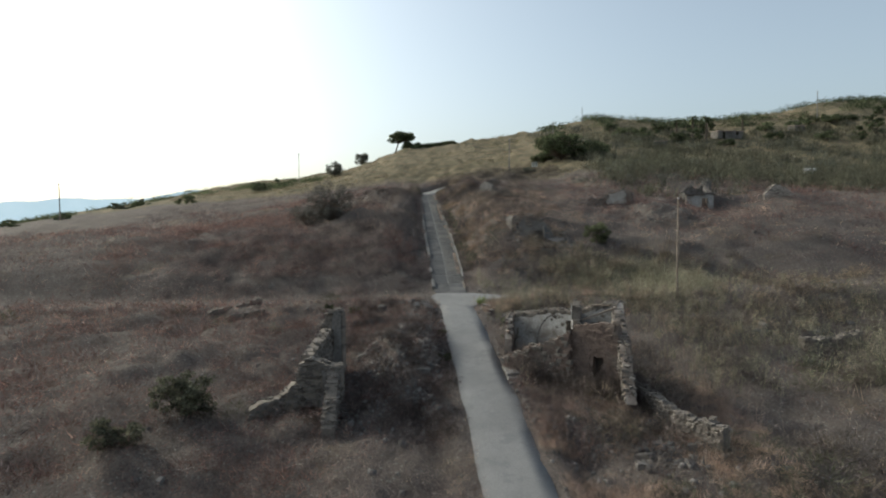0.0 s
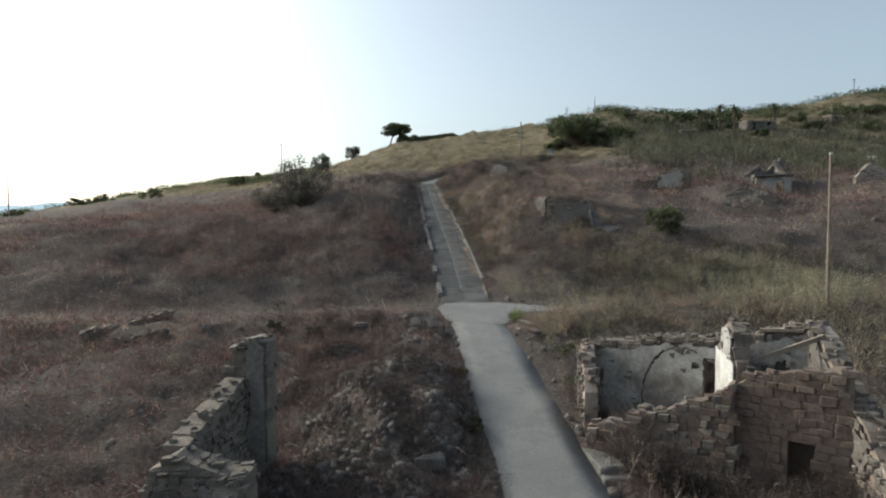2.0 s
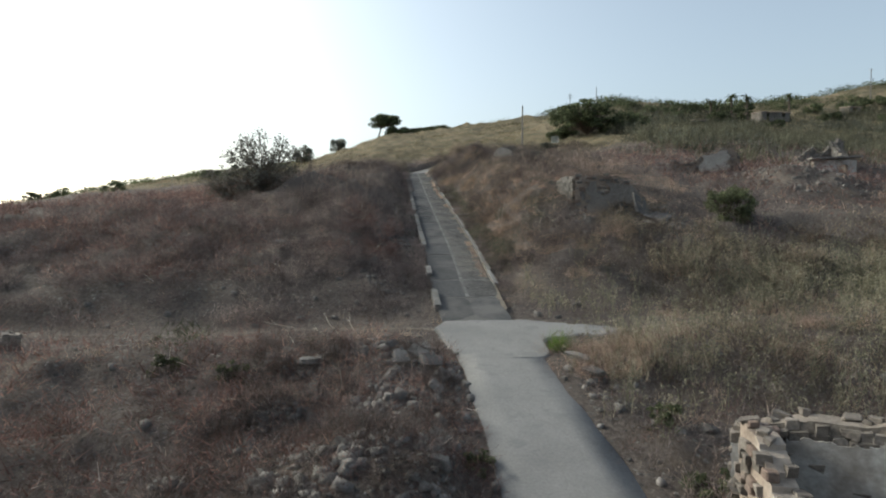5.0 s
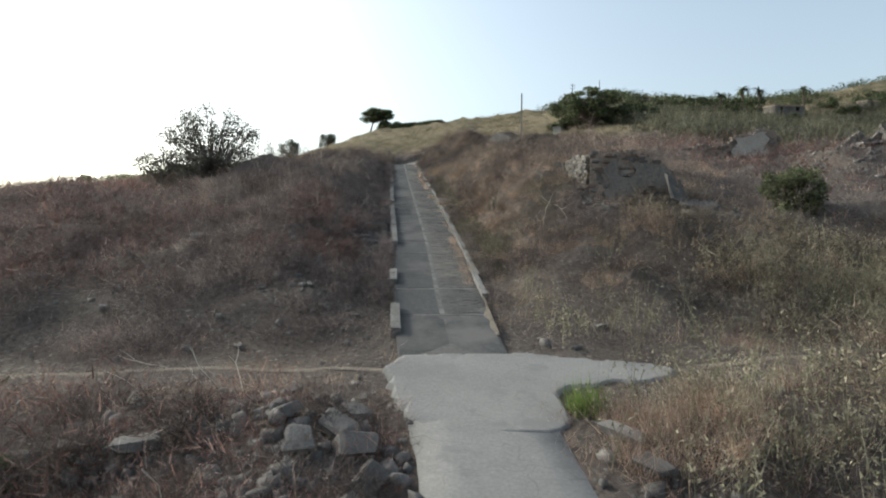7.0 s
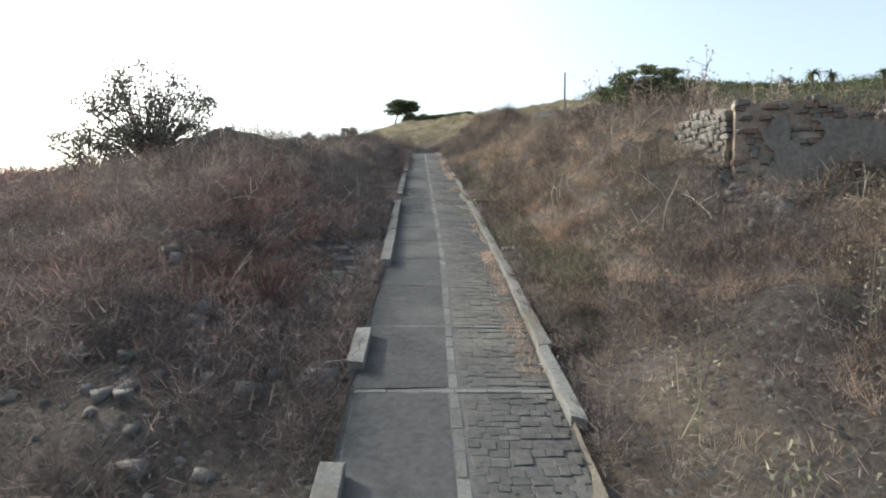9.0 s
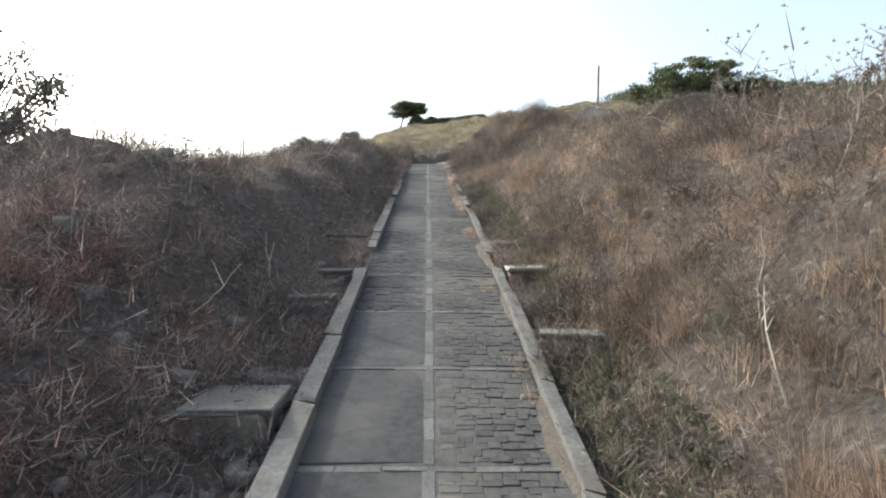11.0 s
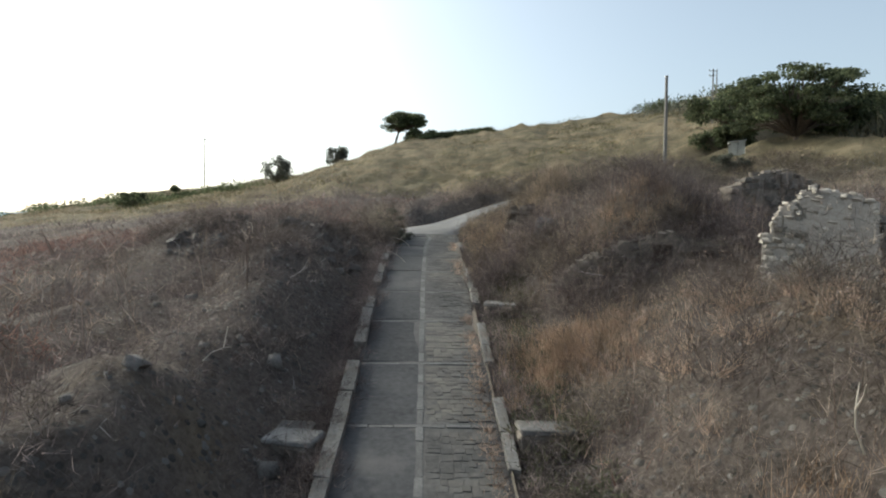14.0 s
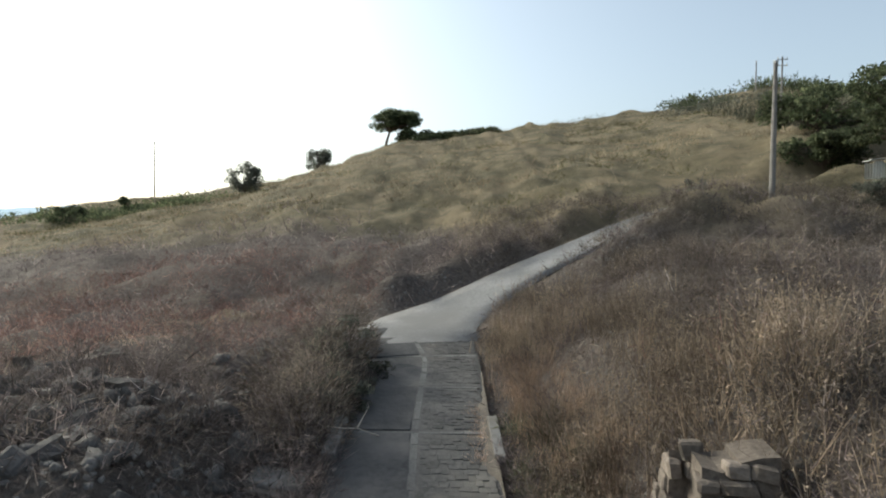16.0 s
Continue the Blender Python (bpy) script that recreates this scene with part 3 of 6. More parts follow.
def on_lane(u, y):
    """A place u metres right of the lane's centre line at y, and the lane's turn and slope there."""
    cx, cz, hw = road_at(y)
    dx = (road_at(y + 0.5)[0] - road_at(y - 0.5)[0])
    dz = (road_at(y + 0.5)[1] - road_at(y - 0.5)[1])
    return Vector((cx + u, y - u * dx, cz)), math.degrees(math.atan(dz)), -math.degrees(math.atan(dx))


def lay(me, name, u, y, size, up, parent, tilt=1.0):
    p, rx, rz = on_lane(u, y)
    ob = new(name, me)
    ob.parent = parent
    ob.matrix_basis = pose(p.x, p.y, p.z + up, rx + rnd.uniform(-tilt, tilt), rnd.uniform(-tilt, tilt), rz + rnd.uniform(-tilt, tilt)) @ Matrix.Diagonal((*size, 1))
    return ob


def flat_mesh(name, material, seed, bevel, uneven=0.03):
    r = random.Random(seed)
    bm = bmesh.new()
    bmesh.ops.create_cube(bm, size=1)
    for w in bm.verts:
        w.co.x += r.uniform(-1, 1) * 0.03
        w.co.y += r.uniform(-1, 1) * 0.03
        w.co.z += r.uniform(-1, 1) * uneven
    top = [e for e in bm.edges if all(w.co.z > 0 for w in e.verts)]
    bmesh.ops.bevel(bm, geom=top, offset=bevel, segments=1, affect='EDGES')
    bmesh.ops.delete(bm, geom=[q for q in bm.faces if q.normal.z < -0.5], context='FACES')
    me = bpy.data.meshes.new(name)
    bm.to_mesh(me)
    bm.free()
    me.materials.append(material)
    return me


SLABS = [flat_mesh("paving_slab", M["slab"], i, 0.01) for i in range(5)]
STRIPS = [flat_mesh("strip_stone", M["strip"], 10 + i, 0.04) for i in range(5)]
SETTS = [flat_mesh("sett", M["sett"], 20 + i, 0.055) for i in range(6)]
KERBS = [flat_mesh("kerb_stone", M["kerb"], 30 + i, 0.04, 0.012) for i in range(5)]
y = Y0 + BAY
while y < Y1 - 0.5:
    for k in range(5):
        lay(rnd.choice(STRIPS), "strip_stone", 0.0, y + 0.1 + BAY / 5 * (k + 0.5) * 0.97, (0.12 + rnd.uniform(-0.01, 0.02), BAY / 5 * 0.95, 0.09), -0.041 + rnd.uniform(-0.004, 0.004), lane)
    for k in range(6):
        u = -float(road_at(y)[2]) + (k + 0.5) * float(road_at(y)[2]) / 3
        lay(rnd.choice(STRIPS), "strip_stone", u, y + 0.02, (float(road_at(y)[2]) / 3 - 0.02, 0.085 + rnd.uniform(-0.02, 0.02), 0.09), -0.04 + rnd.uniform(-0.006, 0.004), lane)
    y += BAY

# setts of both halves: single ones on the stretch passed closest, the rest joined
def sett_rows(side, material, label, single, start, stop):
    variants = SETTS
    sv = [np.array([w.co[:] for w in me.vertices]) for me in variants]
    sf = [[tuple(p.vertices) for p in me.polygons] for me in variants]
    jv, jf, count = [], [], 0
    y = start + 0.14
    while y < stop:
        step = rnd.uniform(0.1, 0.18)
        hw = float(road_at(y)[2])
        if 0.14 < (y - Y0) % BAY < BAY - 0.09:
            u = 0.08 + rnd.uniform(0, 0.05)
            while u < hw - 0.05:
                wd = min(rnd.uniform(0.11, 0.26), hw - u)
                up = -0.05 + rnd.uniform(-0.006, 0.004)
                size = (wd * 0.985, step * 0.98, 0.1)
                if single and 57.5 < y < 66.0 and count < 290:
                    lay(rnd.choice(variants), "sett", side * (u + wd / 2), y + rnd.uniform(-0.03, 0.03), size, up, lane, 1.6)
                    count += 1
                elif rnd.random() < 0.97:
                    k = rnd.randrange(len(variants))
                    p, rx, rz = on_lane(side * (u + wd / 2), y + rnd.uniform(-0.03, 0.03))
                    tl = 1.6
                    m = np.array(pose(p.x, p.y, p.z + up, rx + rnd.uniform(-tl, tl), rnd.uniform(-tl, tl), rz + rnd.uniform(-7, 7)) @ Matrix.Diagonal((*size, 1)))
                    base = len(jv)
                    jv.extend((sv[k] @ m[:3, :3].T + m[:3, 3]).tolist())
                    jf.extend([tuple(i + base for i in q) for q in sf[k]])
                u += wd
        y += step
    me = bpy.data.meshes.new("setts")
    me.from_pydata(jv, [], jf)
    me.materials.append(material)
    tagged(part_me("setts", me, lane, label), kind="stuff")


sett_rows(1, M["sett"], "rows of rough worn grey stone setts", True, Y0 + BAY, Y1)
A, B = Y0 + 8 * BAY, Y0 + 11 * BAY
sett_rows(-1, M["slab"], "rows of dark worn setts", False, A, B)
for sgn in (-1, 1):
    lay(rnd.choice(SLABS), "paving_slab", sgn * 0.64, 49.6, (1.27, 2.82, 0.1), -0.05, lane, 0.1)
y = Y0 + BAY
while y < Y1 - 0.5:
    if not A - 0.1 < y < B - 0.1:
        hw = float(road_at(y)[2])
        lay(rnd.choice(SLABS), "paving_slab", -0.06 - (hw - 0.07) / 2, y + 0.07 + (BAY - 0.09) / 2, (hw - 0.065, BAY - 0.075, 0.1), -0.05 + rnd.uniform(-0.003, 0.003), lane, 0.15)
    y += BAY

kerb = thing("kerb", Matrix(), "broken line of grey stone kerbs along the lane", "kerb", kind="structure")
for sgn in (-1, 1):
    y = 49.6 if sgn < 0 else 52.5
    while y < (101.0 if sgn < 0 else 98.5):
        ln = rnd.uniform(1.3, 2.4) if y < 68 else rnd.uniform(0.7, 1.6)
        if sgn < 0 and 57.7 < y < 60.0:
            ln = 60.02 - y
        gap = (sgn < 0 and (y > 67 and rnd.random() < 0.16 or 51.4 < y < 53.0 or 55.4 < y < 56.4 or 57.7 < y < 60.0 or 70.5 < y < 71.4 or 79.5 < y < 81.2)) or (sgn > 0 and (63.0 < y < 63.6 or rnd.random() < (0.1 if y < 68 else 0.24)))
        if not gap:
            hw = float(road_at(y)[2])
            wide = (0.25 if sgn < 0 else 0.2) + rnd.uniform(-0.02, 0.03)
            lay(rnd.choice(KERBS), "kerb_stone", sgn * (hw + wide / 2 + (0.03 if sgn > 0 else -0.07)), y + ln / 2, (wide, ln - 0.008, 0.34), (0.01 if sgn < 0 else -0.05) + rnd.uniform(-0.02, 0.02) - (0.02 if y > 68 else 0), kerb, 0.6 if y < 68 else 1.4)
        y += ln

# dirt washed into both gutters
for sgn, wide, seed in ((1, 0.2, 51), (-1, 0.1, 52)):
    ys = np.arange(49.5, 103.0, 0.2)
    cx, cz, hw = (np.asarray(q) for q in road_at(ys))
    reach = np.clip(wide * (0.2 + 2.6 * fbm(ys, ys * 0, 2.2, 4, seed)), 0.02, 0.7)
    cols = []
    for k, up in ((0.0, 0.045), (0.3, 0.03), (0.65, 0.012), (1.0, -0.03)):
        wob = reach * k * (1 + 0.5 * fbm(ys, ys * 0 + k * 7, 0.5, 2, seed + 3))
        cols.append(np.stack([cx + sgn * (hw + 0.08 - wob), ys, cz + up + 0.02 * fbm(ys, wob * 5, 0.4, 2, seed + 5)], 1))
    v = np.concatenate(cols)
    part_me("gutter_dirt", mesh_of("gutter_dirt", v, grid_faces(len(ys), 4), M["dirt"], True), lane, "dusty dirt washed into the gutter")
# ---- masonry ----
def wall(parent, p0, p1, thick, tops, material, seed, faces=(1, -1), stones=None, course=0.15, long=(0.13, 0.36), openings=(), base=0.0, name="wall", label="", fill=0.9, crest=0.5, proud=0.0):
    """A broken wall from p0 to p1 (in the thing's own frame): an uneven core, faced course by course with stones of their own.
    tops: (share of the length, height) pairs of the ragged crown. openings: (s0, s1, z0, z1) in metres."""
    r = random.Random(seed)
    d = Vector((p1[0] - p0[0], p1[1] - p0[1]))
    length, ang = d.length, math.degrees(math.atan2(d.y, d.x))
    tx, tz = [t[0] * length for t in tops], [t[1] for t in tops]

    ss = np.linspace(-0.5, length + 0.5, 120)
    cc = (np.interp(ss, tx, tz) + 0.3 * fbm(ss + seed * 7.3, np.full(120, seed * 1.7), 0.7, 4, seed)).tolist()

    def crown(s):
        return cc[min(119, max(0, int((s + 0.5) / (length + 1) * 119)))]

    def free(s, z):
        return not any(a < s < b and c < z < e for a, b, c, e in openings)

    n, cell = max(4, int(length / 0.15)), 0.15
    bm = bmesh.new()
    hi = max(tz) + 0.3
    nz = int((hi - base) / cell) + 1
    made = {}

    def corner(i, j, side):
        key = (i, j, side)
        if key not in made:
            s = length * i / n
            top = crown(s)
            z = min(base + j * cell, top)
            w = 0.008 * math.sin(s * 2.1 + z * 3.3 + seed) + 0.006 * math.sin(s * 11 - z * 9 + side)
            made[key] = bm.verts.new((s, side * (thick / 2 - 0.03 + w), z))
        return made[key]

    solid = {}
    for i in range(n):
        for j in range(nz):
            s, z = length * (i + 0.5) / n, base + (j + 0.5) * cell
            solid[i, j] = z < crown(s) + cell * 0.4 and free(s, z)
    for (i, j), k in solid.items():
        if not k:
            continue
        q = [(i, j), (i + 1, j), (i + 1, j + 1), (i, j + 1)]
        bm.faces.new([corner(*c, -1) for c in q])
        bm.faces.new([corner(*c, 1) for c in reversed(q)])
        for (di, dj), (c0, c1) in (((0, 1), (3, 2)), ((0, -1), (0, 1)), ((1, 0), (1, 2)), ((-1, 0), (0, 3))):
            if not solid.get((i + di, j + dj), False):
                a, b = q[c0], q[c1]
                bm.faces.new([corner(*a, -1), corner(*b, -1), corner(*b, 1), corner(*a, 1)])
    bmesh.ops.recalc_face_normals(bm, faces=bm.faces)
    core = part(name, bm, material, parent, label, pose(p0[0], p0[1], 0, 0, 0, ang))
    if stones:
        for side in faces:
            z = base
            while z < hi:
                ch = course * r.uniform(0.75, 1.25)
                s = r.uniform(-0.15, 0.05)
                while s < length:
                    ln = r.uniform(*long)
                    c = s + ln / 2
                    if 0 < c < length and z + ch * 0.6 < crown(c) and free(c, z + ch / 2) and r.random() < fill:
                        ob = part_me("stone", r.choice(stones), core, "", pose(c, side * (thick / 2 - 0.06 + proud + r.uniform(-0.02, 0.03)), z + ch / 2, r.uniform(-4, 4), r.uniform(-4, 4), r.uniform(-4, 4))
                                     @ Matrix.Diagonal((ln * 0.95, r.uniform(0.16, 0.24), ch * 0.95, 1)))
                    s += ln
                z += ch
        s = 0.1
        while s < length - 0.1:
            ln = r.uniform(*long) * 0.75
            if r.random() < crest and free(s, crown(s) - 0.1):
                part_me("stone", r.choice(stones), core, "", pose(s, r.uniform(-0.3, 0.3) * thick, crown(s) + 0.03, r.uniform(-14, 14), r.uniform(-14, 14), r.uniform(0, 180))
                        @ Matrix.Diagonal((ln, ln * r.uniform(0.6, 0.9), ln * r.uniform(0.4, 0.6), 1)))
            s += ln * 0.8
    return core, length, crown


def plaster(wall_parts, side, thick, material, seed, keep=0.45, holes=None, base=0.0, label="flaking plaster", openings=(), margin=0.12):
    """A coat of plaster on one face of a wall, flaked off in patches with real edges."""
    core, length, crown = wall_parts
    c, t = 0.055, 0.02
    n = int(length / c)
    rag = random.Random(seed)
    on = set()
    gi, gj = np.meshgrid(np.arange(n) * c + seed * 3.1, np.arange(110) * c + base + seed * 5.7, indexing="ij")
    flake = (fbm(gi, gj, 1.1, 4, seed) + 0.5).tolist()
    for i in range(n):
        s = (i + 0.5) * c
        for j in range(int((crown(s) - margin - base) / c)):
            z = base + (j + 0.5) * c
            q = flake[i][min(j, 109)]
            if q > 1 - keep and not (holes and holes(s, z)) and not any(a < s < b and e < z < g for a, b, e, g in openings):
                on.add((i, j))
    bm = bmesh.new()
    vs, shift = {}, {}

    def corner(i, j, out):
        if (i, j, out) not in vs:
            if (i, j) not in shift:
                shift[i, j] = (rag.uniform(-0.45, 0.45) * c, rag.uniform(-0.45, 0.45) * c)
            dx, dz = shift[i, j]
            vs[i, j, out] = bm.verts.new((i * c + dx, side * (thick / 2 + (t if out else -0.02)), base + j * c + dz))
        return vs[i, j, out]
    for i, j in on:
        bm.faces.new([corner(i, j, 1), corner(i + 1, j, 1), corner(i + 1, j + 1, 1), corner(i, j + 1, 1)])
        for di, dj, a, b in ((0, 1, (0, 1), (1, 1)), (0, -1, (0, 0), (1, 0)), (1, 0, (1, 0), (1, 1)), (-1, 0, (0, 0), (0, 1))):
            if (i + di, j + dj) not in on:
                bm.faces.new([corner(i + a[0], j + a[1], 1), corner(i + b[0], j + b[1], 1), corner(i + b[0], j + b[1], 0), corner(i + a[0], j + a[1], 0)])
    bmesh.ops.recalc_face_normals(bm, faces=bm.faces)
    return part("plaster", bm, material, core, label)


def bar(bm, a, b, w, h):
    """A squared bar from a to b in bm."""
    a, b = Vector(a), Vector(b)
    d = (b - a)
    m = Matrix.Translation((a + b) / 2) @ d.to_track_quat('X', 'Z').to_matrix().to_4x4() @ Matrix.Diagonal((d.length, w, h, 1))
    bmesh.ops.create_cube(bm, size=1, matrix=m)


# ---- ruined house beside the lower road ----
RUIN_Z = -3.0
DEBRIS = [block_mesh("stone", M["debris"], 210 + i, 0.23, 0.1) for i in range(6)]
ASHLAR = [block_mesh("stone", M["brick"], 230 + i, 0.06, 0.05) for i in range(6)]
house = thing("ruined_house", pose(4.2, 36.5, RUIN_Z, 0, 0, -35.6), "roofless ruined stone house with grey and white plaster", "ruin")
door = [(4.08, 4.58, -1, 2.95)]
back = wall(house, (0, 0), (7.0, 0), 0.5, [(0, 2.95), (0.04, 3.0), (0.3, 3.3), (0.5, 3.5), (0.6, 3.6), (0.66, 3.7), (0.8, 3.9), (1, 4.2)], M["masonry"], 1, (-1,), DEBRIS, openings=door, fill=0.7, crest=0.55, label="back wall of rubble masonry")


def arch_gap(s, z):
    q = math.hypot((s - 3.45) / 1.2, max(z - 1.5, 0) / 1.7)
    return (abs(q - 1.0) < 0.022 and z > 0.9 and s < 3.9) or (abs(s - 0.75 - 0.12 * math.sin(z * 4)) < 0.09 and z < 2.2)


plaster(back, -1, 0.62, M["plaster"], 3, 0.93, arch_gap, 0.2, "stained grey plaster with the trace of an arch", door, 0.25)
# unseen wall added behind the door gap so the opening looks shaded
wall(house, (3.9, 0.75), (5.0, 0.75), 0.3, [(0, 2.6), (1, 2.6)], M["brick"], 34, (), None, label="dark brick backing added for the shade in the doorway")
white = wall(house, (4.64, -0.2), (5.4, -1.9), 0.4, [(0, 3.6), (0.3, 3.55), (0.7, 3.5), (1, 3.35)], M["masonry"], 2, (1,), DEBRIS, crest=0.3, label="whitewashed cross wall")
plaster(white, -1, 0.46, M["whitewash"], 5, 1.6, None, 0.4, "flaking white plaster", (), 0.1)
block = wall(house, (4.95, -0.9), (5.36, -1.8), 0.45, [(0, 4.1), (0.5, 4.25), (1, 3.95)], M["masonry"], 7, (1, -1), DEBRIS, base=3.3, fill=0.6, crest=0.3, label="pale plastered stub of an upper wall")
plaster(block, -1, 0.55, M["plaster"], 48, 0.9, None, 3.35, "pale weathered plaster", (), 0.08)
wall(house, (5.3, -2.1), (7.9, -2.15), 0.45, [(0, 2.85), (0.12, 3.15), (0.5, 3.3), (0.75, 3.3), (1, 3.4)], M["brick"], 4, (-1,), ASHLAR, 0.21, (0.22, 0.5), fill=0.96, crest=0.4, proud=-0.035, label="red-brown masonry partition", openings=[(1.2, 1.95, -1, 1.5)])
wall(house, (6.4, -1.45), (7.5, -1.45), 0.3, [(0, 2.2), (1, 2.2)], M["brick"], 45, (), None, label="dark back of the recess")
side_wall = wall(house, (6.95, 0.1), (9.3, -4.4), 0.55, [(0, 4.2), (0.2, 3.8), (0.4, 2.9), (0.65, 2.0), (0.85, 1.0), (1, 0.0)], M["endwall"], 5, (1, -1), DEBRIS, fill=0.5, crest=0.9, label="tall side wall stepping down in rubble")
# darker plaster than the back wall's: this face's shade is in its colour
plaster(side_wall, -1, 0.58, M["dullplaster"], 9, 0.5, lambda s, z: s > 3.2, 0.3, "grey plaster darkened for a shaded face")
left_wall = wall(house, (0.3, -0.25), (1.15, -2.0), 0.45, [(0, 3.05), (0.3, 3.0), (0.5, 2.75), (0.8, 2.3), (1, 1.7)], M["endwall"], 6, (1, -1), DEBRIS[:4] + BRICKS[:1], fill=0.3, crest=0.5, label="ragged brown end wall with worn plaster")
wall(house, (1.3, -2.55), (5.3, -2.4), 0.5, [(0, 0.9), (0.12, 1.3), (0.2, 1.1), (0.3, 1.65), (0.5, 1.75), (0.62, 1.95), (0.75, 2.2), (0.9, 2.5), (1, 2.8)], M["brick"], 8, (-1,), ASHLAR + DEBRIS[:3], 0.19, (0.18, 0.42), fill=0.95, crest=0.6, proud=-0.025, label="low broken front wall")
bm = bmesh.new()
bar(bm, (5.6, -1.6, 3.3), (7.2, -0.6, 4.0), 0.1, 0.12)
part("beam", bm, M["wood"], house, "grey fallen timber")
bm = bmesh.new()
bar(bm, (5.6, -0.3, 3.98), (6.7, -0.3, 4.06), 0.16, 0.08)
part("lintel", bm, M["wood"], house, "dark timber lintel")

boulder = tagged(new("boulder", block_mesh("boulder", M["boulder"], 71, 0.2, 0.22)), "rounded blue-grey boulder beside the pier", "boulder")
boulder.matrix_basis = pose(1.5, 93.3, height1(1.5, 93.3) + 0.2, 12, -8, 30) @ Matrix.Diagonal((0.75, 0.6, 0.6, 1))

# ---- stone steps by the road ----
steps = thing("stone_steps", pose(3.95, 32.0, height1(4.2, 30.4) - 0.1, 0, 0, 6), "small flight of grey stone steps beside the road", "steps")
top_z = -2.68 - steps.location.z
bm = bmesh.new()
bmesh.ops.create_cube(bm, size=1, matrix=Matrix.Translation((0.1, 0.9, top_z / 2)) @ Matrix.Diagonal((0.75, 1.8, top_z, 1)))
bmesh.ops.bevel(bm, geom=list(bm.edges), offset=0.04, segments=1, affect='EDGES')
part("landing", bm, M["kerb"], steps)
for k in range(4):
    bm = bmesh.new()
    hz = top_z - 0.19 * (k + 1)
    if hz < 0.12:
        break
    bmesh.ops.create_cube(bm, size=1, matrix=Matrix.Translation((0.15, -0.15 - 0.3 * k, hz / 2)) @ Matrix.Diagonal((0.85, 0.31, hz, 1)))
    bmesh.ops.bevel(bm, geom=list(bm.edges), offset=0.03, segments=1, affect='EDGES')
    part("tread", bm, M["kerb"], steps)

# ---- tall broken wall on the other side ----
bz = height1(-6, 31) - 0.2
tall = thing("ruined_wall", pose(-6.12, 33.2, bz), "tall broken rubble wall with a smooth plastered face", "ruin")
h = 0.85 - bz
w1 = wall(tall, (-0.65, -0.8), (0.65, -0.95), 0.7, [(0, h * 0.7), (0.3, h * 0.98), (0.7, h * 1.05), (1, h)], M["masonry"], 11, (1, -1), DEBRIS, fill=0.55, label="upright stub of rubble")
plaster(w1, -1, 0.88, M["dullplaster"], 12, 1.6, lambda s, z: s < 0.82 + 0.06 * math.sin(z * 3), 0.1, "smooth grey plaster", (), 0.05)
w2 = wall(tall, (-1.3, -4.2), (1.15, -4.3), 0.8, [(0, h * 0.22), (0.1, h * 0.48), (0.35, h * 0.58), (0.55, h * 0.52), (0.75, h * 0.5), (1, h * 0.46)], M["masonry"], 13, (1, -1), DEBRIS, fill=0.7, label="lower run of tumbled rubble")
plaster(w2, -1, 0.98, M["dullplaster"], 14, 1.6, lambda s, z: s < 1.3 + 0.25 * math.sin(z * 1.3) or abs(s - 1.95 - 0.07 * math.sin(z * 4)) < 0.04, 0.0, "cracked grey plaster", (), 0.3)
wall(tall, (-0.2, -1.3), (-0.7, -4.0), 0.6, [(0, h * 0.78), (0.35, h * 0.7), (0.7, h * 0.62), (1, h * 0.56)], M["masonry"], 33, (1, -1), DEBRIS, fill=0.7, label="cross wall stepping down in rubble")

wall(tall, (-1.2, -4.2), (-3.4, -5.0), 0.7, [(0, h * 0.25), (0.4, h * 0.12), (1, 0.0)], M["masonry"], 42, (1, -1), DEBRIS, base=-1.2, fill=0.6, label="tumbled end of the wall")
wall(tall, (0.75, -4.5), (0.9, -7.0), 0.6, [(0, h * 0.5), (0.4, h * 0.28), (1, -0.3)], M["masonry"], 43, (1, -1), DEBRIS, base=-1.5, fill=0.6, label="low run of tumbled rubble")

# faint foundations of vanished houses
for x0, y0, x1, y1, hh in ((-17.5, 43.2, -14.5, 46.0, 0.5), (-16, 42.6, -13.2, 42.4, 0.35), (-13.2, 103.0, -11.6, 104.3, 0.16), (-10.5, 99.6, -9.2, 101.1, 0.2), (22.5, 36.0, 27.5, 38.0, 0.7), (9.6, 29.6, 12.4, 24.6, 1.25)):
    gz = min(height1(x0, y0), height1(x1, y1)) - 0.3
    lo = thing("foundation_wall", pose(x0, y0, gz), "low grey foundation wall half buried in weeds", "ruin", "buried foundations")
    d0, d1 = height1(x0, y0) - gz, height1(x1, y1) - gz
    wall(lo, (0, 0), (x1 - x0, y1 - y0), 0.5, [(0, d0 + hh), (0.5, (d0 + d1) / 2 + hh * 0.8), (1, d1 + hh)], M["masonry"], 40 + int(x0), (-1, 1), DEBRIS)

# ---- ruins on the slope above the track ----
ROUGH = [block_mesh("stone", M["stone"], 130 + i, 0.17, 0.14) for i in range(6)]
gz = height1(9, 60) - 0.3
mid_ruin = thing("ruined_wall", pose(7.4, 60.9, gz), "rounded remnant of a rubble stone house wall", "ruin")
corner = wall(mid_ruin, (0, 0), (3.8, -0.9), 0.6, [(0, 6.35 - gz), (0.12, 6.4 - gz), (0.3, 6.2 - gz), (0.6, 6.15 - gz), (0.8, 5.7 - gz), (1, 5.0 - gz)], M["endwall"], 15, (-1,), ROUGH[:3] + BRICKS[:3], fill=0.45, label="broken front wall of brown rubble")
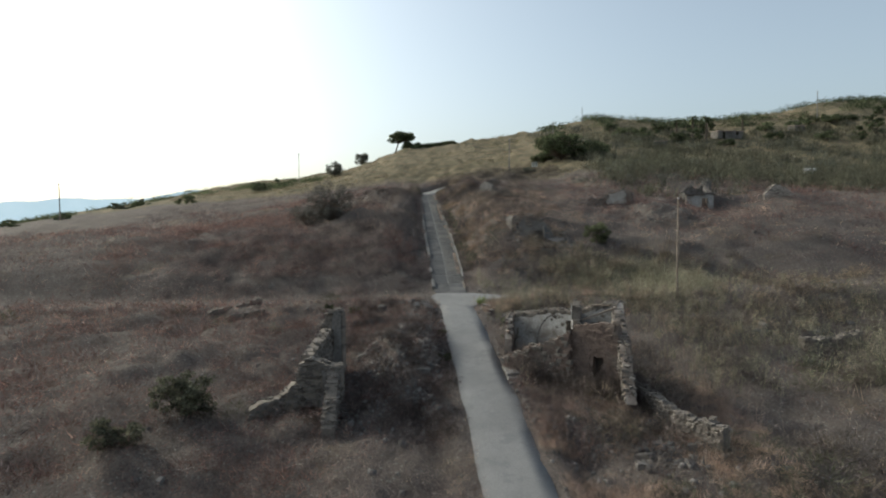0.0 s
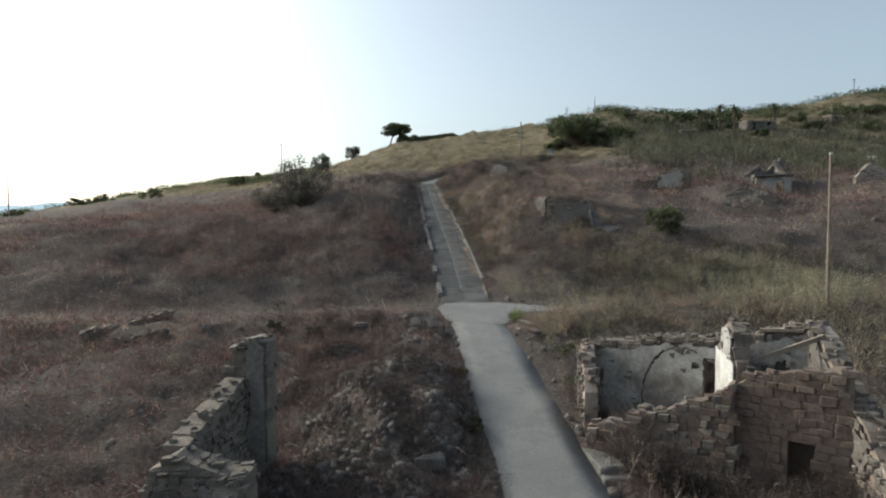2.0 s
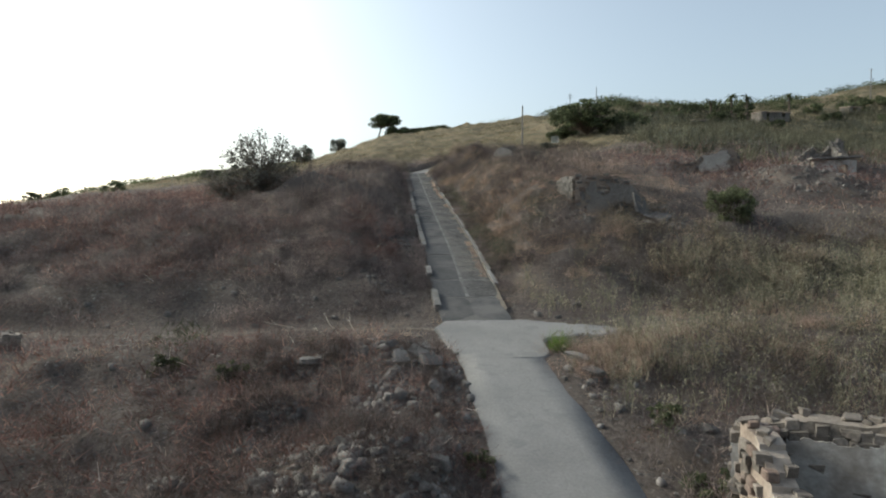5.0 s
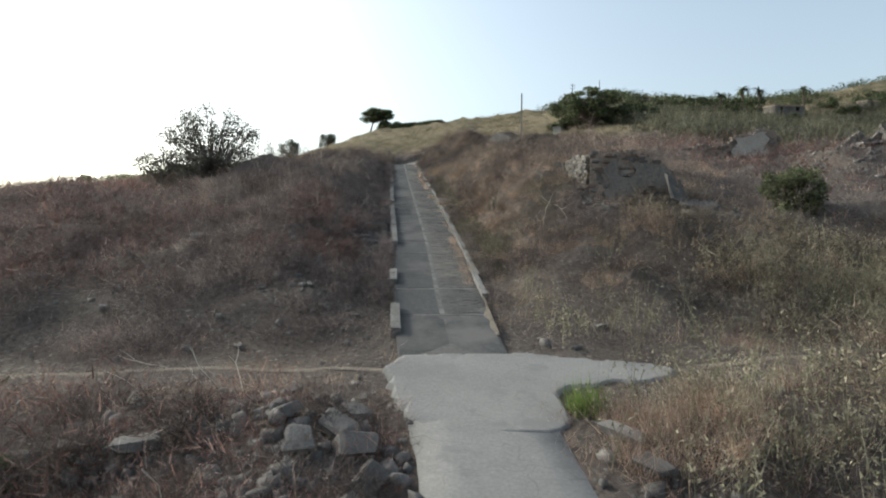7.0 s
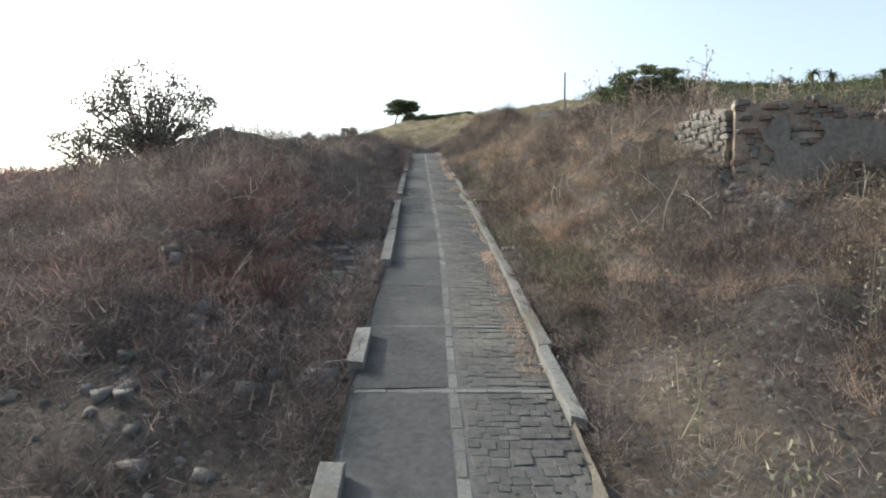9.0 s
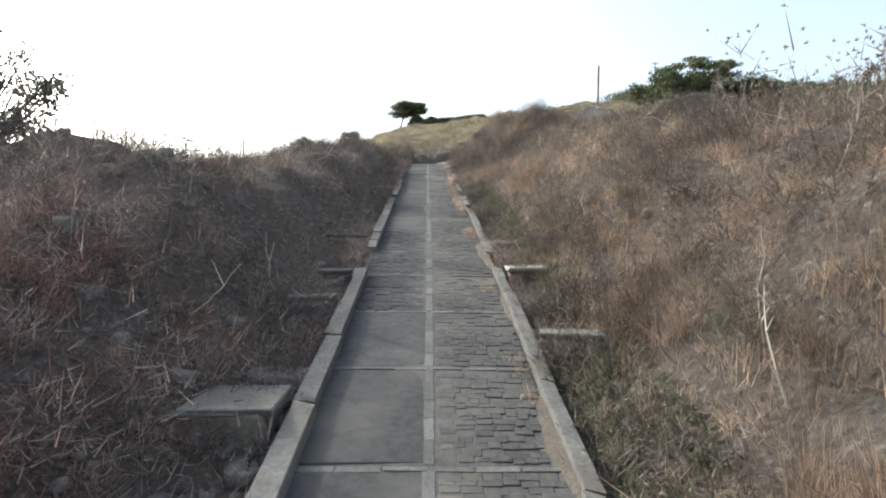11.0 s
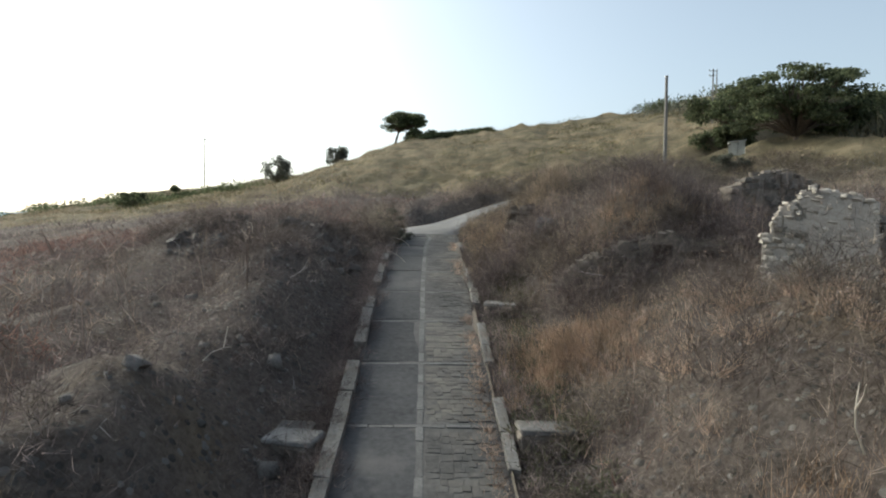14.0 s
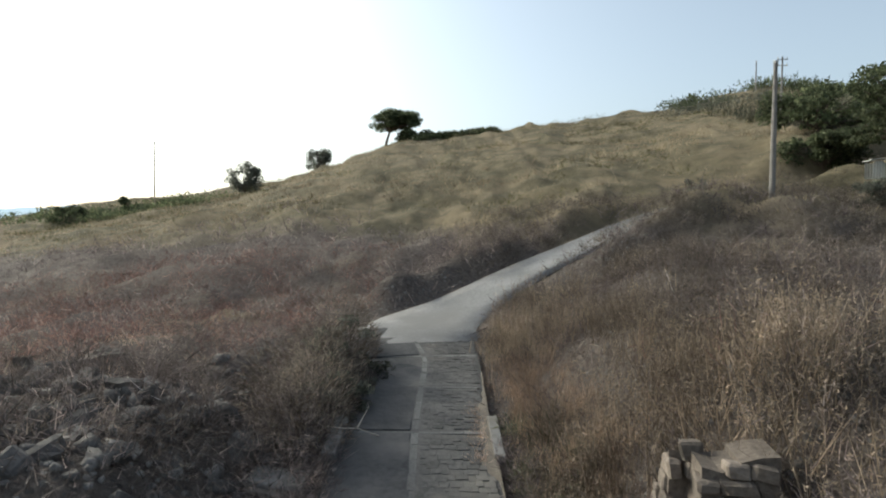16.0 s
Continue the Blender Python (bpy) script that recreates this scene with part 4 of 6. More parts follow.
plaster(corner, -1, 0.72, M["dullplaster"], 46, 0.85, lambda s, z: s < 0.75 + 0.15 * math.sin(z * 6) or z > 6.0 - gz - 0.1 * s, 0.3, "dull brown-grey plaster", (), 0.1)
wall(mid_ruin, (0.1, 0.1), (-0.3, 2.6), 0.55, [(0, 6.2 - gz), (0.5, 6.3 - gz), (1, 6.2 - gz)], M["masonry"], 16, (1,), ROUGH)
for x, y, up, rx, ry, rz, size in ((10.7, 59.0, 0.75, 58, 20, 25, (1.1, 1.3, 0.12)), (11.4, 58.6, 0.3, 14, -8, 40, (1.3, 0.9, 0.12)), (11.2, 57.9, 0.22, 8, 12, 10, (1.1, 0.8, 0.12)), (10.2, 58.3, 0.2, 30, -12, 70, (0.8, 0.6, 0.12))):
    ob = tagged(new("stone_slab", block_mesh("stone_slab", M["stone"], int(x * 10), 0.16, 0.06)), "broken grey slab tumbled against the ruin", "slab", "slabs by the ruin")
    ob.matrix_basis = pose(x, y, height1(x, y) + up, rx, ry, rz) @ Matrix.Diagonal((*size, 1))

gz = 7.2
white_ruin = thing("ruined_wall", pose(17.0, 74.3, gz), "long ragged ruin with a patch of white plaster", "ruin")
w = wall(white_ruin, (0, 0), (6.7, -0.5), 0.5, [(0, 0.9), (0.2, 1.5), (0.35, 1.2), (0.5, 1.5), (0.56, 2.0), (0.7, 2.2), (0.85, 2.45), (0.95, 2.4), (1, 1.8)], M["endwall"], 17, (-1,), ROUGH[:3] + BRICKS[:3], base=-1.0, fill=0.5)
wall(white_ruin, (6.6, -0.4), (7.4, 1.6), 0.5, [(0, 2.2), (0.5, 2.0), (1, 1.2)], M["masonry"], 37, (-1, 1), ROUGH, base=-1.0)
plaster(w, -1, 0.66, M["palemasonry"], 18, 0.8, lambda s, z: s < 3.75 + 0.2 * math.sin(z * 5) or s > 5.9 + 0.15 * math.sin(z * 8) or z < 0.35 + 0.35 * abs(math.sin(s * 2.6)), 0.1, "flaking white plaster", (), 0.12)

gz = 6.7
hut = thing("ruined_hut", pose(31.6, 76.4, gz, 0, 0, -8), "low stone hut with a doorway and a flat lintel", "hut")
w = wall(hut, (0, 0), (3.4, 0), 0.5, [(0, 2.4), (1, 2.5)], M["masonry"], 19, (), None, openings=[(1.9, 2.7, -1, 1.9)], label="plastered front wall")
plaster(w, -1, 0.52, M["plaster"], 20, 0.95, None, 0.0, "pale cream plaster", [(1.9, 2.7, -1, 1.9)])
wall(hut, (0.2, 0.3), (0.2, 3.2), 0.5, [(0, 2.4), (1, 2.6)], M["masonry"], 21, (1,), BLOCKS)
wall(hut, (3.2, 0.3), (3.2, 3.2), 0.5, [(0, 2.5), (0.5, 3.3), (1, 4.3)], M["masonry"], 22, (1, -1), BLOCKS)
wall(hut, (0.2, 3.2), (4.0, 3.2), 0.5, [(0, 2.9), (0.3, 3.9), (0.5, 3.2), (0.9, 4.6), (1, 4.2)], M["masonry"], 23, (-1,), BLOCKS)
bm = bmesh.new()
bar(bm, (-0.3, -0.15, 2.5), (3.7, -0.1, 2.62), 0.9, 0.16)
part("roof_slab", bm, M["stone"], hut, "broken flat roof slab")
far_wall = thing("ruined_wall", pose(41.5, 76, height1(43, 76) - 0.3), "pale ragged remains of a stone wall", "ruin")
w = wall(far_wall, (0, 0), (3.8, -0.6), 0.5, [(0, 1.0), (0.3, 2.3), (0.6, 1.8), (1, 0.8)], M["masonry"], 24, (-1,), PALE_BLOCKS)

# pale rubble wall above the lane
gz = height1(6.3, 87.0) - 0.5
PALE_ROUGH = [block_mesh("stone", M["palestone"], 150 + i, 0.2, 0.16) for i in range(6)]
pale = thing("ruined_wall", pose(5.2, 87.9, gz, 0, 0, -25), "sunlit rubble wall of pale broken stone", "ruin")
h = 11.5 - gz
w = wall(pale, (0.2, 0), (2.2, 0), 0.7, [(0, h * 0.72), (0.15, h * 0.9), (0.45, h), (0.8, h * 0.98), (1, h * 0.93)], M["palemasonry"], 25, (-1,), PALE_ROUGH, 0.12, (0.09, 0.26), fill=0.8, proud=-0.02)
plaster(w, -1, 0.72, M["palemasonry"], 47, 0.5, lambda s, z: z < h * 0.45 + 0.3 * s, 0.3, "crumbling pale mortar", (), 0.1)
wall(pale, (2.1, 0.2), (3.9, 1.2), 0.6, [(0, h * 0.85), (0.5, h * 0.75), (1, h * 0.5)], M["endwall"], 26, (-1,), BLOCKS)
gz = height1(6.5, 91) - 0.4
dark = thing("ruined_wall", pose(4.3, 91.2, gz, 0, 0, 8), "dark collapsed stone walls with a gap between them", "ruin")
wall(dark, (1.9, 0.1), (4.6, 0.3), 0.5, [(0, 1.3), (0.3, 1.7), (0.7, 1.8), (1, 1.5)], M["masonry"], 28, (-1,), DEBRIS, fill=0.7)

gz = height1(7.8, 78.2) - 0.5
heap_ruin = thing("ruined_wall", pose(6.2, 78.2, gz, 0, 0, 6), "collapsed brown stone wall crowned with loose blocks", "ruin")
h = 10.0 - gz
wall(heap_ruin, (0, 0), (3.4, 0), 0.8, [(0, h * 0.55), (0.25, h * 0.85), (0.5, h), (0.75, h * 0.9), (1, h * 0.5)], M["masonry"], 35, (-1,), DEBRIS, fill=0.7, crest=0.8)
# retaining wall with two niches above the lane
gz = height1(3.4, 88.2) - 0.3
niche = thing("retaining_wall", pose(1.3, 90.0, gz, 0, 0, -12), "dark rubble retaining wall with two hollow niches", "ruin")
h = 10.5 - gz
gaps = [(2.25, 2.75, 0.2, h - 0.25), (3.1, 4.0, 0.2, h - 0.35)]
wall(niche, (0, 0), (4.3, 0), 0.55, [(0, h * 0.35), (0.15, h * 0.6), (0.35, h * 0.85), (0.6, h * 0.97), (1, h * 0.95)], M["masonry"], 38, (-1,), DEBRIS, 0.15, (0.1, 0.34), openings=gaps, fill=0.6, crest=0.9)
# backing added behind the openings; its dark brick stands for the recesses' shade
wall(niche, (1.9, 0.75), (4.3, 0.75), 0.3, [(0, h * 0.9), (1, h * 0.9)], M["brick"], 39, (), None, label="dark brick backing added for the shade in the niches")
# masonry pier at the top of the lane
gz = height1(0.9, 94.8) - 0.4
PIER_STONES = [block_mesh("stone", M["pierstone"], 110 + i, 0.15, 0.13) for i in range(6)]
pier = thing("stone_pier", pose(0.4, 94.8, gz, 0, 0, -8), "square broken pier of large cut stones", "pier")
h = 11.55 - gz
wall(pier, (0.12, 0), (0.85, 0), 0.6, [(0, h * 0.92), (0.4, h * 0.85), (0.55, h), (1, h)], M["pierstone"], 29, (1, -1), PIER_STONES, 0.2, (0.16, 0.42), fill=0.7, crest=0.4)
wall(pier, (0.1, 0.3), (0.1, 0.75), 0.4, [(0, h * 0.8), (1, h * 0.6)], M["pierstone"], 36, (1,), PIER_STONES, 0.2, (0.2, 0.4))

# low stone ledges and thresholds of vanished houses along both kerbs
LEDGES = [(1, 61.7, 0.9, 0.5, 0.22), (1, 66.4, 0.9, 0.6, 0.4), (1, 70.4, 0.8, 0.6, 0.35), (1, 73.5, 0.8, 1.0, 0.12), (1, 79.2, 0.7, 0.5, 0.25), (1, 80.6, 0.5, 0.5, 0.3), (1, 84.6, 0.9, 0.45, 0.36), (1, 90.6, 0.8, 0.5, 0.36),
          (-1, 64.0, 0.95, 1.05, 0.4), (-1, 68.3, 0.9, 0.45, 0.25), (-1, 70.3, 0.7, 0.4, 0.2), (-1, 73.8, 1.1, 0.7, 0.25), (-1, 84.2, 0.8, 0.55, 0.25), (-1, 97.6, 0.9, 0.6, 0.2), (-1, 100.0, 0.7, 0.8, 0.2)]
for k, (sgn, y, wd, dp, hh) in enumerate(LEDGES):
    cx, cz, hw = road_at(y)
    x = float(cx) + sgn * (float(hw) + 0.32 + wd / 2)
    zb = height1(x, y) - 0.15 - 0.4 * hh
    ledge = thing("stone_ledge", pose(x, y, zb, rnd.uniform(-3, 3), rnd.uniform(-3, 3), rnd.uniform(-9, 9)), "low worn stone ledge beside the kerb", "ledge", "ledges along the lane")
    bm = bmesh.new()
    bmesh.ops.create_cube(bm, size=1, matrix=Matrix.Translation((0, 0, (hh + 0.15) / 2)) @ Matrix.Diagonal((wd, dp, hh + 0.15, 1)))
    for q in bm.verts:
        q.co += Vector((rnd.uniform(-1, 1), rnd.uniform(-1, 1), rnd.uniform(-0.5, 0.5))) * 0.09
    bmesh.ops.bevel(bm, geom=list(bm.edges), offset=0.05, segments=1, affect='EDGES')
    part("body", bm, M["masonry"], ledge)
    bm = bmesh.new()
    bmesh.ops.create_cube(bm, size=1, matrix=Matrix.Translation((0, 0, hh + 0.19)) @ Matrix.Diagonal((wd * 1.05, dp * 1.08, 0.09, 1)))
    for q in bm.verts:
        q.co += Vector((rnd.uniform(-1, 1), rnd.uniform(-1, 1), 0)) * 0.04
    bmesh.ops.bevel(bm, geom=list(bm.edges), offset=0.02, segments=1, affect='EDGES')
    part("slab", bm, M["palestone" if 70 < y < 74 and sgn > 0 else "kerb"], ledge)
# ---- poles ----
def tube(bm, a, b, r0, r1, sides=8):
    a, b = Vector(a), Vector(b)
    d = b - a
    m = Matrix.Translation((a + b) / 2) @ d.to_track_quat('Z', 'Y').to_matrix().to_4x4()
    bmesh.ops.create_cone(bm, cap_ends=True, segments=sides, radius1=r0, radius2=r1, depth=d.length, matrix=m)


def utility_pole(x, y, top, r, arms, label, material="pole", base=None):
    zb = (height1(x, y) if base is None else base) - 0.3
    p = thing("utility_pole", pose(x, y, zb), label, "pole")
    h = top - zb
    bm = bmesh.new()
    tube(bm, (0, 0, 0), (0, 0, h), r, r * 0.62, 10)
    part("shaft", bm, M[material], p)
    for k in range(arms):
        z = h - 0.25 - 0.55 * k
        bm = bmesh.new()
        bar(bm, (-0.45, 0, z), (0.45, 0, z), 0.07, 0.07)
        arm = part("crossarm", bm, M["metal"], p)
        for s in (-0.4, 0.4):
            bm = bmesh.new()
            tube(bm, (s, 0, z), (s, 0, z + 0.2), 0.035, 0.045, 6)
            part("insulator", bm, M["whitewash"], arm)
    if not arms:
        bm = bmesh.new()
        tube(bm, (0, 0, h - 0.05), (0, 0, h + 0.06), r * 0.8, r * 0.8, 10)
        part("cap", bm, M["metal"], p)
    return p


utility_pole(17.8, 43.96, 7.46, 0.095, 0, "slim weathered timber pole standing in the weeds", "wood")
utility_pole(13.12, 118.0, 22.1, 0.15, 0, "grey concrete pole at the bend of the road")
utility_pole(26.3, 142.6, 29.66, 0.1, 2, "thin grey pole with small insulators")
utility_pole(-39.0, 157.8, 24.0, 0.1, 1, "thin dark pole on the low ridge", "wood")
utility_pole(-96.0, 146.0, 15.5, 0.16, 1, "distant dark pole on the low ridge", "wood")
utility_pole(107, 170, 42.5, 0.14, 1, "distant pole among the far trees")
utility_pole(42, 180, 40.0, 0.12, 0, "distant thin pole on the skyline")

# ---- trees ----
def limb(bm, pts, r0, r1, sides=6):
    for i in range(len(pts) - 1):
        n = len(pts) - 1
        tube(bm, pts[i], pts[i + 1], r0 + (r1 - r0) * i / n, r0 + (r1 - r0) * (i + 1) / n, sides)


def leaf_cloud(clumps, n, size, g, droop=0.2):
    """Small leaves spread over clumps of (x, y, z, rx, rz); two triangles a leaf."""
    c = np.array(clumps)
    w = c[:, 3] ** 2
    pick = g.choice(len(c), n, p=w / w.sum())
    d = g.normal(size=(n, 3))
    d /= np.linalg.norm(d, axis=1)[:, None]
    rad = g.random(n) ** 0.45
    pos = c[pick, :3] + d * rad[:, None] * np.stack([c[pick, 3], c[pick, 3], c[pick, 4]], 1)
    ax = g.normal(size=(n, 3)) + d * 0.8
    ax[:, 2] -= droop
    ax /= np.linalg.norm(ax, axis=1)[:, None]
    sd = np.cross(ax, g.normal(size=(n, 3)))
    sd /= np.linalg.norm(sd, axis=1)[:, None]
    ln = size * g.uniform(0.6, 1.4, n)[:, None]
    v = np.stack([pos - ax * ln, pos + sd * ln * 0.45, pos + ax * ln, pos - sd * ln * 0.45], 1).reshape(-1, 3)
    return v, np.arange(n * 4).reshape(-1, 4)


def tree(name, x, y, label, height_m, spread, clump_n, leaves, size, seed, material, lean=(0, 0), crown_low=0.35, flat=0.6, trunk_r=0.18, category="tree", z=None, clump=(0.16, 0.32)):
    """A tapered trunk, limbs to every clump, and a crown of loose clumps of leaves."""
    r, g = random.Random(seed), np.random.default_rng(seed)
    zb = (height1(x, y) if z is None else z) - 0.15
    t = thing(name, pose(x, y, zb), label, category)
    clumps, bm = [], bmesh.new()
    fork = Vector((lean[0] * 0.4, lean[1] * 0.4, height_m * crown_low * 0.8))
    limb(bm, [Vector((0, 0, -0.1)), fork * 0.5 + Vector((r.uniform(-.1, .1), 0, 0)), fork], trunk_r, trunk_r * 0.65, 8)
    for k in range(clump_n):
        a = r.uniform(0, 2 * math.pi)
        rad = spread * math.sqrt(r.random()) * 0.85
        up = height_m * (crown_low + (1 - crown_low) * r.uniform(0.05, 0.9) * (1 - 0.45 * (rad / spread) ** 2))
        p = Vector((lean[0] + rad * math.cos(a), lean[1] + rad * math.sin(a) * 0.9, up))
        cr = spread * r.uniform(*clump)
        clumps.append((*p, cr, cr * flat))
        m = fork.lerp(p, 0.5) + Vector((r.uniform(-.2, .2), r.uniform(-.2, .2), 0.1 * spread))
        limb(bm, [fork, m, p], trunk_r * 0.35, 0.02, 5)
    part("trunk", bm, M["bark"], t, "dark trunk with spreading limbs")
    v, f = leaf_cloud(clumps, leaves, size, g)
    part_me("crown", mesh_of("crown", v, f, M[material]), t, "loose leafy crown")
    return t


tree("tree", -14.2, 73.0, "sparse grey-green tree on the rubble mound", 5.9, 3.4, 130, 9500, 0.08, 1, "greyleaf", crown_low=0.1, flat=0.85, trunk_r=0.11, clump=(0.08, 0.22))
tree("tree", -17.2, 73.6, "low sparse grey-green tree beside the larger one", 3.4, 2.4, 60, 4200, 0.07, 2, "greyleaf", crown_low=0.05, flat=0.7, trunk_r=0.09, clump=(0.1, 0.24))
tree("tree", 24.2, 121.5, "broad dark green tree with a spreading crown", 8.3, 5.2, 130, 17000, 0.14, 3, "leaf", crown_low=0.3, flat=0.34, trunk_r=0.28, z=16.6, clump=(0.12, 0.21))
tree("tree", 31.0, 123.5, "dense dark green tree behind the shed", 5.6, 4.6, 50, 9000, 0.17, 4, "leaf", crown_low=0.15, flat=0.6, trunk_r=0.2, z=17.4)
tree("tree", 22.0, 129.0, "round dark green shrub tree by the road", 2.8, 2.8, 36, 5500, 0.15, 5, "leaf", crown_low=0.1, flat=0.7, trunk_r=0.12)
tree("tree", 24.5, 134.0, "dark green thicket tree on the slope", 4.2, 4.2, 40, 6000, 0.17, 6, "leaf", crown_low=0.1, flat=0.6, trunk_r=0.14)
tree("tree", -15.5, 188.0, "wind-bent umbrella-shaped tree on the hilltop", 6.9, 4.3, 90, 14000, 0.15, 7, "leaf", lean=(1.9, 0), crown_low=0.5, flat=0.45, trunk_r=0.25, z=27.6)
tree("shrub", -10.2, 187.5, "dark dome of scrub beside the hilltop tree", 3.2, 3.3, 60, 7000, 0.18, 8, "leaf", crown_low=0.05, flat=0.6, trunk_r=0.1, category="shrub", z=27.9)
tree("shrub", -26.0, 185.0, "small round tree on the ridge", 4.6, 2.4, 50, 4500, 0.13, 9, "olive", crown_low=0.15, flat=1.0, trunk_r=0.12)
tree("shrub", -30.8, 165.0, "small rounded tree on the falling ridge", 4.8, 2.6, 50, 4500, 0.13, 10, "olive", crown_low=0.12, flat=1.0, trunk_r=0.12)
tree("shrub", 15.5, 58.9, "round green bush among dry weeds", 2.6, 1.45, 30, 4200, 0.08, 11, "bush", crown_low=0.1, flat=0.85, trunk_r=0.06, category="bush")
tree("shrub", 16.6, 115.4, "dry olive bush before the shed", 1.5, 1.5, 24, 2600, 0.07, 18, "olive", crown_low=0.05, trunk_r=0.05, category="bush")
tree("shrub", 10.8, 121.5, "grey dry bush at the roadside", 1.7, 1.2, 16, 1500, 0.07, 12, "olive", crown_low=0.2, flat=0.7, trunk_r=0.06, category="bush")
tree("shrub", -12.6, 27.6, "tall leafy green bush in the dead weeds", 2.6, 1.6, 44, 3600, 0.09, 13, "herb", crown_low=0.1, trunk_r=0.04, category="bush")
tree("shrub", -14.2, 24.6, "low leafy green bush", 1.7, 1.3, 30, 2200, 0.09, 14, "herb", crown_low=0.1, trunk_r=0.04, category="bush")
tree("shrub", 4.6, 37.6, "small round green bush by the ruin", 1.0, 0.5, 12, 1100, 0.05, 15, "bush", crown_low=0.05, trunk_r=0.03, category="bush")
for k, (x, y, hh, wd) in enumerate(((0.0, 38.65, 0.6, 0.4), (0.2, 34.4, 0.7, 0.5), (4.4, 39.8, 0.8, 0.55), (4.4, 37.7, 1.0, 0.55), (-8.6, 43.4, 0.8, 0.7), (-6.5, 42.9, 0.7, 0.6))):
    tree("shrub", x, y, "small fresh green bush at the road's edge", hh, wd, 14, 900, 0.05, 190 + k, "bush", crown_low=0.05, trunk_r=0.025, category="bush")
tree("shrub", -4.7, 102.2, "grey-green bush beside the bend", 1.9, 1.2, 40, 6000, 0.045, 16, "olive", crown_low=0.05, trunk_r=0.04, category="bush")
tree("shrub", -4.4, 100.4, "small grey-green bush beside the lane", 1.0, 0.8, 20, 2200, 0.045, 17, "olive", crown_low=0.05, trunk_r=0.03, category="bush")
g2 = random.Random(5)
for k in range(26):
    x = g2.uniform(46, 130)
    tree("tree", x, g2.uniform(148, 170), "distant dark green tree near the farm buildings", g2.uniform(2.4, 4.2), g2.uniform(2.2, 3.6), 16, 1300, 0.22, 100 + k, "leaf", crown_low=0.1, trunk_r=0.12)
for k in range(14):
    x = g2.uniform(-150, -46)
    tree("shrub", x, 160 + g2.uniform(-18, 10) + (x + 46) * 0.2, "distant rounded shrub on the low ridge", g2.uniform(1.4, 2.8), g2.uniform(1.6, 3.2), 12, 900, 0.2, 140 + k, "leaf", crown_low=0.05, trunk_r=0.08, category="shrub")


def palm(x, y, h, seed):
    g = np.random.default_rng(seed)
    t = thing("palm_tree", pose(x, y, height1(x, y) - 0.1), "distant palm with a dark feathery head", "palm", "palms by the farm")
    bm = bmesh.new()
    limb(bm, [Vector((0, 0, 0)), Vector((0.1, 0, h * 0.5)), Vector((0, 0, h))], 0.28, 0.2, 8)
    part("trunk", bm, M["bark"], t)
    v = []
    for k in range(34):
        a, e = g.uniform(0, 2 * np.pi), g.uniform(-0.3, 1.2)
        d = np.array([math.cos(a), math.sin(a), 0])
        prev, ln = np.array([0, 0, h]), g.uniform(1.7, 2.3)
        side = np.array([-d[1], d[0], 0]) * 0.24
        for s in range(3):
            nxt = prev + (d * math.cos(e) + np.array([0, 0, math.sin(e)])) * ln / 3
            v += [prev - side, prev + side, nxt + side * 0.7, nxt - side * 0.7]
            prev, e, side = nxt, e - 0.6, side * 0.7
    part_me("crown", mesh_of("crown", np.array(v), np.arange(len(v)).reshape(-1, 4), M["leaf"]), t)


palm(67.3, 160, 5.5, 1)
palm(71.2, 160.5, 5.4, 2)
palm(81.2, 161, 5.6, 3)
palm(64.0, 163, 3.6, 4)


def farm_building(x, y, w, d, h, rot, label):
    b = thing("farm_building", pose(x, y, height1(x, y) - 0.4, 0, 0, rot), label, "building")
    t = 0.3
    for nm, a, c in (("wall", (-w / 2, -d / 2), (w / 2, -d / 2)), ("wall", (w / 2, -d / 2), (w / 2, d / 2)), ("wall", (w / 2, d / 2), (-w / 2, d / 2)), ("wall", (-w / 2, d / 2), (-w / 2, -d / 2))):
        ops = [(1.0, 1.9, -1, 2.3), (w - 2.2, w - 1.2, 1.1, 2.2)] if a[1] == c[1] == -d / 2 else []
        wall(b, a, c, t, [(0, h), (1, h)], M["dullplaster"], 31, (), None, openings=ops, name=nm)
    bm = bmesh.new()
    bmesh.ops.create_cube(bm, size=1, matrix=Matrix.Translation((0, 0, h + 0.12)) @ pose(0, 0, 0, 5, 0, 0) @ Matrix.Diagonal((w + 0.5, d + 0.5, 0.18, 1)))
    part("roof", bm, M["roof"], b)


farm_building(77, 161, 7.0, 3.5, 2.1, 8, "low pale farm building with a flat roof")
farm_building(53.5, 146, 2.6, 2.0, 1.8, -6, "small pale outbuilding on the hillside")
farm_building(97, 163, 3.0, 2.4, 1.7, 12, "whitish low building among distant trees")
tank = thing("water_tank", pose(69.5, 112, height1(69.5, 112) + 0.2), "white cylindrical tank lying in the scrub", "tank")
bm = bmesh.new()
tube(bm, (-1.0, 0, 0.5), (1.0, 0, 0.5), 0.55, 0.55, 16)
part("body", bm, M["whitewash"], tank)
for s in (-0.6, 0.6):
    bm = bmesh.new()
    bmesh.ops.create_cube(bm, size=1, matrix=Matrix.Translation((s, 0, -0.2)) @ Matrix.Diagonal((0.2, 0.9, 0.7, 1)))
    part("support", bm, M["kerb"], tank)

# ---- small shed by the big tree ----
zs = 16.5
shed = thing("garden_shed", pose(17.5, 117.4, zs, 0, 0, -14) @ Matrix.Scale(0.58, 4), "small pale corrugated metal shed with a door", "shed")
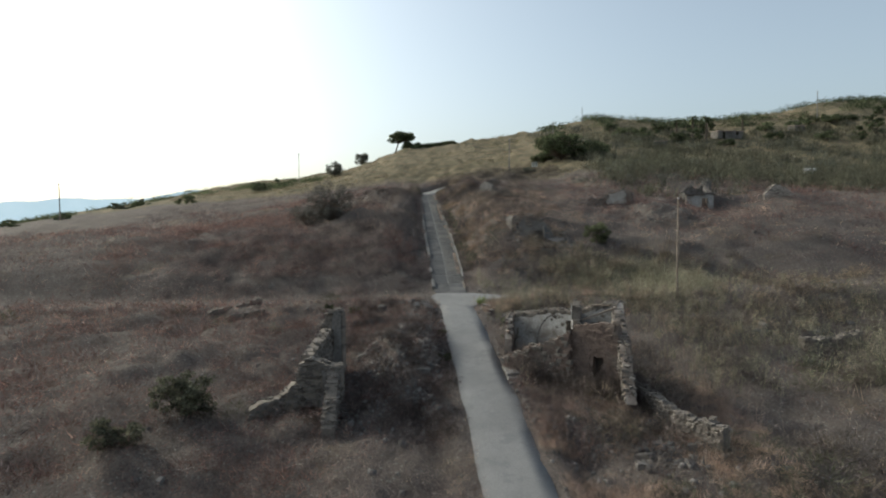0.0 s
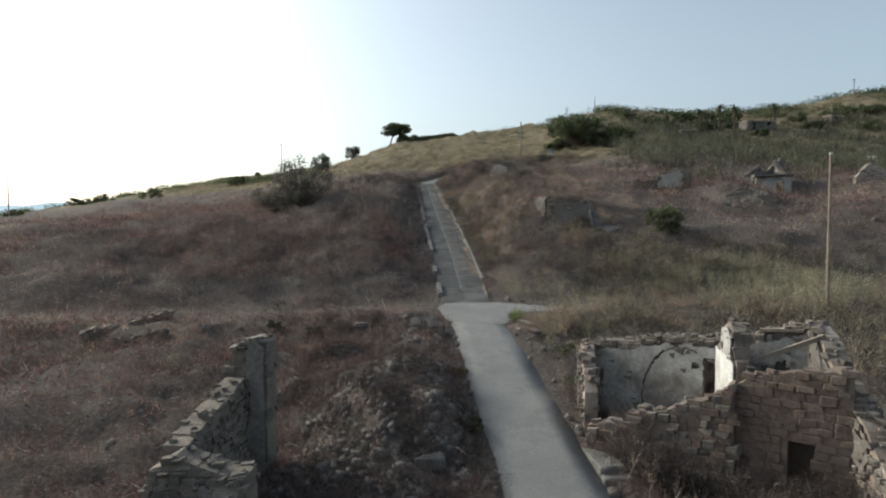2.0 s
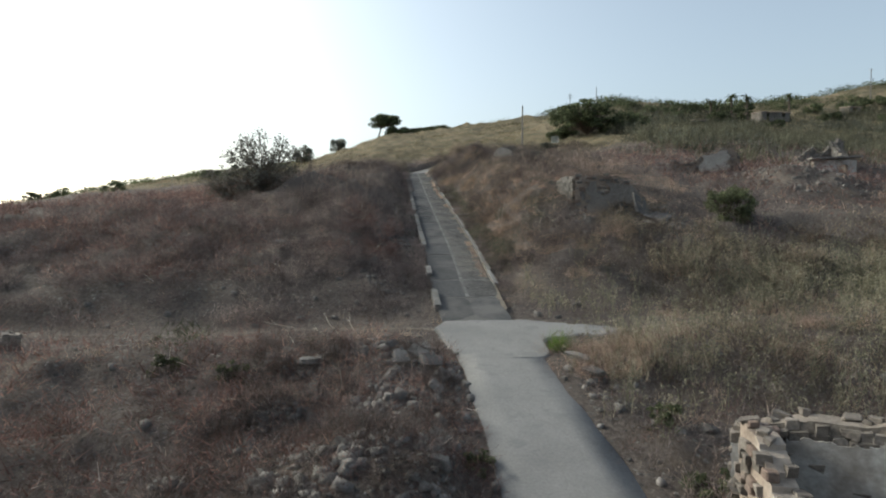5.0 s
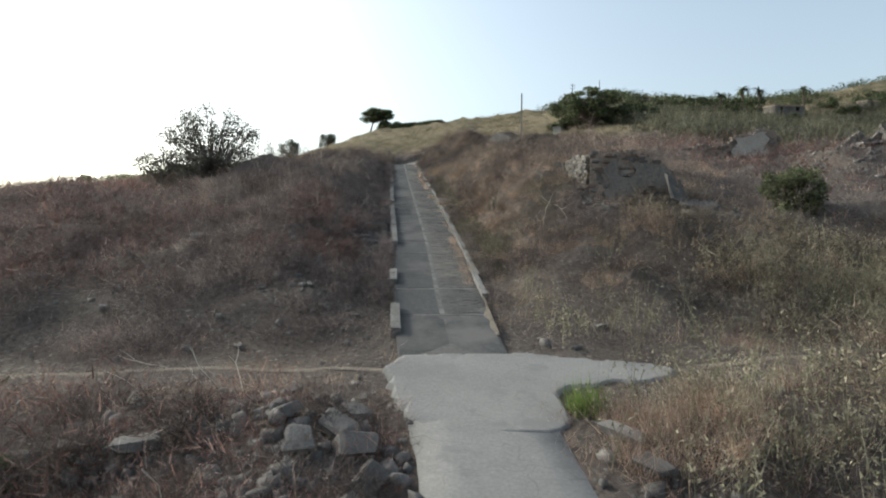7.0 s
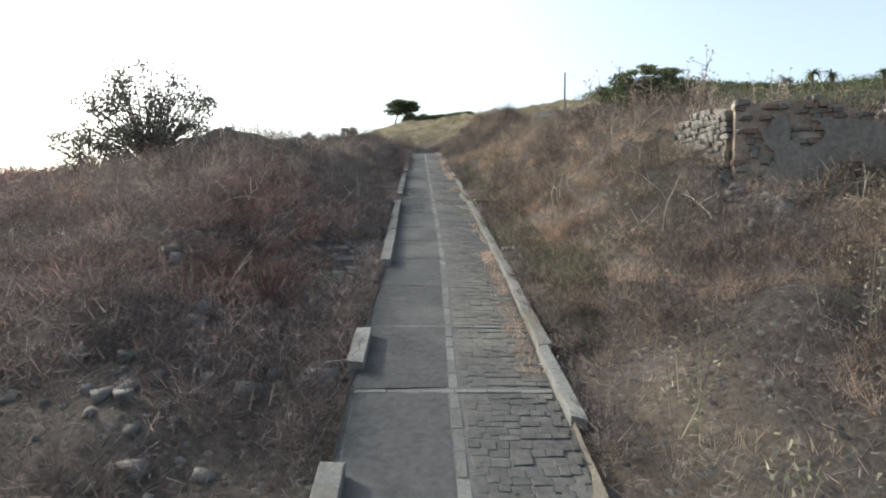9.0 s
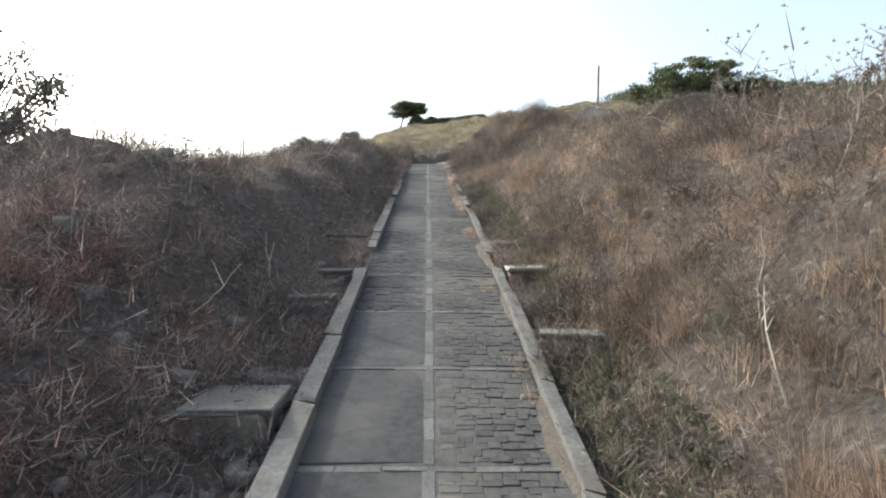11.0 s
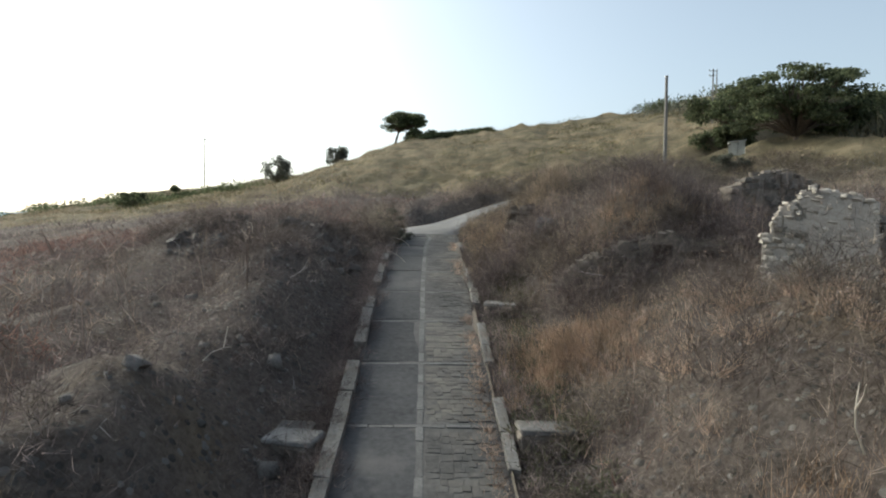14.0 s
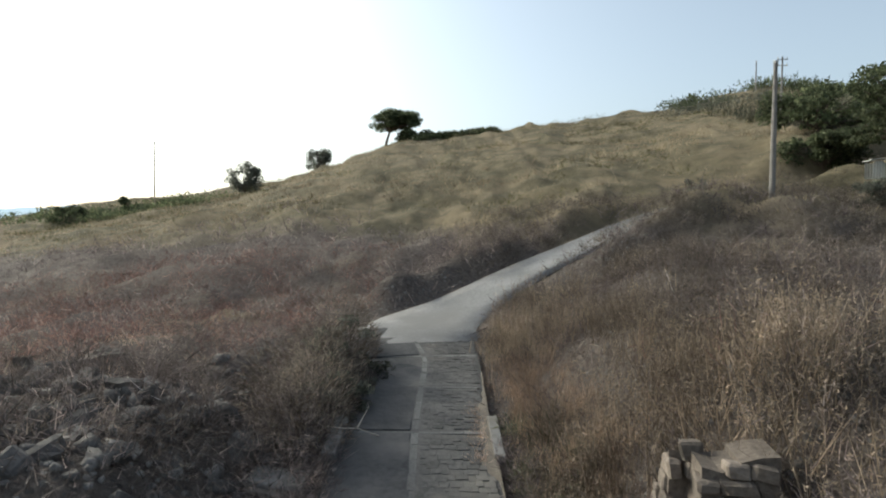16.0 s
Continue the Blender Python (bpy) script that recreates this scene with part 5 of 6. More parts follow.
def ribbed(w, h):
    bm = bmesh.new()
    n = int(w / 0.05)
    prev = None
    for i in range(n + 1):
        x, yy = w * i / n, 0.02 * math.sin(i * math.pi / 2)
        a, b = bm.verts.new((x, yy, 0)), bm.verts.new((x, yy, h))
        if prev:
            bm.faces.new([prev[0], a, b, prev[1]])
        prev = (a, b)
    bmesh.ops.solidify(bm, geom=list(bm.faces), thickness=0.02)
    return bm
part("side_panel", ribbed(0.75, 1.35), M["sheet"], shed)
part("door", ribbed(0.7, 1.55), M["sheet"], shed, "pale door panel", pose(0.85, -0.1, 0, 0, 0, 8))
part("end_panel", ribbed(1.8, 1.5), M["sheet"], shed, "", pose(1.6, 0, 0, 0, 0, 80))
part("back_panel", ribbed(1.6, 1.35), M["sheet"], shed, "", pose(0, 1.7, 0))
bm = bmesh.new()
bmesh.ops.create_cube(bm, size=1, matrix=pose(0.8, 0.8, 1.56, 0, -6, 0) @ Matrix.Diagonal((1.9, 2.0, 0.05, 1)))
part("roof", bm, M["sheet"], shed)

# ---- far mountains beyond the ridge ----
v, n = [], 120
for i in range(n):
    x = -3600 + i * 32
    hz = 140 + 60 * float(fbm(np.array([x]), np.array([3.0]), 520, 5, 77)[0]) - max(0, (x + 1150) / 10) - max(0, (-1650 - x) / 12)
    v += [(x, 2480, -300), (x, 2500, hz), (x, 2900, hz - 50)]
f = []
for i in range(n - 1):
    a = 3 * i
    f += [(a, a + 3, a + 4, a + 1), (a + 1, a + 4, a + 5, a + 2)]
# self-glowing sheet: the mountains' haze is emission
tagged(new("backdrop", mesh_of("backdrop", v, f, M["haze_glow"], True)), "pale blue mountain backdrop, its haze painted as a glow", "mountains", kind="structure")
# ---- plants ----
rng = np.random.default_rng(11)


def slivers(base, way, length, width, g, tip_back=0.0):
    """Thin pointed blades: one triangle each."""
    n = len(base)
    side = np.cross(way, g.normal(size=(n, 3)))
    side /= np.linalg.norm(side, axis=1)[:, None] + 1e-9
    side *= width[:, None] * 0.5
    tip = base + way * length[:, None]
    return np.stack([base - side, base + side, tip], 1).reshape(-1, 3)


def unit(v):
    return v / (np.linalg.norm(v, axis=1)[:, None] + 1e-9)


def scatter(n, x0, x1, y0, y1, g, keep=None, off_road=0.25, even=False):
    x, y = g.uniform(x0, x1, n), g.uniform(y0, y1, n)
    ok = road_gap(x, y) > off_road
    ok &= ~((np.hypot((x - 2.4) / 3.1, (y - 46.9) / 1.7) < 1) & (x > -1.2))
    ok &= g.random(n) < (1 - 0.88 * np.exp(-((y - (47.2 - 0.02 * x + 0.0012 * x * x)) / 1.5) ** 2))
    if keep is not None:
        ok &= g.random(n) < keep(x, y) * (1 if even else 0.5 + 0.65 * patch(x, y, 1.7, 121))
    x, y = x[ok], y[ok]
    return np.stack([x, y, height(x, y)], 1)


def tufts(p, blades, h, spread, width, g, lean=0.35):
    """Upright grass tufts."""
    n = len(p)
    hs = np.repeat(h * g.uniform(0.5, 1.35, n), blades)
    b = np.repeat(p, blades, 0) + np.concatenate([g.normal(size=(n * blades, 2)) * spread, np.full((n * blades, 1), -0.04)], 1)
    w = unit(np.concatenate([g.normal(size=(n * blades, 2)) * lean, np.ones((n * blades, 1))], 1))
    return slivers(b, w, hs * g.uniform(0.5, 1.2, n * blades), np.full(n * blades, width) * g.uniform(0.6, 1.5, n * blades), g)


def twigs(p, count, r, h, length, width, g):
    """Fuzzy clumps of dead twigs: slivers that start anywhere inside a low dome and splay outwards."""
    n = len(p)
    s = np.repeat(g.uniform(0.55, 1.5, n), count)
    k = n * count
    a, q = g.uniform(0, 2 * np.pi, k), np.sqrt(g.random(k))
    top = np.sqrt(np.clip(1 - q * q, 0, 1)) * 0.9 + 0.1
    off = np.stack([np.cos(a) * q * r, np.sin(a) * q * r, g.random(k) * top * h], 1) * s[:, None]
    w = unit(np.stack([np.cos(a) * q, np.sin(a) * q, np.full(k, 0.7)], 1) + g.normal(size=(k, 3)) * 0.6)
    return slivers(np.repeat(p, count, 0) + off, w, s * length * g.uniform(0.4, 1.4, k), width * g.uniform(0.6, 1.5, k), g)


def stalks(p, h, g, branches=6, width=0.022, heads=5, head=0.035):
    """Tall dead plants: a bent stem, side branches and small dry seed heads."""
    n = len(p)
    hs = h * g.uniform(0.5, 1.3, n)
    ld = g.normal(size=(n, 2)) * 0.2
    up = unit(np.concatenate([ld, np.ones((n, 1))], 1))
    out = [slivers(p, up, hs, np.full(n, width * 1.3), g), slivers(p, up, hs, np.full(n, width * 1.3), g)]
    for k in range(branches):
        t = g.uniform(0.3, 0.95, n)
        b = p + up * (hs * t)[:, None]
        w = unit(up + g.normal(size=(n, 3)) * 0.55)
        ln = hs * g.uniform(0.15, 0.4, n)
        out.append(slivers(b, w, ln, np.full(n, width), g))
        tip = b + w * ln[:, None]
        for q in range(heads):
            d = unit(g.normal(size=(n, 3)) + [0, 0, 0.6])
            out.append(slivers(tip, d, head * g.uniform(0.6, 1.6, n), np.full(n, head * 0.35), g))
    return np.concatenate(out)


def weeds(p, h, g, leaves, leaf=0.06, r=0.28):
    """Leafy upright weeds: stems and small pointed leaves along them."""
    n = len(p)
    hs = h * g.uniform(0.5, 1.3, n)
    out = []
    for k in range(4):
        w = unit(np.concatenate([g.normal(size=(n, 2)) * 0.28, np.ones((n, 1))], 1))
        b = p + np.concatenate([g.normal(size=(n, 2)) * r * 0.4, np.zeros((n, 1))], 1)
        out.append(slivers(b, w, hs, np.full(n, 0.02), g))
        m = leaves // 4
        t = g.uniform(0.15, 1.0, (n, m))
        lb = (b[:, None] + w[:, None] * (hs[:, None] * t)[..., None]).reshape(-1, 3) + g.normal(size=(n * m, 3)) * 0.07
        out.append(slivers(lb, unit(g.normal(size=(n * m, 3)) + [0, 0, 0.3]), leaf * g.uniform(0.7, 2.0, n * m), np.full(n * m, leaf * 0.55), g))
    return np.concatenate(out)


def stuff(name, v, material, label, category):
    return tagged(new(name, mesh_of(name, v, np.arange(len(v)).reshape(-1, 3), M[material])), label, category, kind="stuff")


def patch(x, y, scale, seed):
    return np.clip(fbm(x, y, scale, 4, seed) * 2.2 + 0.5, 0, 1)


def straw_here(x, y):
    right = smooth(x, -1.5, 2.5)
    k = 0.02 + right * (0.1 + 0.75 * patch(x, y, 6, 31) ** 1.4) * (0.35 + 0.65 * smooth(y, 50, 60)) * (1 - 0.8 * smooth(y, 84, 93))
    k = k + 0.1 * smooth(y, 104, 110) + 0.22 * np.exp(-((y - 46.5) / 3.5) ** 2) * (0.4 + right)
    k = k * (1 - 0.9 * np.exp(-((x + 3) / 3.5) ** 2 - ((y - 36) / 9) ** 2))
    return np.clip(k, 0, 1)


def green_here(x, y):
    a = np.exp(-((x - 15) / 9) ** 2 - ((y - 49.0) / 4.2) ** 2) + 0.9 * np.exp(-((x - 7.5) / 3.2) ** 2 - ((y - 44) / 3.0) ** 2)
    a = a + 0.2 * np.exp(-((x - 24) / 12) ** 2 - ((y - 36) / 9) ** 2) + 0.25 * np.exp(-((x - 0.6) / 2) ** 2 - ((y - 98) / 4) ** 2)
    return np.clip(a * (0.25 + patch(x, y, 4, 41)), 0, 1)


def bare(x, y):
    return 0.8 * np.exp(-((x + 2.3) / 0.9) ** 4 - ((y - 61) / 3.0) ** 4) + 0.55 * np.exp(-((x + 8) / 3.2) ** 4 - ((y - 96.8) / 3.2) ** 4)


def scrub_here(x, y):
    return np.clip(1.15 - 0.6 * straw_here(x, y) - 0.5 * green_here(x, y), 0.1, 1) * (0.3 + 0.7 * patch(x, y, 3.5, 51)) * (1 - 0.1 * np.exp(-((x + 2.6) / 3.0) ** 2 - ((y - 36) / 8) ** 2)) * (1 - 0.8 * bare(x, y))


near = np.concatenate([scatter(50000, -9, 9, 17, 107, rng, lambda x, y: np.clip(1.35 * scrub_here(x, y), 0, 1)), scatter(26000, -17, 17, 17, 107, rng, lambda x, y: scrub_here(x, y) * (np.abs(x) > 8.5))])
mid = scatter(26000, -60, 55, 14, 132, rng, lambda x, y: scrub_here(x, y) * ((np.abs(x) > 15) | (y > 105)) * (y + 0.4 * x < 121 + 14 * fbm(x, y, 9, 3, 66)))
big = scatter(12000, -18, 20, 18, 107, rng, lambda x, y: (1 - bare(x, y)) * 0.8 * patch(x, y, 3.0, 55) * (0.55 + 0.45 * (x < 0)) * (1 - 0.8 * np.exp(-((x + 2.6) / 3.0) ** 2 - ((y - 36) / 8) ** 2)), 0.7)
cover = np.stack([rng.uniform(-0.6, 1.8, 60), rng.uniform(92.2, 93.7, 60)], 1)
cover2 = np.stack([rng.uniform(-5.6, -4.3, 60), rng.uniform(98, 106, 60)], 1)
cover3 = np.stack([rng.uniform(-11, -4.6, 16), rng.uniform(93, 99.5, 16)], 1)
cover = np.concatenate([cover, cover2, cover3, np.stack([rng.uniform(-4, 4, 70), rng.uniform(111, 117, 70)], 1)])
cover = cover[road_gap(cover[:, 0], cover[:, 1]) > 0.4]
cover = np.concatenate([cover, height(cover[:, 0], cover[:, 1])[:, None]], 1)
around = scatter(1500, 2.5, 11, 26, 37.5, rng, lambda x, y: 0.6 + 0 * x)
edge_y = rng.uniform(83, 103, 500)
ex = road_at(edge_y)
edge = np.stack([np.asarray(ex[0]) - np.asarray(ex[2]) - rng.uniform(-0.05, 0.5, 500), edge_y, np.asarray(ex[1]) - 0.02], 1)
stuff("dry_scrub", np.concatenate([twigs(near, 9, 0.3, 0.34, 0.2, 0.011, rng), twigs(mid, 8, 0.55, 0.55, 0.42, 0.042, rng), twigs(big, 30, 0.55, 0.75, 0.26, 0.0135, rng), twigs(cover, 150, 0.5, 1.0, 0.28, 0.011, rng), twigs(around, 36, 0.35, 0.7, 0.28, 0.01, rng), twigs(edge, 46, 0.25, 0.3, 0.16, 0.008, rng)]), "scrub", "withered grey-brown scrub covering the rubble slopes", "scrub")
red = scatter(9000, -34, -2.5, 18, 66, rng, lambda x, y: patch(x, y, 5, 61) * np.where(y > 48, 0.5, 0.8))
red6 = scatter(9000, -36, -5, 8, 46, rng, lambda x, y: 0.35 + 0.65 * patch(x, y, 6, 67))
red3 = scatter(9000, -34, -8, 52, 86, rng, lambda x, y: 0.7 * patch(x, y, 6, 63))
red2 = scatter(7500, 1, 34, 14, 100, rng, lambda x, y: patch(x, y, 4, 62) * np.where(y < 48, 0.7, 0.35))
red4 = scatter(2600, -6.8, 0.4, 26, 45.5, rng, lambda x, y: 0.25 + 0.75 * patch(x, y, 1.6, 64))
red8 = scatter(9000, -62, -15, 4, 100, rng, lambda x, y: 0.3 + 0.7 * patch(x, y, 9, 69))
red9 = scatter(3000, -34, -5, 99, 117, rng, lambda x, y: 0.25 + 0.6 * patch(x, y, 4, 73), 0.9)
red7 = scatter(5000, 16, 75, 52, 100, rng, lambda x, y: 0.2 + 0.8 * patch(x, y, 7, 68))
red5 = scatter(1300, 4.0, 14, 25, 37, rng, lambda x, y: 0.9 * patch(x, y, 2.2, 65))
stuff("rusty_weeds", np.concatenate([twigs(red6, 7, 0.4, 0.45, 0.3, 0.03, rng), twigs(red4, 22, 0.22, 0.34, 0.18, 0.009, rng), twigs(red5, 26, 0.3, 0.6, 0.24, 0.01, rng), twigs(red, 18, 0.32, 0.6, 0.26, 0.015, rng), twigs(red2, 24, 0.3, 0.55, 0.24, 0.011, rng), twigs(red7, 10, 0.6, 0.7, 0.4, 0.042, rng), twigs(red8, 7, 0.7, 0.6, 0.4, 0.05, rng), twigs(red9, 30, 0.5, 0.5, 0.28, 0.015, rng), twigs(red3, 12, 0.36, 0.6, 0.3, 0.024, rng)]), "rusty", "rust-brown dead weeds in drifts", "weeds")
p = scatter(80000, -14, 16, 18, 106, rng, lambda x, y: straw_here(x, y) * (0.08 + 0.95 * patch(x, y, 2.6, 33) ** 2.5), 0.12)
p2 = scatter(9000, -40, 45, 20, 108, rng, lambda x, y: straw_here(x, y) * (np.abs(x) > 13))
stuff("dry_grass", np.concatenate([tufts(p, 21, 0.38, 0.13, 0.0065, rng, 0.45), tufts(p2, 10, 0.55, 0.25, 0.028, rng, 0.6)]), "straw", "straw-coloured dry grass in tufts", "grass")
p = scatter(19000, 3, 36, 30, 60, rng, green_here)
stuff("green_weeds", weeds(p, 1.15, rng, 36, 0.065), "greenweed", "tall yellow-green weeds beside the track", "weeds")
p = scatter(2400, -14, 14, 50, 104, rng, lambda x, y: np.where(x > 0, 0.8, 0.25) * patch(x, y, 5, 71))
p2 = scatter(1500, -16, 20, 18, 50, rng, lambda x, y: 0.7 * patch(x, y, 4, 72))
p3 = scatter(50, -13, -6, 74, 92, rng)
p7 = scatter(90, 5, 11, 64, 72, rng)
p4 = scatter(2400, 1.5, 16, 56, 106, rng, lambda x, y: 0.25 + 0.75 * patch(x, y, 2.5, 78))
p9 = scatter(420, 3.6, 15, 25, 38, rng)
p8 = scatter(110, -11, -5, 62, 74, rng)
stuff("dead_stalks", np.concatenate([stalks(p, 0.85, rng, 6, 0.01), stalks(p2, 0.75, rng, 6, 0.013), stalks(p3, 1.7, rng, 7, 0.03, 7, 0.07), stalks(p7, 1.7, rng, 9, 0.026, 12, 0.06), stalks(p4, 1.05, rng, 7, 0.009), stalks(p8, 1.2, rng, 7, 0.02, 6), stalks(p9, 1.3, rng, 8, 0.018, 5)]), "stalk", "tall pale dead stalks with dry seed heads", "weeds")
p5 = scatter(3000, -1.4, 2.2, 92, 106, rng, lambda x, y: 0.75 * patch(x, y, 1.5, 77) ** 2, 0.15)
p6 = scatter(2600, -0.9, 7, 95.5, 109, rng, lambda x, y: 0.55 * patch(x, y, 2.2, 79) ** 2, 0.4)
stuff("roadside_weeds", np.concatenate([weeds(p5, 0.8, rng, 30, 0.04), weeds(p6, 0.95, rng, 28, 0.042)]), "dullweed", "dull yellowish weeds leaning over the kerb", "weeds")
p = scatter(44000, -75, 110, 104, 192, rng, lambda x, y: (0.25 + 0.75 * patch(x, y, 7, 81)) * (y + 0.4 * x > 119 + 12 * fbm(x, y, 9, 3, 66)) * (0.35 + 0.65 * patch(x, y, 18, 84)))
stuff("hill_grass", tufts(p, 9, 0.45, 0.4, 0.045, rng, 0.6), "hillgrass", "parched yellowish grass on the upper hillside", "grass")
p = scatter(16000, -75, 110, 112, 190, rng, lambda x, y: (y + 0.4 * x > 122) * patch(x, y, 7, 82) ** 1.5 * (0.45 + 0.55 * np.sin((y + 0.25 * x + 3 * fbm(x, y, 14, 2, 83)) * 0.9)))
stuff("hill_scrub", twigs(p, 14, 0.8, 0.5, 0.36, 0.05, rng), "hillscrub", "olive-green low scrub scattered over the hill", "scrub")
p = scatter(7500, 26, 125, 78, 165, rng, lambda x, y: np.exp(-((y - (100 + 0.1 * x)) / 9) ** 2) * 0.8 + 0.5 * patch(x, y, 12, 91) ** 2)
stuff("cane_thicket", np.concatenate([tufts(p, 12, 2.3, 0.45, 0.1, rng, 0.3), twigs(p, 8, 1.0, 1.8, 0.7, 0.13, rng)]), "cane", "dense green cane thicket below the farm", "cane")
p = scatter(1500, 30, 140, 172, 190, rng, lambda x, y: patch(x, y, 8, 95))
p2 = scatter(700, -10, 3, 183, 189, rng)
xh = rng.uniform(-130, -33, 900)
yh = 158 + rng.uniform(-3, 12, 900) - (xh + 39) * 0.1
ph = np.stack([xh, yh, height(xh, yh)], 1)[patch(xh, yh, 9, 97) > 0.45]
stuff("ridge_scrub", np.concatenate([twigs(p, 40, 1.6, 1.5, 0.4, 0.22, rng), twigs(p2, 34, 0.8, 0.7, 0.3, 0.16, rng), twigs(ph, 34, 1.3, 1.1, 0.4, 0.2, rng)]), "leaf", "dark evergreen scrub along the skyline", "scrub")
# kerb-side growth: straw in the right gutter, moss-green cushions behind the kerb
yy = rng.uniform(54, 102, 2600)
yy = yy[patch(yy * 0, yy, 2.5, 35) > 0.55]
cx, cz, hw = road_at(yy)
u = np.asarray(hw) - 0.08 - np.abs(rng.normal(size=len(yy))) * 0.12
p = np.stack([np.asarray(cx) + u, yy, np.asarray(cz) - 0.02], 1)
stuff("gutter_straw", tufts(p, 9, 0.16, 0.05, 0.012, rng, 1.1), "straw", "short straw lying in the gutter", "grass")
yy = rng.uniform(55, 100, 1500)
cx, cz, hw = road_at(yy)
x = np.asarray(cx) + np.asarray(hw) + rng.uniform(0.35, 1.5, len(yy))
p = np.stack([x, yy, height(x, yy)], 1)
stuff("low_herbs", twigs(p, 24, 0.2, 0.22, 0.12, 0.03, rng), "herb", "dull green low herbs behind the kerb", "herbs")
p = np.array([[3.05, 45.2, height1(3.05, 45.2)]]) + np.concatenate([rng.normal(size=(26, 2)) * 0.16, np.zeros((26, 1))], 1)
stuff("grass_tuft", tufts(p, 16, 0.6, 0.06, 0.02, rng, 0.35), "freshgrass", "bright green grass tuft at the road edge", "grass")
# bleached twigs lying about
p = scatter(1700, -14, 12, 20, 102, rng, lambda x, y: np.where(x < 0, 0.7, 0.12) * patch(x, y, 3, 111) * (1 - 0.8 * bare(x, y)), 0.3)
n = len(p)
w = unit(np.concatenate([rng.normal(size=(n, 2)), np.abs(rng.normal(size=(n, 1))) * 0.45], 1))
b = p + [0, 0, 0.25]
l1 = rng.uniform(0.25, 0.8, n)
v = [slivers(b, w, l1, np.full(n, 0.017), rng)]
w2 = unit(w + rng.normal(size=(n, 3)) * 0.5)
v.append(slivers(b + w * (l1 * 0.5)[:, None], w2, l1 * 0.6, np.full(n, 0.018), rng))
stuff("bleached_twigs", np.concatenate(v), "palet", "thin bleached twigs lying on the rubble", "twigs")

# thorn bushes: dense rounded clumps of fine twigs on both banks
b1 = scatter(2000, 1.2, 13, 51, 108, rng, lambda x, y: 0.2 + 0.7 * patch(x, y, 2.5, 131), 0.55)
b2 = scatter(900, -14, -2, 51, 106, rng, lambda x, y: (0.15 + 0.5 * patch(x, y, 3.0, 132)) * (1 - bare(x, y)), 0.7)
b3 = scatter(500, -14, 14, 20, 46, rng, lambda x, y: 0.6 * patch(x, y, 3.0, 133), 0.7)
b7 = scatter(900, -2, 22, 107, 122, rng, None, 0.35)
b6 = scatter(420, 2.0, 9.5, 70, 88, rng, None, 0.7)
b5 = scatter(420, 3.8, 13, 25, 37, rng, lambda x, y: 0.7 + 0 * x, 0.6)
b4 = scatter(420, -1.2, 8, 94, 109, rng, None, 0.45)
bend = np.array([(-4.75, 100.2), (-4.9, 101.4), (-4.8, 102.4), (-5.1, 103.2), (-5.3, 102.0), (-5.0, 104.3), (-5.4, 99.6), (-4.7, 98.9), (0.7, 84.3), (1.3, 84.6), (0.5, 90.1), (1.3, 91.0), (1.4, 92.4), (1.6, 90.4), (2.3, 90.3), (3.1, 90.2), (4.2, 90.0), (0.3, 93.9), (0.9, 93.8), (-0.2, 94.0)])
bend = np.concatenate([bend, height(bend[:, 0], bend[:, 1])[:, None]], 1)
ky = np.array([56.5, 58.8, 61.2, 63.4, 65.6, 66.3, 67.6, 70.4, 71.2, 73.6, 74.5, 76.8, 79.4, 82.0, 83.0, 88.2])
kx, kz, kw = (np.asarray(q) for q in road_at(ky))
kx = kx + kw + rng.uniform(0.5, 0.85, len(ky))
kerb_bush = np.stack([kx, ky, height(kx, ky)], 1)
stuff("thorn_bushes", np.concatenate([twigs(q, 95, 0.42, 0.62, 0.2, 0.0108, rng) for q in (b1, b2, b3, b4, b5, b6)] + [twigs(b7, 60, 0.5, 0.55, 0.28, 0.018, rng)] + [twigs(bend[:8], 1400, 0.75, 1.5, 0.26, 0.016, rng), twigs(bend[8:], 800, 0.55, 0.85, 0.24, 0.012, rng), twigs(kerb_bush, 420, 0.36, 0.42, 0.18, 0.012, rng)]), "thorn", "rounded olive-brown thorn bushes on the banks", "bushes")
# fine kerb-side scrub that creeps over the stones
yy = rng.uniform(52, 103, 2000)
cx, cz, hw = (np.asarray(q) for q in road_at(yy))
sg = np.where(rng.random(len(yy)) < 0.5, 1, -1)
x = cx + sg * (hw + rng.uniform(0.2, 0.75, len(yy)))
ok = patch(x, yy, 2.0, 141) + 0.25 * (yy > 66) > 0.55
p = np.stack([x, yy, np.maximum(height(x, yy), cz - 0.05)], 1)[ok]
stuff("kerb_scrub", twigs(p, 34, 0.22, 0.3, 0.16, 0.011, rng), "scrub", "fine dry scrub creeping over the kerb stones", "scrub")
# hedges and thickets on the terraced fields
p = scatter(2600, 22, 120, 84, 172, rng, lambda x, y: patch(x, y + 0.25 * x, 11, 151) ** 2 * 0.9)
stuff("field_hedges", twigs(p, 60, 1.1, 1.3, 0.45, 0.11, rng), "olive", "dark hedges and thickets on the far fields", "hedge")

# rounded bushes of weeds over the low slopes, each kind in drifts of its own
def drift(count, x0, x1, y0, y1, seed, low=0.45):
    return scatter(count, x0, x1, y0, y1, rng, lambda x, y: np.clip((patch(x, y, 5.5, seed) - low) * 2.2, 0, 1), 0.9)


q1, q2, q3 = drift(500, 8, 40, 8, 46, 161, 0.55), drift(900, 7, 40, 8, 58, 162), drift(1300, 8, 40, 8, 60, 163)
q4 = drift(260, -34, -8, 4, 46, 164, 0.55)
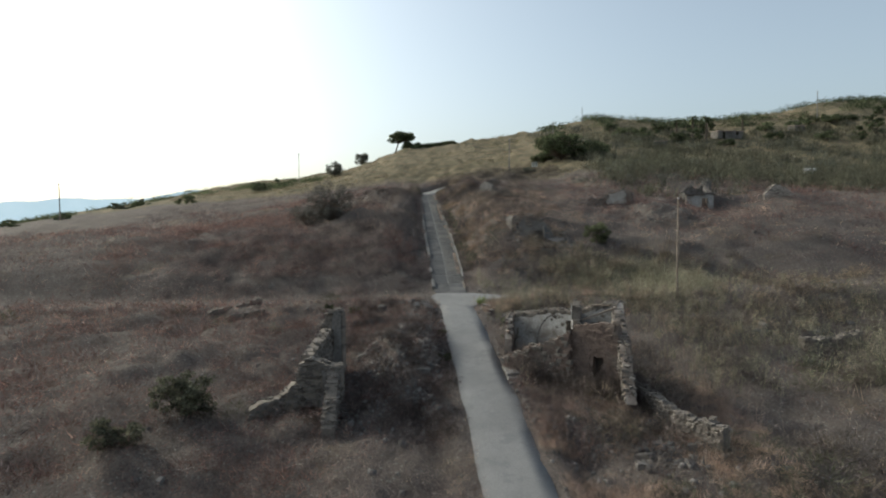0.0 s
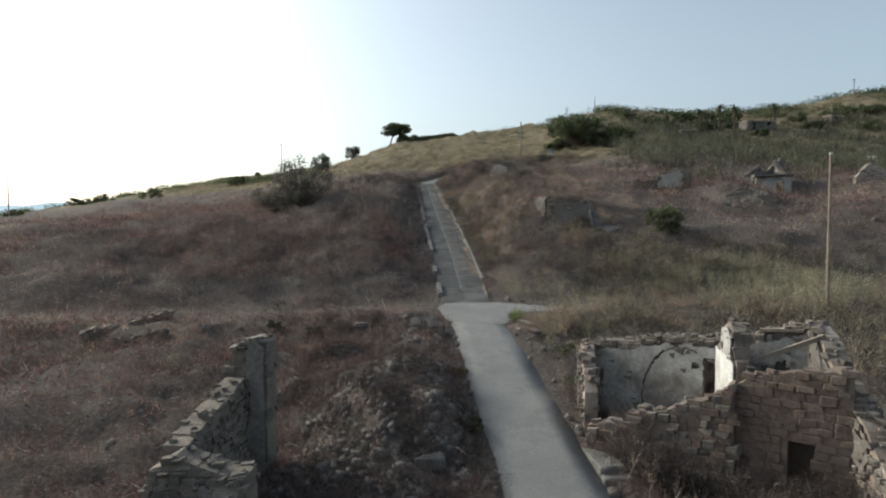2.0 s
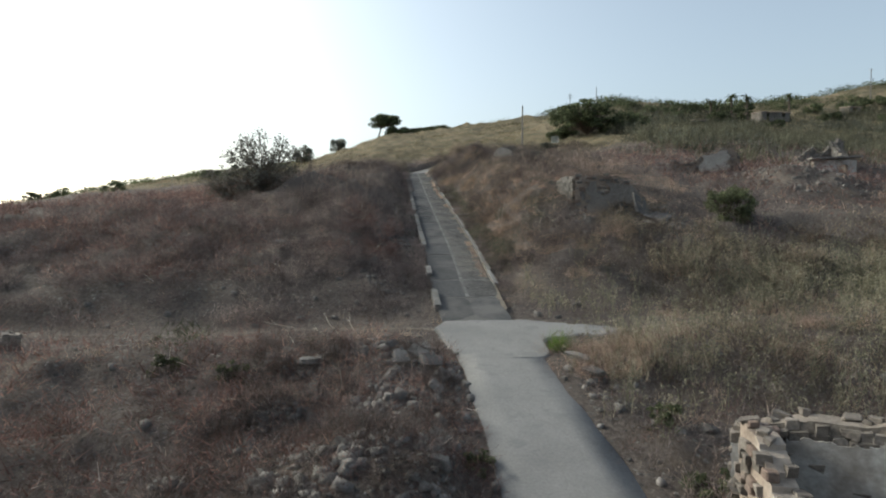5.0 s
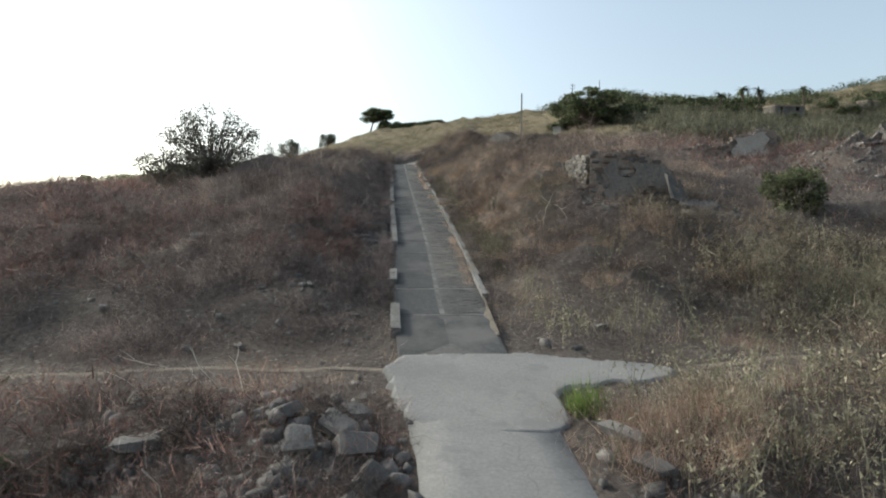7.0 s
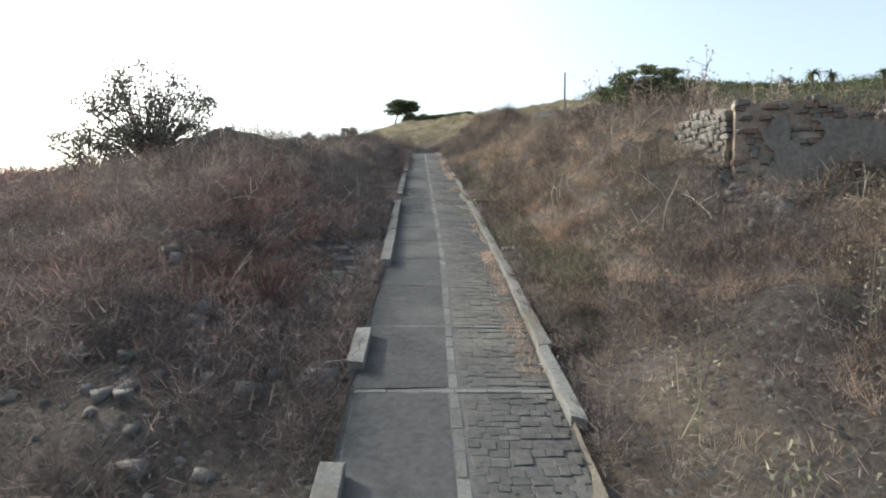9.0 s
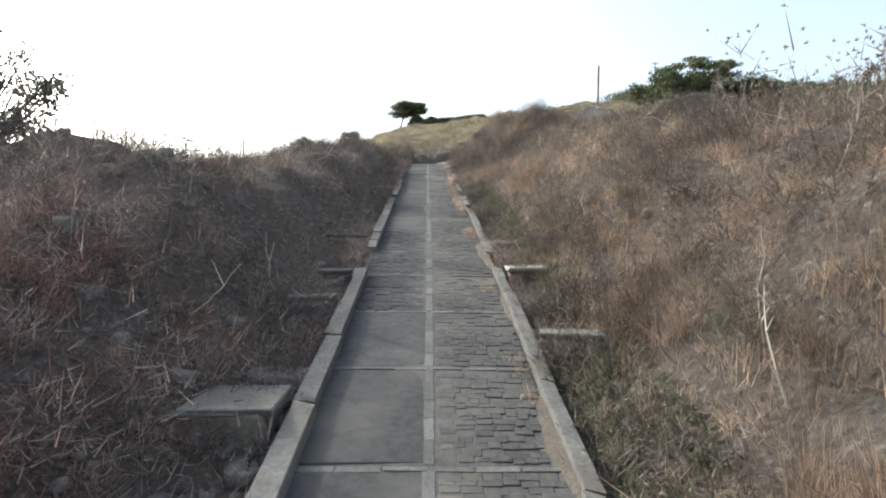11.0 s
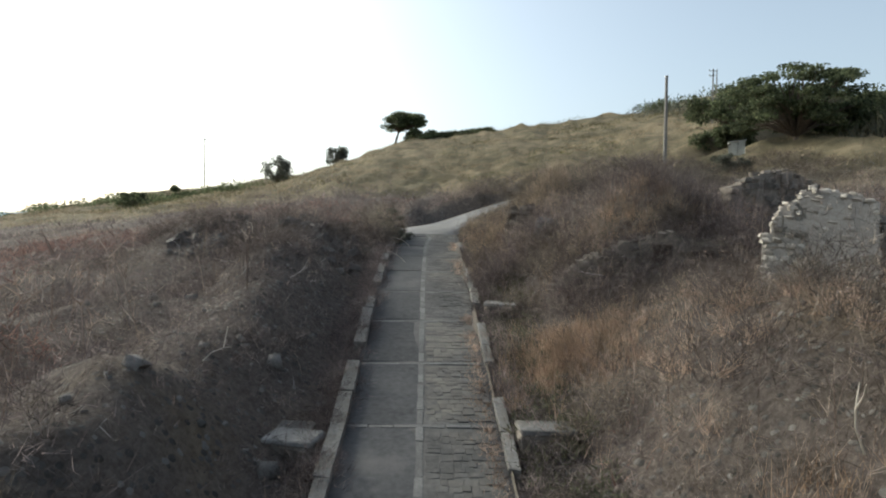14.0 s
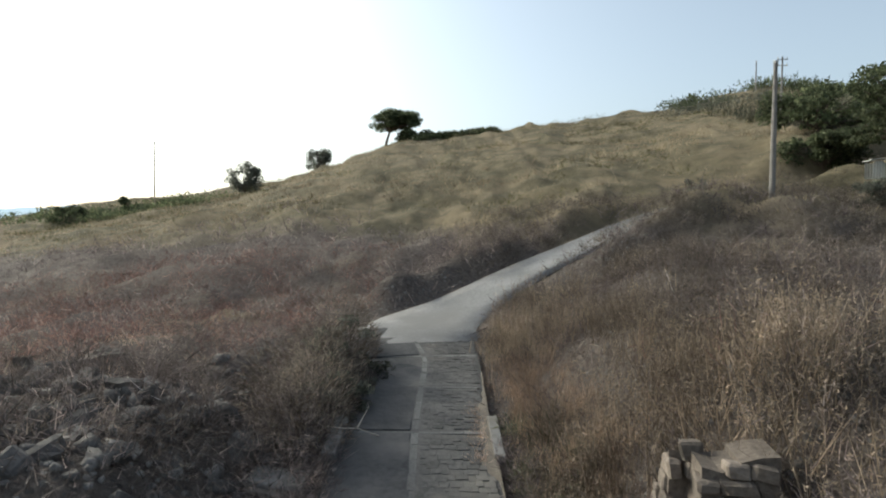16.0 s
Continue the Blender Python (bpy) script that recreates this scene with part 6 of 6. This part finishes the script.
stuff("olive_bushes", np.concatenate([twigs(q1, 170, 0.75, 1.0, 0.34, 0.03, rng), twigs(q4, 120, 0.6, 0.8, 0.3, 0.03, rng)]), "herb", "rounded dull green bushes scattered in the dry weeds", "bushes")
stuff("brown_bushes", twigs(q2, 150, 0.8, 1.0, 0.36, 0.026, rng), "thorn", "brown withered bushes on the low slopes", "bushes")
veil = np.stack([rng.uniform(1.0, 5.8, 90), rng.uniform(88.3, 89.9, 90)], 1)
veil = np.concatenate([veil, np.stack([rng.uniform(1.5, 6.0, 70), rng.uniform(90.2, 92.2, 70)], 1)])
veil = np.concatenate([veil, height(veil[:, 0], veil[:, 1])[:, None]], 1)
front = np.array([(x, y) for x, y in zip(rng.uniform(4.6, 10.5, 240), rng.uniform(0, 1, 240))])
front[:, 1] = 34.4 - 0.716 * (front[:, 0] - 4.0) - 0.3 - 1.6 * front[:, 1]
front = np.concatenate([front, height(front[:, 0], front[:, 1])[:, None]], 1)
q5 = scatter(420, -6.4, 0.6, 26, 45, rng, lambda x, y: 0.2 + 0.8 * patch(x, y, 1.8, 165), 0.5)
q6 = scatter(900, 1.6, 14, 52, 100, rng, lambda x, y: np.clip((patch(x, y, 2.4, 166) - 0.5) * 2.5, 0, 1), 0.9)
q7 = scatter(700, -14, -2.5, 52, 100, rng, lambda x, y: np.clip((patch(x, y, 2.4, 167) - 0.45) * 2.5, 0, 1) * (1 - 0.6 * bare(x, y)), 0.9)
stuff("dark_brush", np.concatenate([twigs(front, 240, 0.42, 1.25, 0.32, 0.013, rng), twigs(q5, 260, 0.34, 0.5, 0.24, 0.009, rng), twigs(q6, 300, 0.5, 0.75, 0.26, 0.009, rng), twigs(q7, 280, 0.5, 0.6, 0.26, 0.009, rng)]), "brush", "dense dark brush between the dry grasses", "brush")
q10 = scatter(2600, -26, -2, 49.4, 68, rng, lambda x, y: (0.25 + 0.6 * patch(x, y, 3.0, 170)) * (1 - 0.85 * bare(x, y)), 0.6)
stuff("grey_brush", np.concatenate([twigs(q10, 90, 0.45, 0.5, 0.26, 0.0135, rng), twigs(veil, 110, 0.36, 0.7, 0.26, 0.009, rng)]), "scrub", "low grey-brown brush over the stony slope", "brush")
rg = np.random.default_rng(77)
q12 = scatter(130, -11, -4.6, 93.5, 100.5, rg, lambda x, y: 0.3 + 0.7 * patch(x, y, 1.6, 181), 0.5)
q13 = scatter(300, -6.5, -2.9, 55.5, 66, rg, lambda x, y: 0.3 + 0.6 * patch(x, y, 1.4, 182), 0.5)
stuff("dark_scrub", twigs(q12, 150, 0.5, 0.6, 0.26, 0.014, rg), "brush", "dark withered scrub growing through the rubble", "scrub")
stuff("grey_scrub", twigs(q13, 150, 0.34, 0.36, 0.2, 0.01, rg), "rusty", "withered brown scrub over the stony bank", "scrub")
q14 = scatter(34, 2.55, 3.3, 57.4, 60.8, rg, None, 0.7)
q15 = scatter(50, 3.0, 6.5, 58.0, 66.0, rg, lambda x, y: patch(x, y, 1.8, 183), 0.7)
stuff("grey_green_herbs", np.concatenate([twigs(q14, 260, 0.3, 0.36, 0.14, 0.012, rg), twigs(q15, 230, 0.42, 0.7, 0.2, 0.009, rg)]), "herb", "dull grey-green herbs and bushes behind the kerb", "herbs")
q11 = scatter(2600, 4.5, 15, 16, 33, rng, lambda x, y: np.clip((patch(x, y, 2.4, 171) - 0.25) * 1.6, 0, 1), 0.5)
q8 = scatter(3400, 2.2, 14, 52, 88, rng, lambda x, y: np.clip((patch(x, y, 2.0, 168) - 0.5) * 2.5, 0, 1), 0.7)
q9 = scatter(900, 3.2, 12, 43, 50, rng, lambda x, y: np.clip((patch(x, y, 2.0, 169) - 0.3) * 2.0, 0, 1), 0.7)
stuff("straw_fans", np.concatenate([tufts(q8, 60, 0.52, 0.1, 0.007, rng, 0.7), tufts(q9, 48, 0.7, 0.14, 0.009, rng, 0.6), tufts(q11, 40, 0.5, 0.16, 0.012, rng, 0.7)]), "straw", "leaning fans of bright straw on the bank", "grass")
stuff("yellow_bushes", twigs(q3, 150, 0.7, 0.8, 0.36, 0.028, rng), "dullweed", "yellowed bushes of weeds beside the ruin", "bushes")
# a stand of tall orange straw beside the lane, and smaller ones along the kerb
spots = [(1.0, 87.0, 0.55, 0.6, 240), (1.5, 87.4, 0.4, 0.4, 120), (0.2, 97.0, 0.25, 2.5, 160), (-0.6, 101.5, 0.2, 2.2, 160), (2.9, 66.5, 0.5, 0.7, 70), (3.0, 61.5, 0.5, 0.5, 60), (3.4, 70.5, 0.6, 0.8, 60), (4.4, 63.6, 0.6, 0.5, 50), (5.5, 72.5, 0.9, 0.6, 60), (2.4, 80.0, 0.5, 0.8, 90), (3.6, 90.8, 1.2, 0.4, 120)]
p = np.concatenate([np.stack([rng.normal(cx, rx, n), rng.normal(cy, ry, n)], 1) for cx, cy, rx, ry, n in spots])
p = p[road_gap(p[:, 0], p[:, 1]) > 0.2]
p = np.concatenate([p, height(p[:, 0], p[:, 1])[:, None]], 1)
stuff("tall_straw", tufts(p, 26, 0.55, 0.11, 0.009, rng, 0.32), "tallstraw", "tall orange-tan straw in dense stands", "grass")
# ---- rubble ----
rr = np.random.default_rng(5)
SHAPES = [rock_arrays(300 + i) for i in range(6)]


def chip_arrays(seed):
    g = np.random.default_rng(seed)
    c = np.array([(x, y, z) for z in (-.5, .5) for y in (-.5, .5) for x in (-.5, .5)]) + g.uniform(-0.24, 0.24, (8, 3))
    q = [(0, 2, 3, 1), (4, 5, 7, 6), (0, 1, 5, 4), (2, 6, 7, 3), (0, 4, 6, 2), (1, 3, 7, 5)]
    return c, np.array([t for a in q for t in ((a[0], a[1], a[2]), (a[0], a[2], a[3]))])


CHIPS = [chip_arrays(400 + i) for i in range(8)]


def stones(p, s0, s1, g, shapes=SHAPES):
    """Joined small stones, half sunk where they lie."""
    out_v, out_f, base = [], [], 0
    kind = g.integers(0, len(shapes), len(p))
    for k, (sv, sf) in enumerate(shapes):
        q = p[kind == k]
        n = len(q)
        if not n:
            continue
        s = (s0 + (s1 - s0) * g.random(n) ** 3)[:, None, None] * g.uniform(0.6, 1.3, (n, 1, 3))
        a = g.uniform(0, 2 * np.pi, n)
        t = g.normal(size=n) * 0.3
        v = sv[None] * s
        y2, z2 = v[..., 1] * np.cos(t)[:, None] - v[..., 2] * np.sin(t)[:, None], v[..., 1] * np.sin(t)[:, None] + v[..., 2] * np.cos(t)[:, None]
        x3, y3 = v[..., 0] * np.cos(a)[:, None] - y2 * np.sin(a)[:, None], v[..., 0] * np.sin(a)[:, None] + y2 * np.cos(a)[:, None]
        w = np.stack([x3, y3, z2 + 0.1 * s[:, :, 0]], 2) + q[:, None]
        out_v.append(w.reshape(-1, 3))
        out_f.append((sf[None] + (np.arange(n) * len(sv))[:, None, None] + base).reshape(-1, 3))
        base += n * len(sv)
    return np.concatenate(out_v), np.concatenate(out_f)


def heap(x, y):
    k = 0.6 * np.exp(-((x + 2.8) / 2.8) ** 4 - ((y - 36) / 8.5) ** 4) + 0.1 * np.exp(-((x + 7) / 5) ** 2 - ((y - 60) / 8) ** 2)
    k = k + 0.45 * np.exp(-((x + 6.5) / 3) ** 2 - ((y - 97) / 3) ** 2) + 1.0 * np.exp(-((x - 9.5) / 3) ** 2 - ((y - 27) / 5) ** 2) + 0.9 * np.exp(-((x - 25) / 4) ** 2 - ((y - 37) / 3) ** 2)
    k = k + 1.1 * np.exp(-((x - 6) / 2.6) ** 2 - ((y - 32) / 2.6) ** 2) + 0.9 * np.exp(-((x - 9.3) / 1.6) ** 2 - ((y - 30) / 2.5) ** 2) + 0.05 * np.exp(-((x + 4.6) / 2.6) ** 2 - ((y - 77) / 24) ** 4) + 0.35 * np.exp(-((x - 26) / 3) ** 2 - ((y - 68) / 3) ** 2)
    k = k + 0.9 * np.exp(-((x - 9.2) / 2.4) ** 2 - ((y - 58.6) / 2.0) ** 2) + 0.05 * np.exp(-((x + 9) / 4) ** 2 - ((y - 72) / 20) ** 2)
    k = k + 0.35 * np.exp(-((x - 3.6) / 0.7) ** 2 - ((y - 39) / 6) ** 2)
    k = k + 0.42 * bare(x, y) * (y < 80)
    return np.clip(k * (0.35 + patch(x, y, 2.0, 101)), 0.015, 1)


v, f = stones(scatter(60000, -16, 18, 18, 102, rr, heap, 0.1, True), 0.05, 0.26, rr, CHIPS)
v2, f2 = stones(scatter(3000, 18, 34, 30, 76, rr, heap), 0.12, 0.5, rr)
chips = [scatter(7000, -6.6, 0.4, 26.5, 45.5, rr, lambda x, y: np.clip(0.8 * np.exp(-((x + 2.8) / 3.0) ** 4 - ((y - 36) / 9) ** 4) * (0.3 + patch(x, y, 1.2, 103)), 0, 1), 0.1, True),
         scatter(700, -4.2, -1.5, 50, 69, rr, lambda x, y: 0.2 + 0.8 * patch(x, y, 1.5, 104), 0.15, True),
         scatter(350, -11, -4.2, 93, 100, rr, None, 0.3, True), scatter(2500, 4, 11, 25, 34, rr, None, 0.4, True), scatter(900, 7, 13, 57, 61, rr, None, 0.4, True), scatter(500, 22, 30, 64, 72, rr, None, 0.4, True)]
v3, f3 = stones(np.concatenate(chips), 0.06, 0.26, rr, CHIPS)
f = np.concatenate([f, f2 + len(v), f3 + len(v) + len(v2)])
v = np.concatenate([v, v2, v3])
tagged(new("rubble", mesh_of("rubble", v, f, M["stone"])), "grey limestone rubble strewn over the slopes", "rubble", kind="stuff")
p = scatter(9000, -14, 14, 20, 102, rr, lambda x, y: heap(x, y) ** 0.8)
p = p[rr.permutation(len(p))][:85]
r = random.Random(9)
for x, y, z in p:
    s = 0.2 + 0.34 * r.random() ** 3
    ob = new("rubble_stone", r.choice(ROCKS))
    ob.matrix_basis = pose(x, y, z + s * 0.12, r.uniform(-25, 25), r.uniform(-25, 25), r.uniform(0, 360)) @ Matrix.Diagonal((s * r.uniform(0.9, 1.5), s * r.uniform(0.8, 1.2), s * r.uniform(0.5, 0.9), 1))
    tagged(ob, "rough grey limestone block lying in the rubble", "stone", "rubble stones")
for k in range(100):
    x, y = (r.uniform(-11, -4.5), r.uniform(93.5, 100)) if k < 75 else (r.uniform(8.4, 12), r.uniform(23, 30))
    s = 0.28 + 0.4 * r.random() ** 2
    ob = new("rubble_stone", r.choice(SHADE_ROCKS))
    ob.matrix_basis = pose(x, y, height1(x, y) + s * 0.06, r.uniform(-35, 35), r.uniform(-35, 35), r.uniform(0, 360)) @ Matrix.Diagonal((s * r.uniform(0.8, 1.4), s * r.uniform(0.8, 1.2), s * r.uniform(0.5, 0.9), 1))
    tagged(ob, "large broken building block in a heap, darkened as if in shade", "stone", "rubble stones")
# broken dressed slabs near the crossing
for x, y, a, tx, ty, sx, sy in ((-1.0, 43.4, 20, 30, 8, 0.9, 0.5), (-0.75, 42.6, 70, 38, -6, 1.0, 0.45), (-1.4, 43.9, -30, 24, 20, 0.8, 0.5), (-1.9, 43.2, 10, 40, 0, 0.6, 0.5), (-4.5, 43.4, 35, 6, 4, 0.9, 0.4),
                                (-1.2, 44.6, 50, 22, 12, 0.7, 0.45), (-2.3, 44.1, -50, 15, -20, 0.6, 0.4), (-0.9, 41.7, 85, 34, 3, 0.8, 0.45), (3.35, 43.9, -40, 12, 10, 1.0, 0.35), (3.6, 43.1, -55, 10, 8, 0.8, 0.4)):
    ob = new("stone_slab", r.choice(ROCKS))
    ob.matrix_basis = pose(x, y, height1(x, y) + 0.16, tx, ty, a) @ Matrix.Diagonal((sx * 0.7, sy * 0.8, 0.16, 1))
    tagged(ob, "broken dressed slab of pale grey stone", "slab", "broken slabs")
# flat stones lying behind the kerb
for x, y, sx, sy, a in ((-2.35, 65.3, 0.9, 0.6, 5), (-2.2, 61.9, 0.5, 0.7, 12), (-2.05, 61.1, 0.45, 0.55, -8), (-2.5, 60.4, 0.6, 0.5, 20), (-2.1, 59.8, 0.4, 0.5, 40), (-2.8, 61.2, 0.4, 0.35, 15), (2.0, 61.6, 0.9, 0.5, -10), (-3.9, 84.6, 0.7, 0.5, 8), (-4.4, 98.6, 0.7, 1.1, 4)):
    ob = new("stone_slab", r.choice(ROCKS))
    ob.matrix_basis = pose(x, y, height1(x, y) + 0.05, 9 + r.uniform(-4, 4), r.uniform(-4, 4), a) @ Matrix.Diagonal((sx, sy, 0.14, 1))
    tagged(ob, "flat grey stone lying behind the kerb", "slab", "flat kerbside stones")
# dead branches on the slopes
for k in range(58):
    x, y = (r.uniform(3.2, 6.5), r.uniform(58, 66)) if k > 45 else (r.uniform(-9, -3.2), r.uniform(28, 100)) if k % 3 else (r.uniform(2.5, 10), r.uniform(52, 100))
    bm = bmesh.new()
    q, w = Vector((0, 0, 0.1)), Vector((r.uniform(-1, 1), r.uniform(-1, 1), r.uniform(0.15, 0.9) + (1.2 if k > 45 else 0))).normalized()
    pts = [q]
    for s in range(4):
        q = q + w * r.uniform(0.2, 0.4)
        w = (w + Vector((r.uniform(-.5, .5), r.uniform(-.5, .5), r.uniform(-.45, .2)))).normalized()
        pts.append(q)
    limb(bm, pts, 0.014, 0.005, 5)
    limb(bm, [pts[2], pts[2] + Vector((r.uniform(-.3, .3), r.uniform(-.3, .3), r.uniform(0.1, .4)))], 0.012, 0.005, 5)
    me = bpy.data.meshes.new("dead_branch")
    bm.to_mesh(me)
    bm.free()
    me.materials.append(M["deadwood"])
    ob = new("dead_branch", me)
    ob.matrix_basis = pose(x, y, height1(x, y))
    tagged(ob, "bleached bare dead branch among the weeds", "branch", "dead branches")
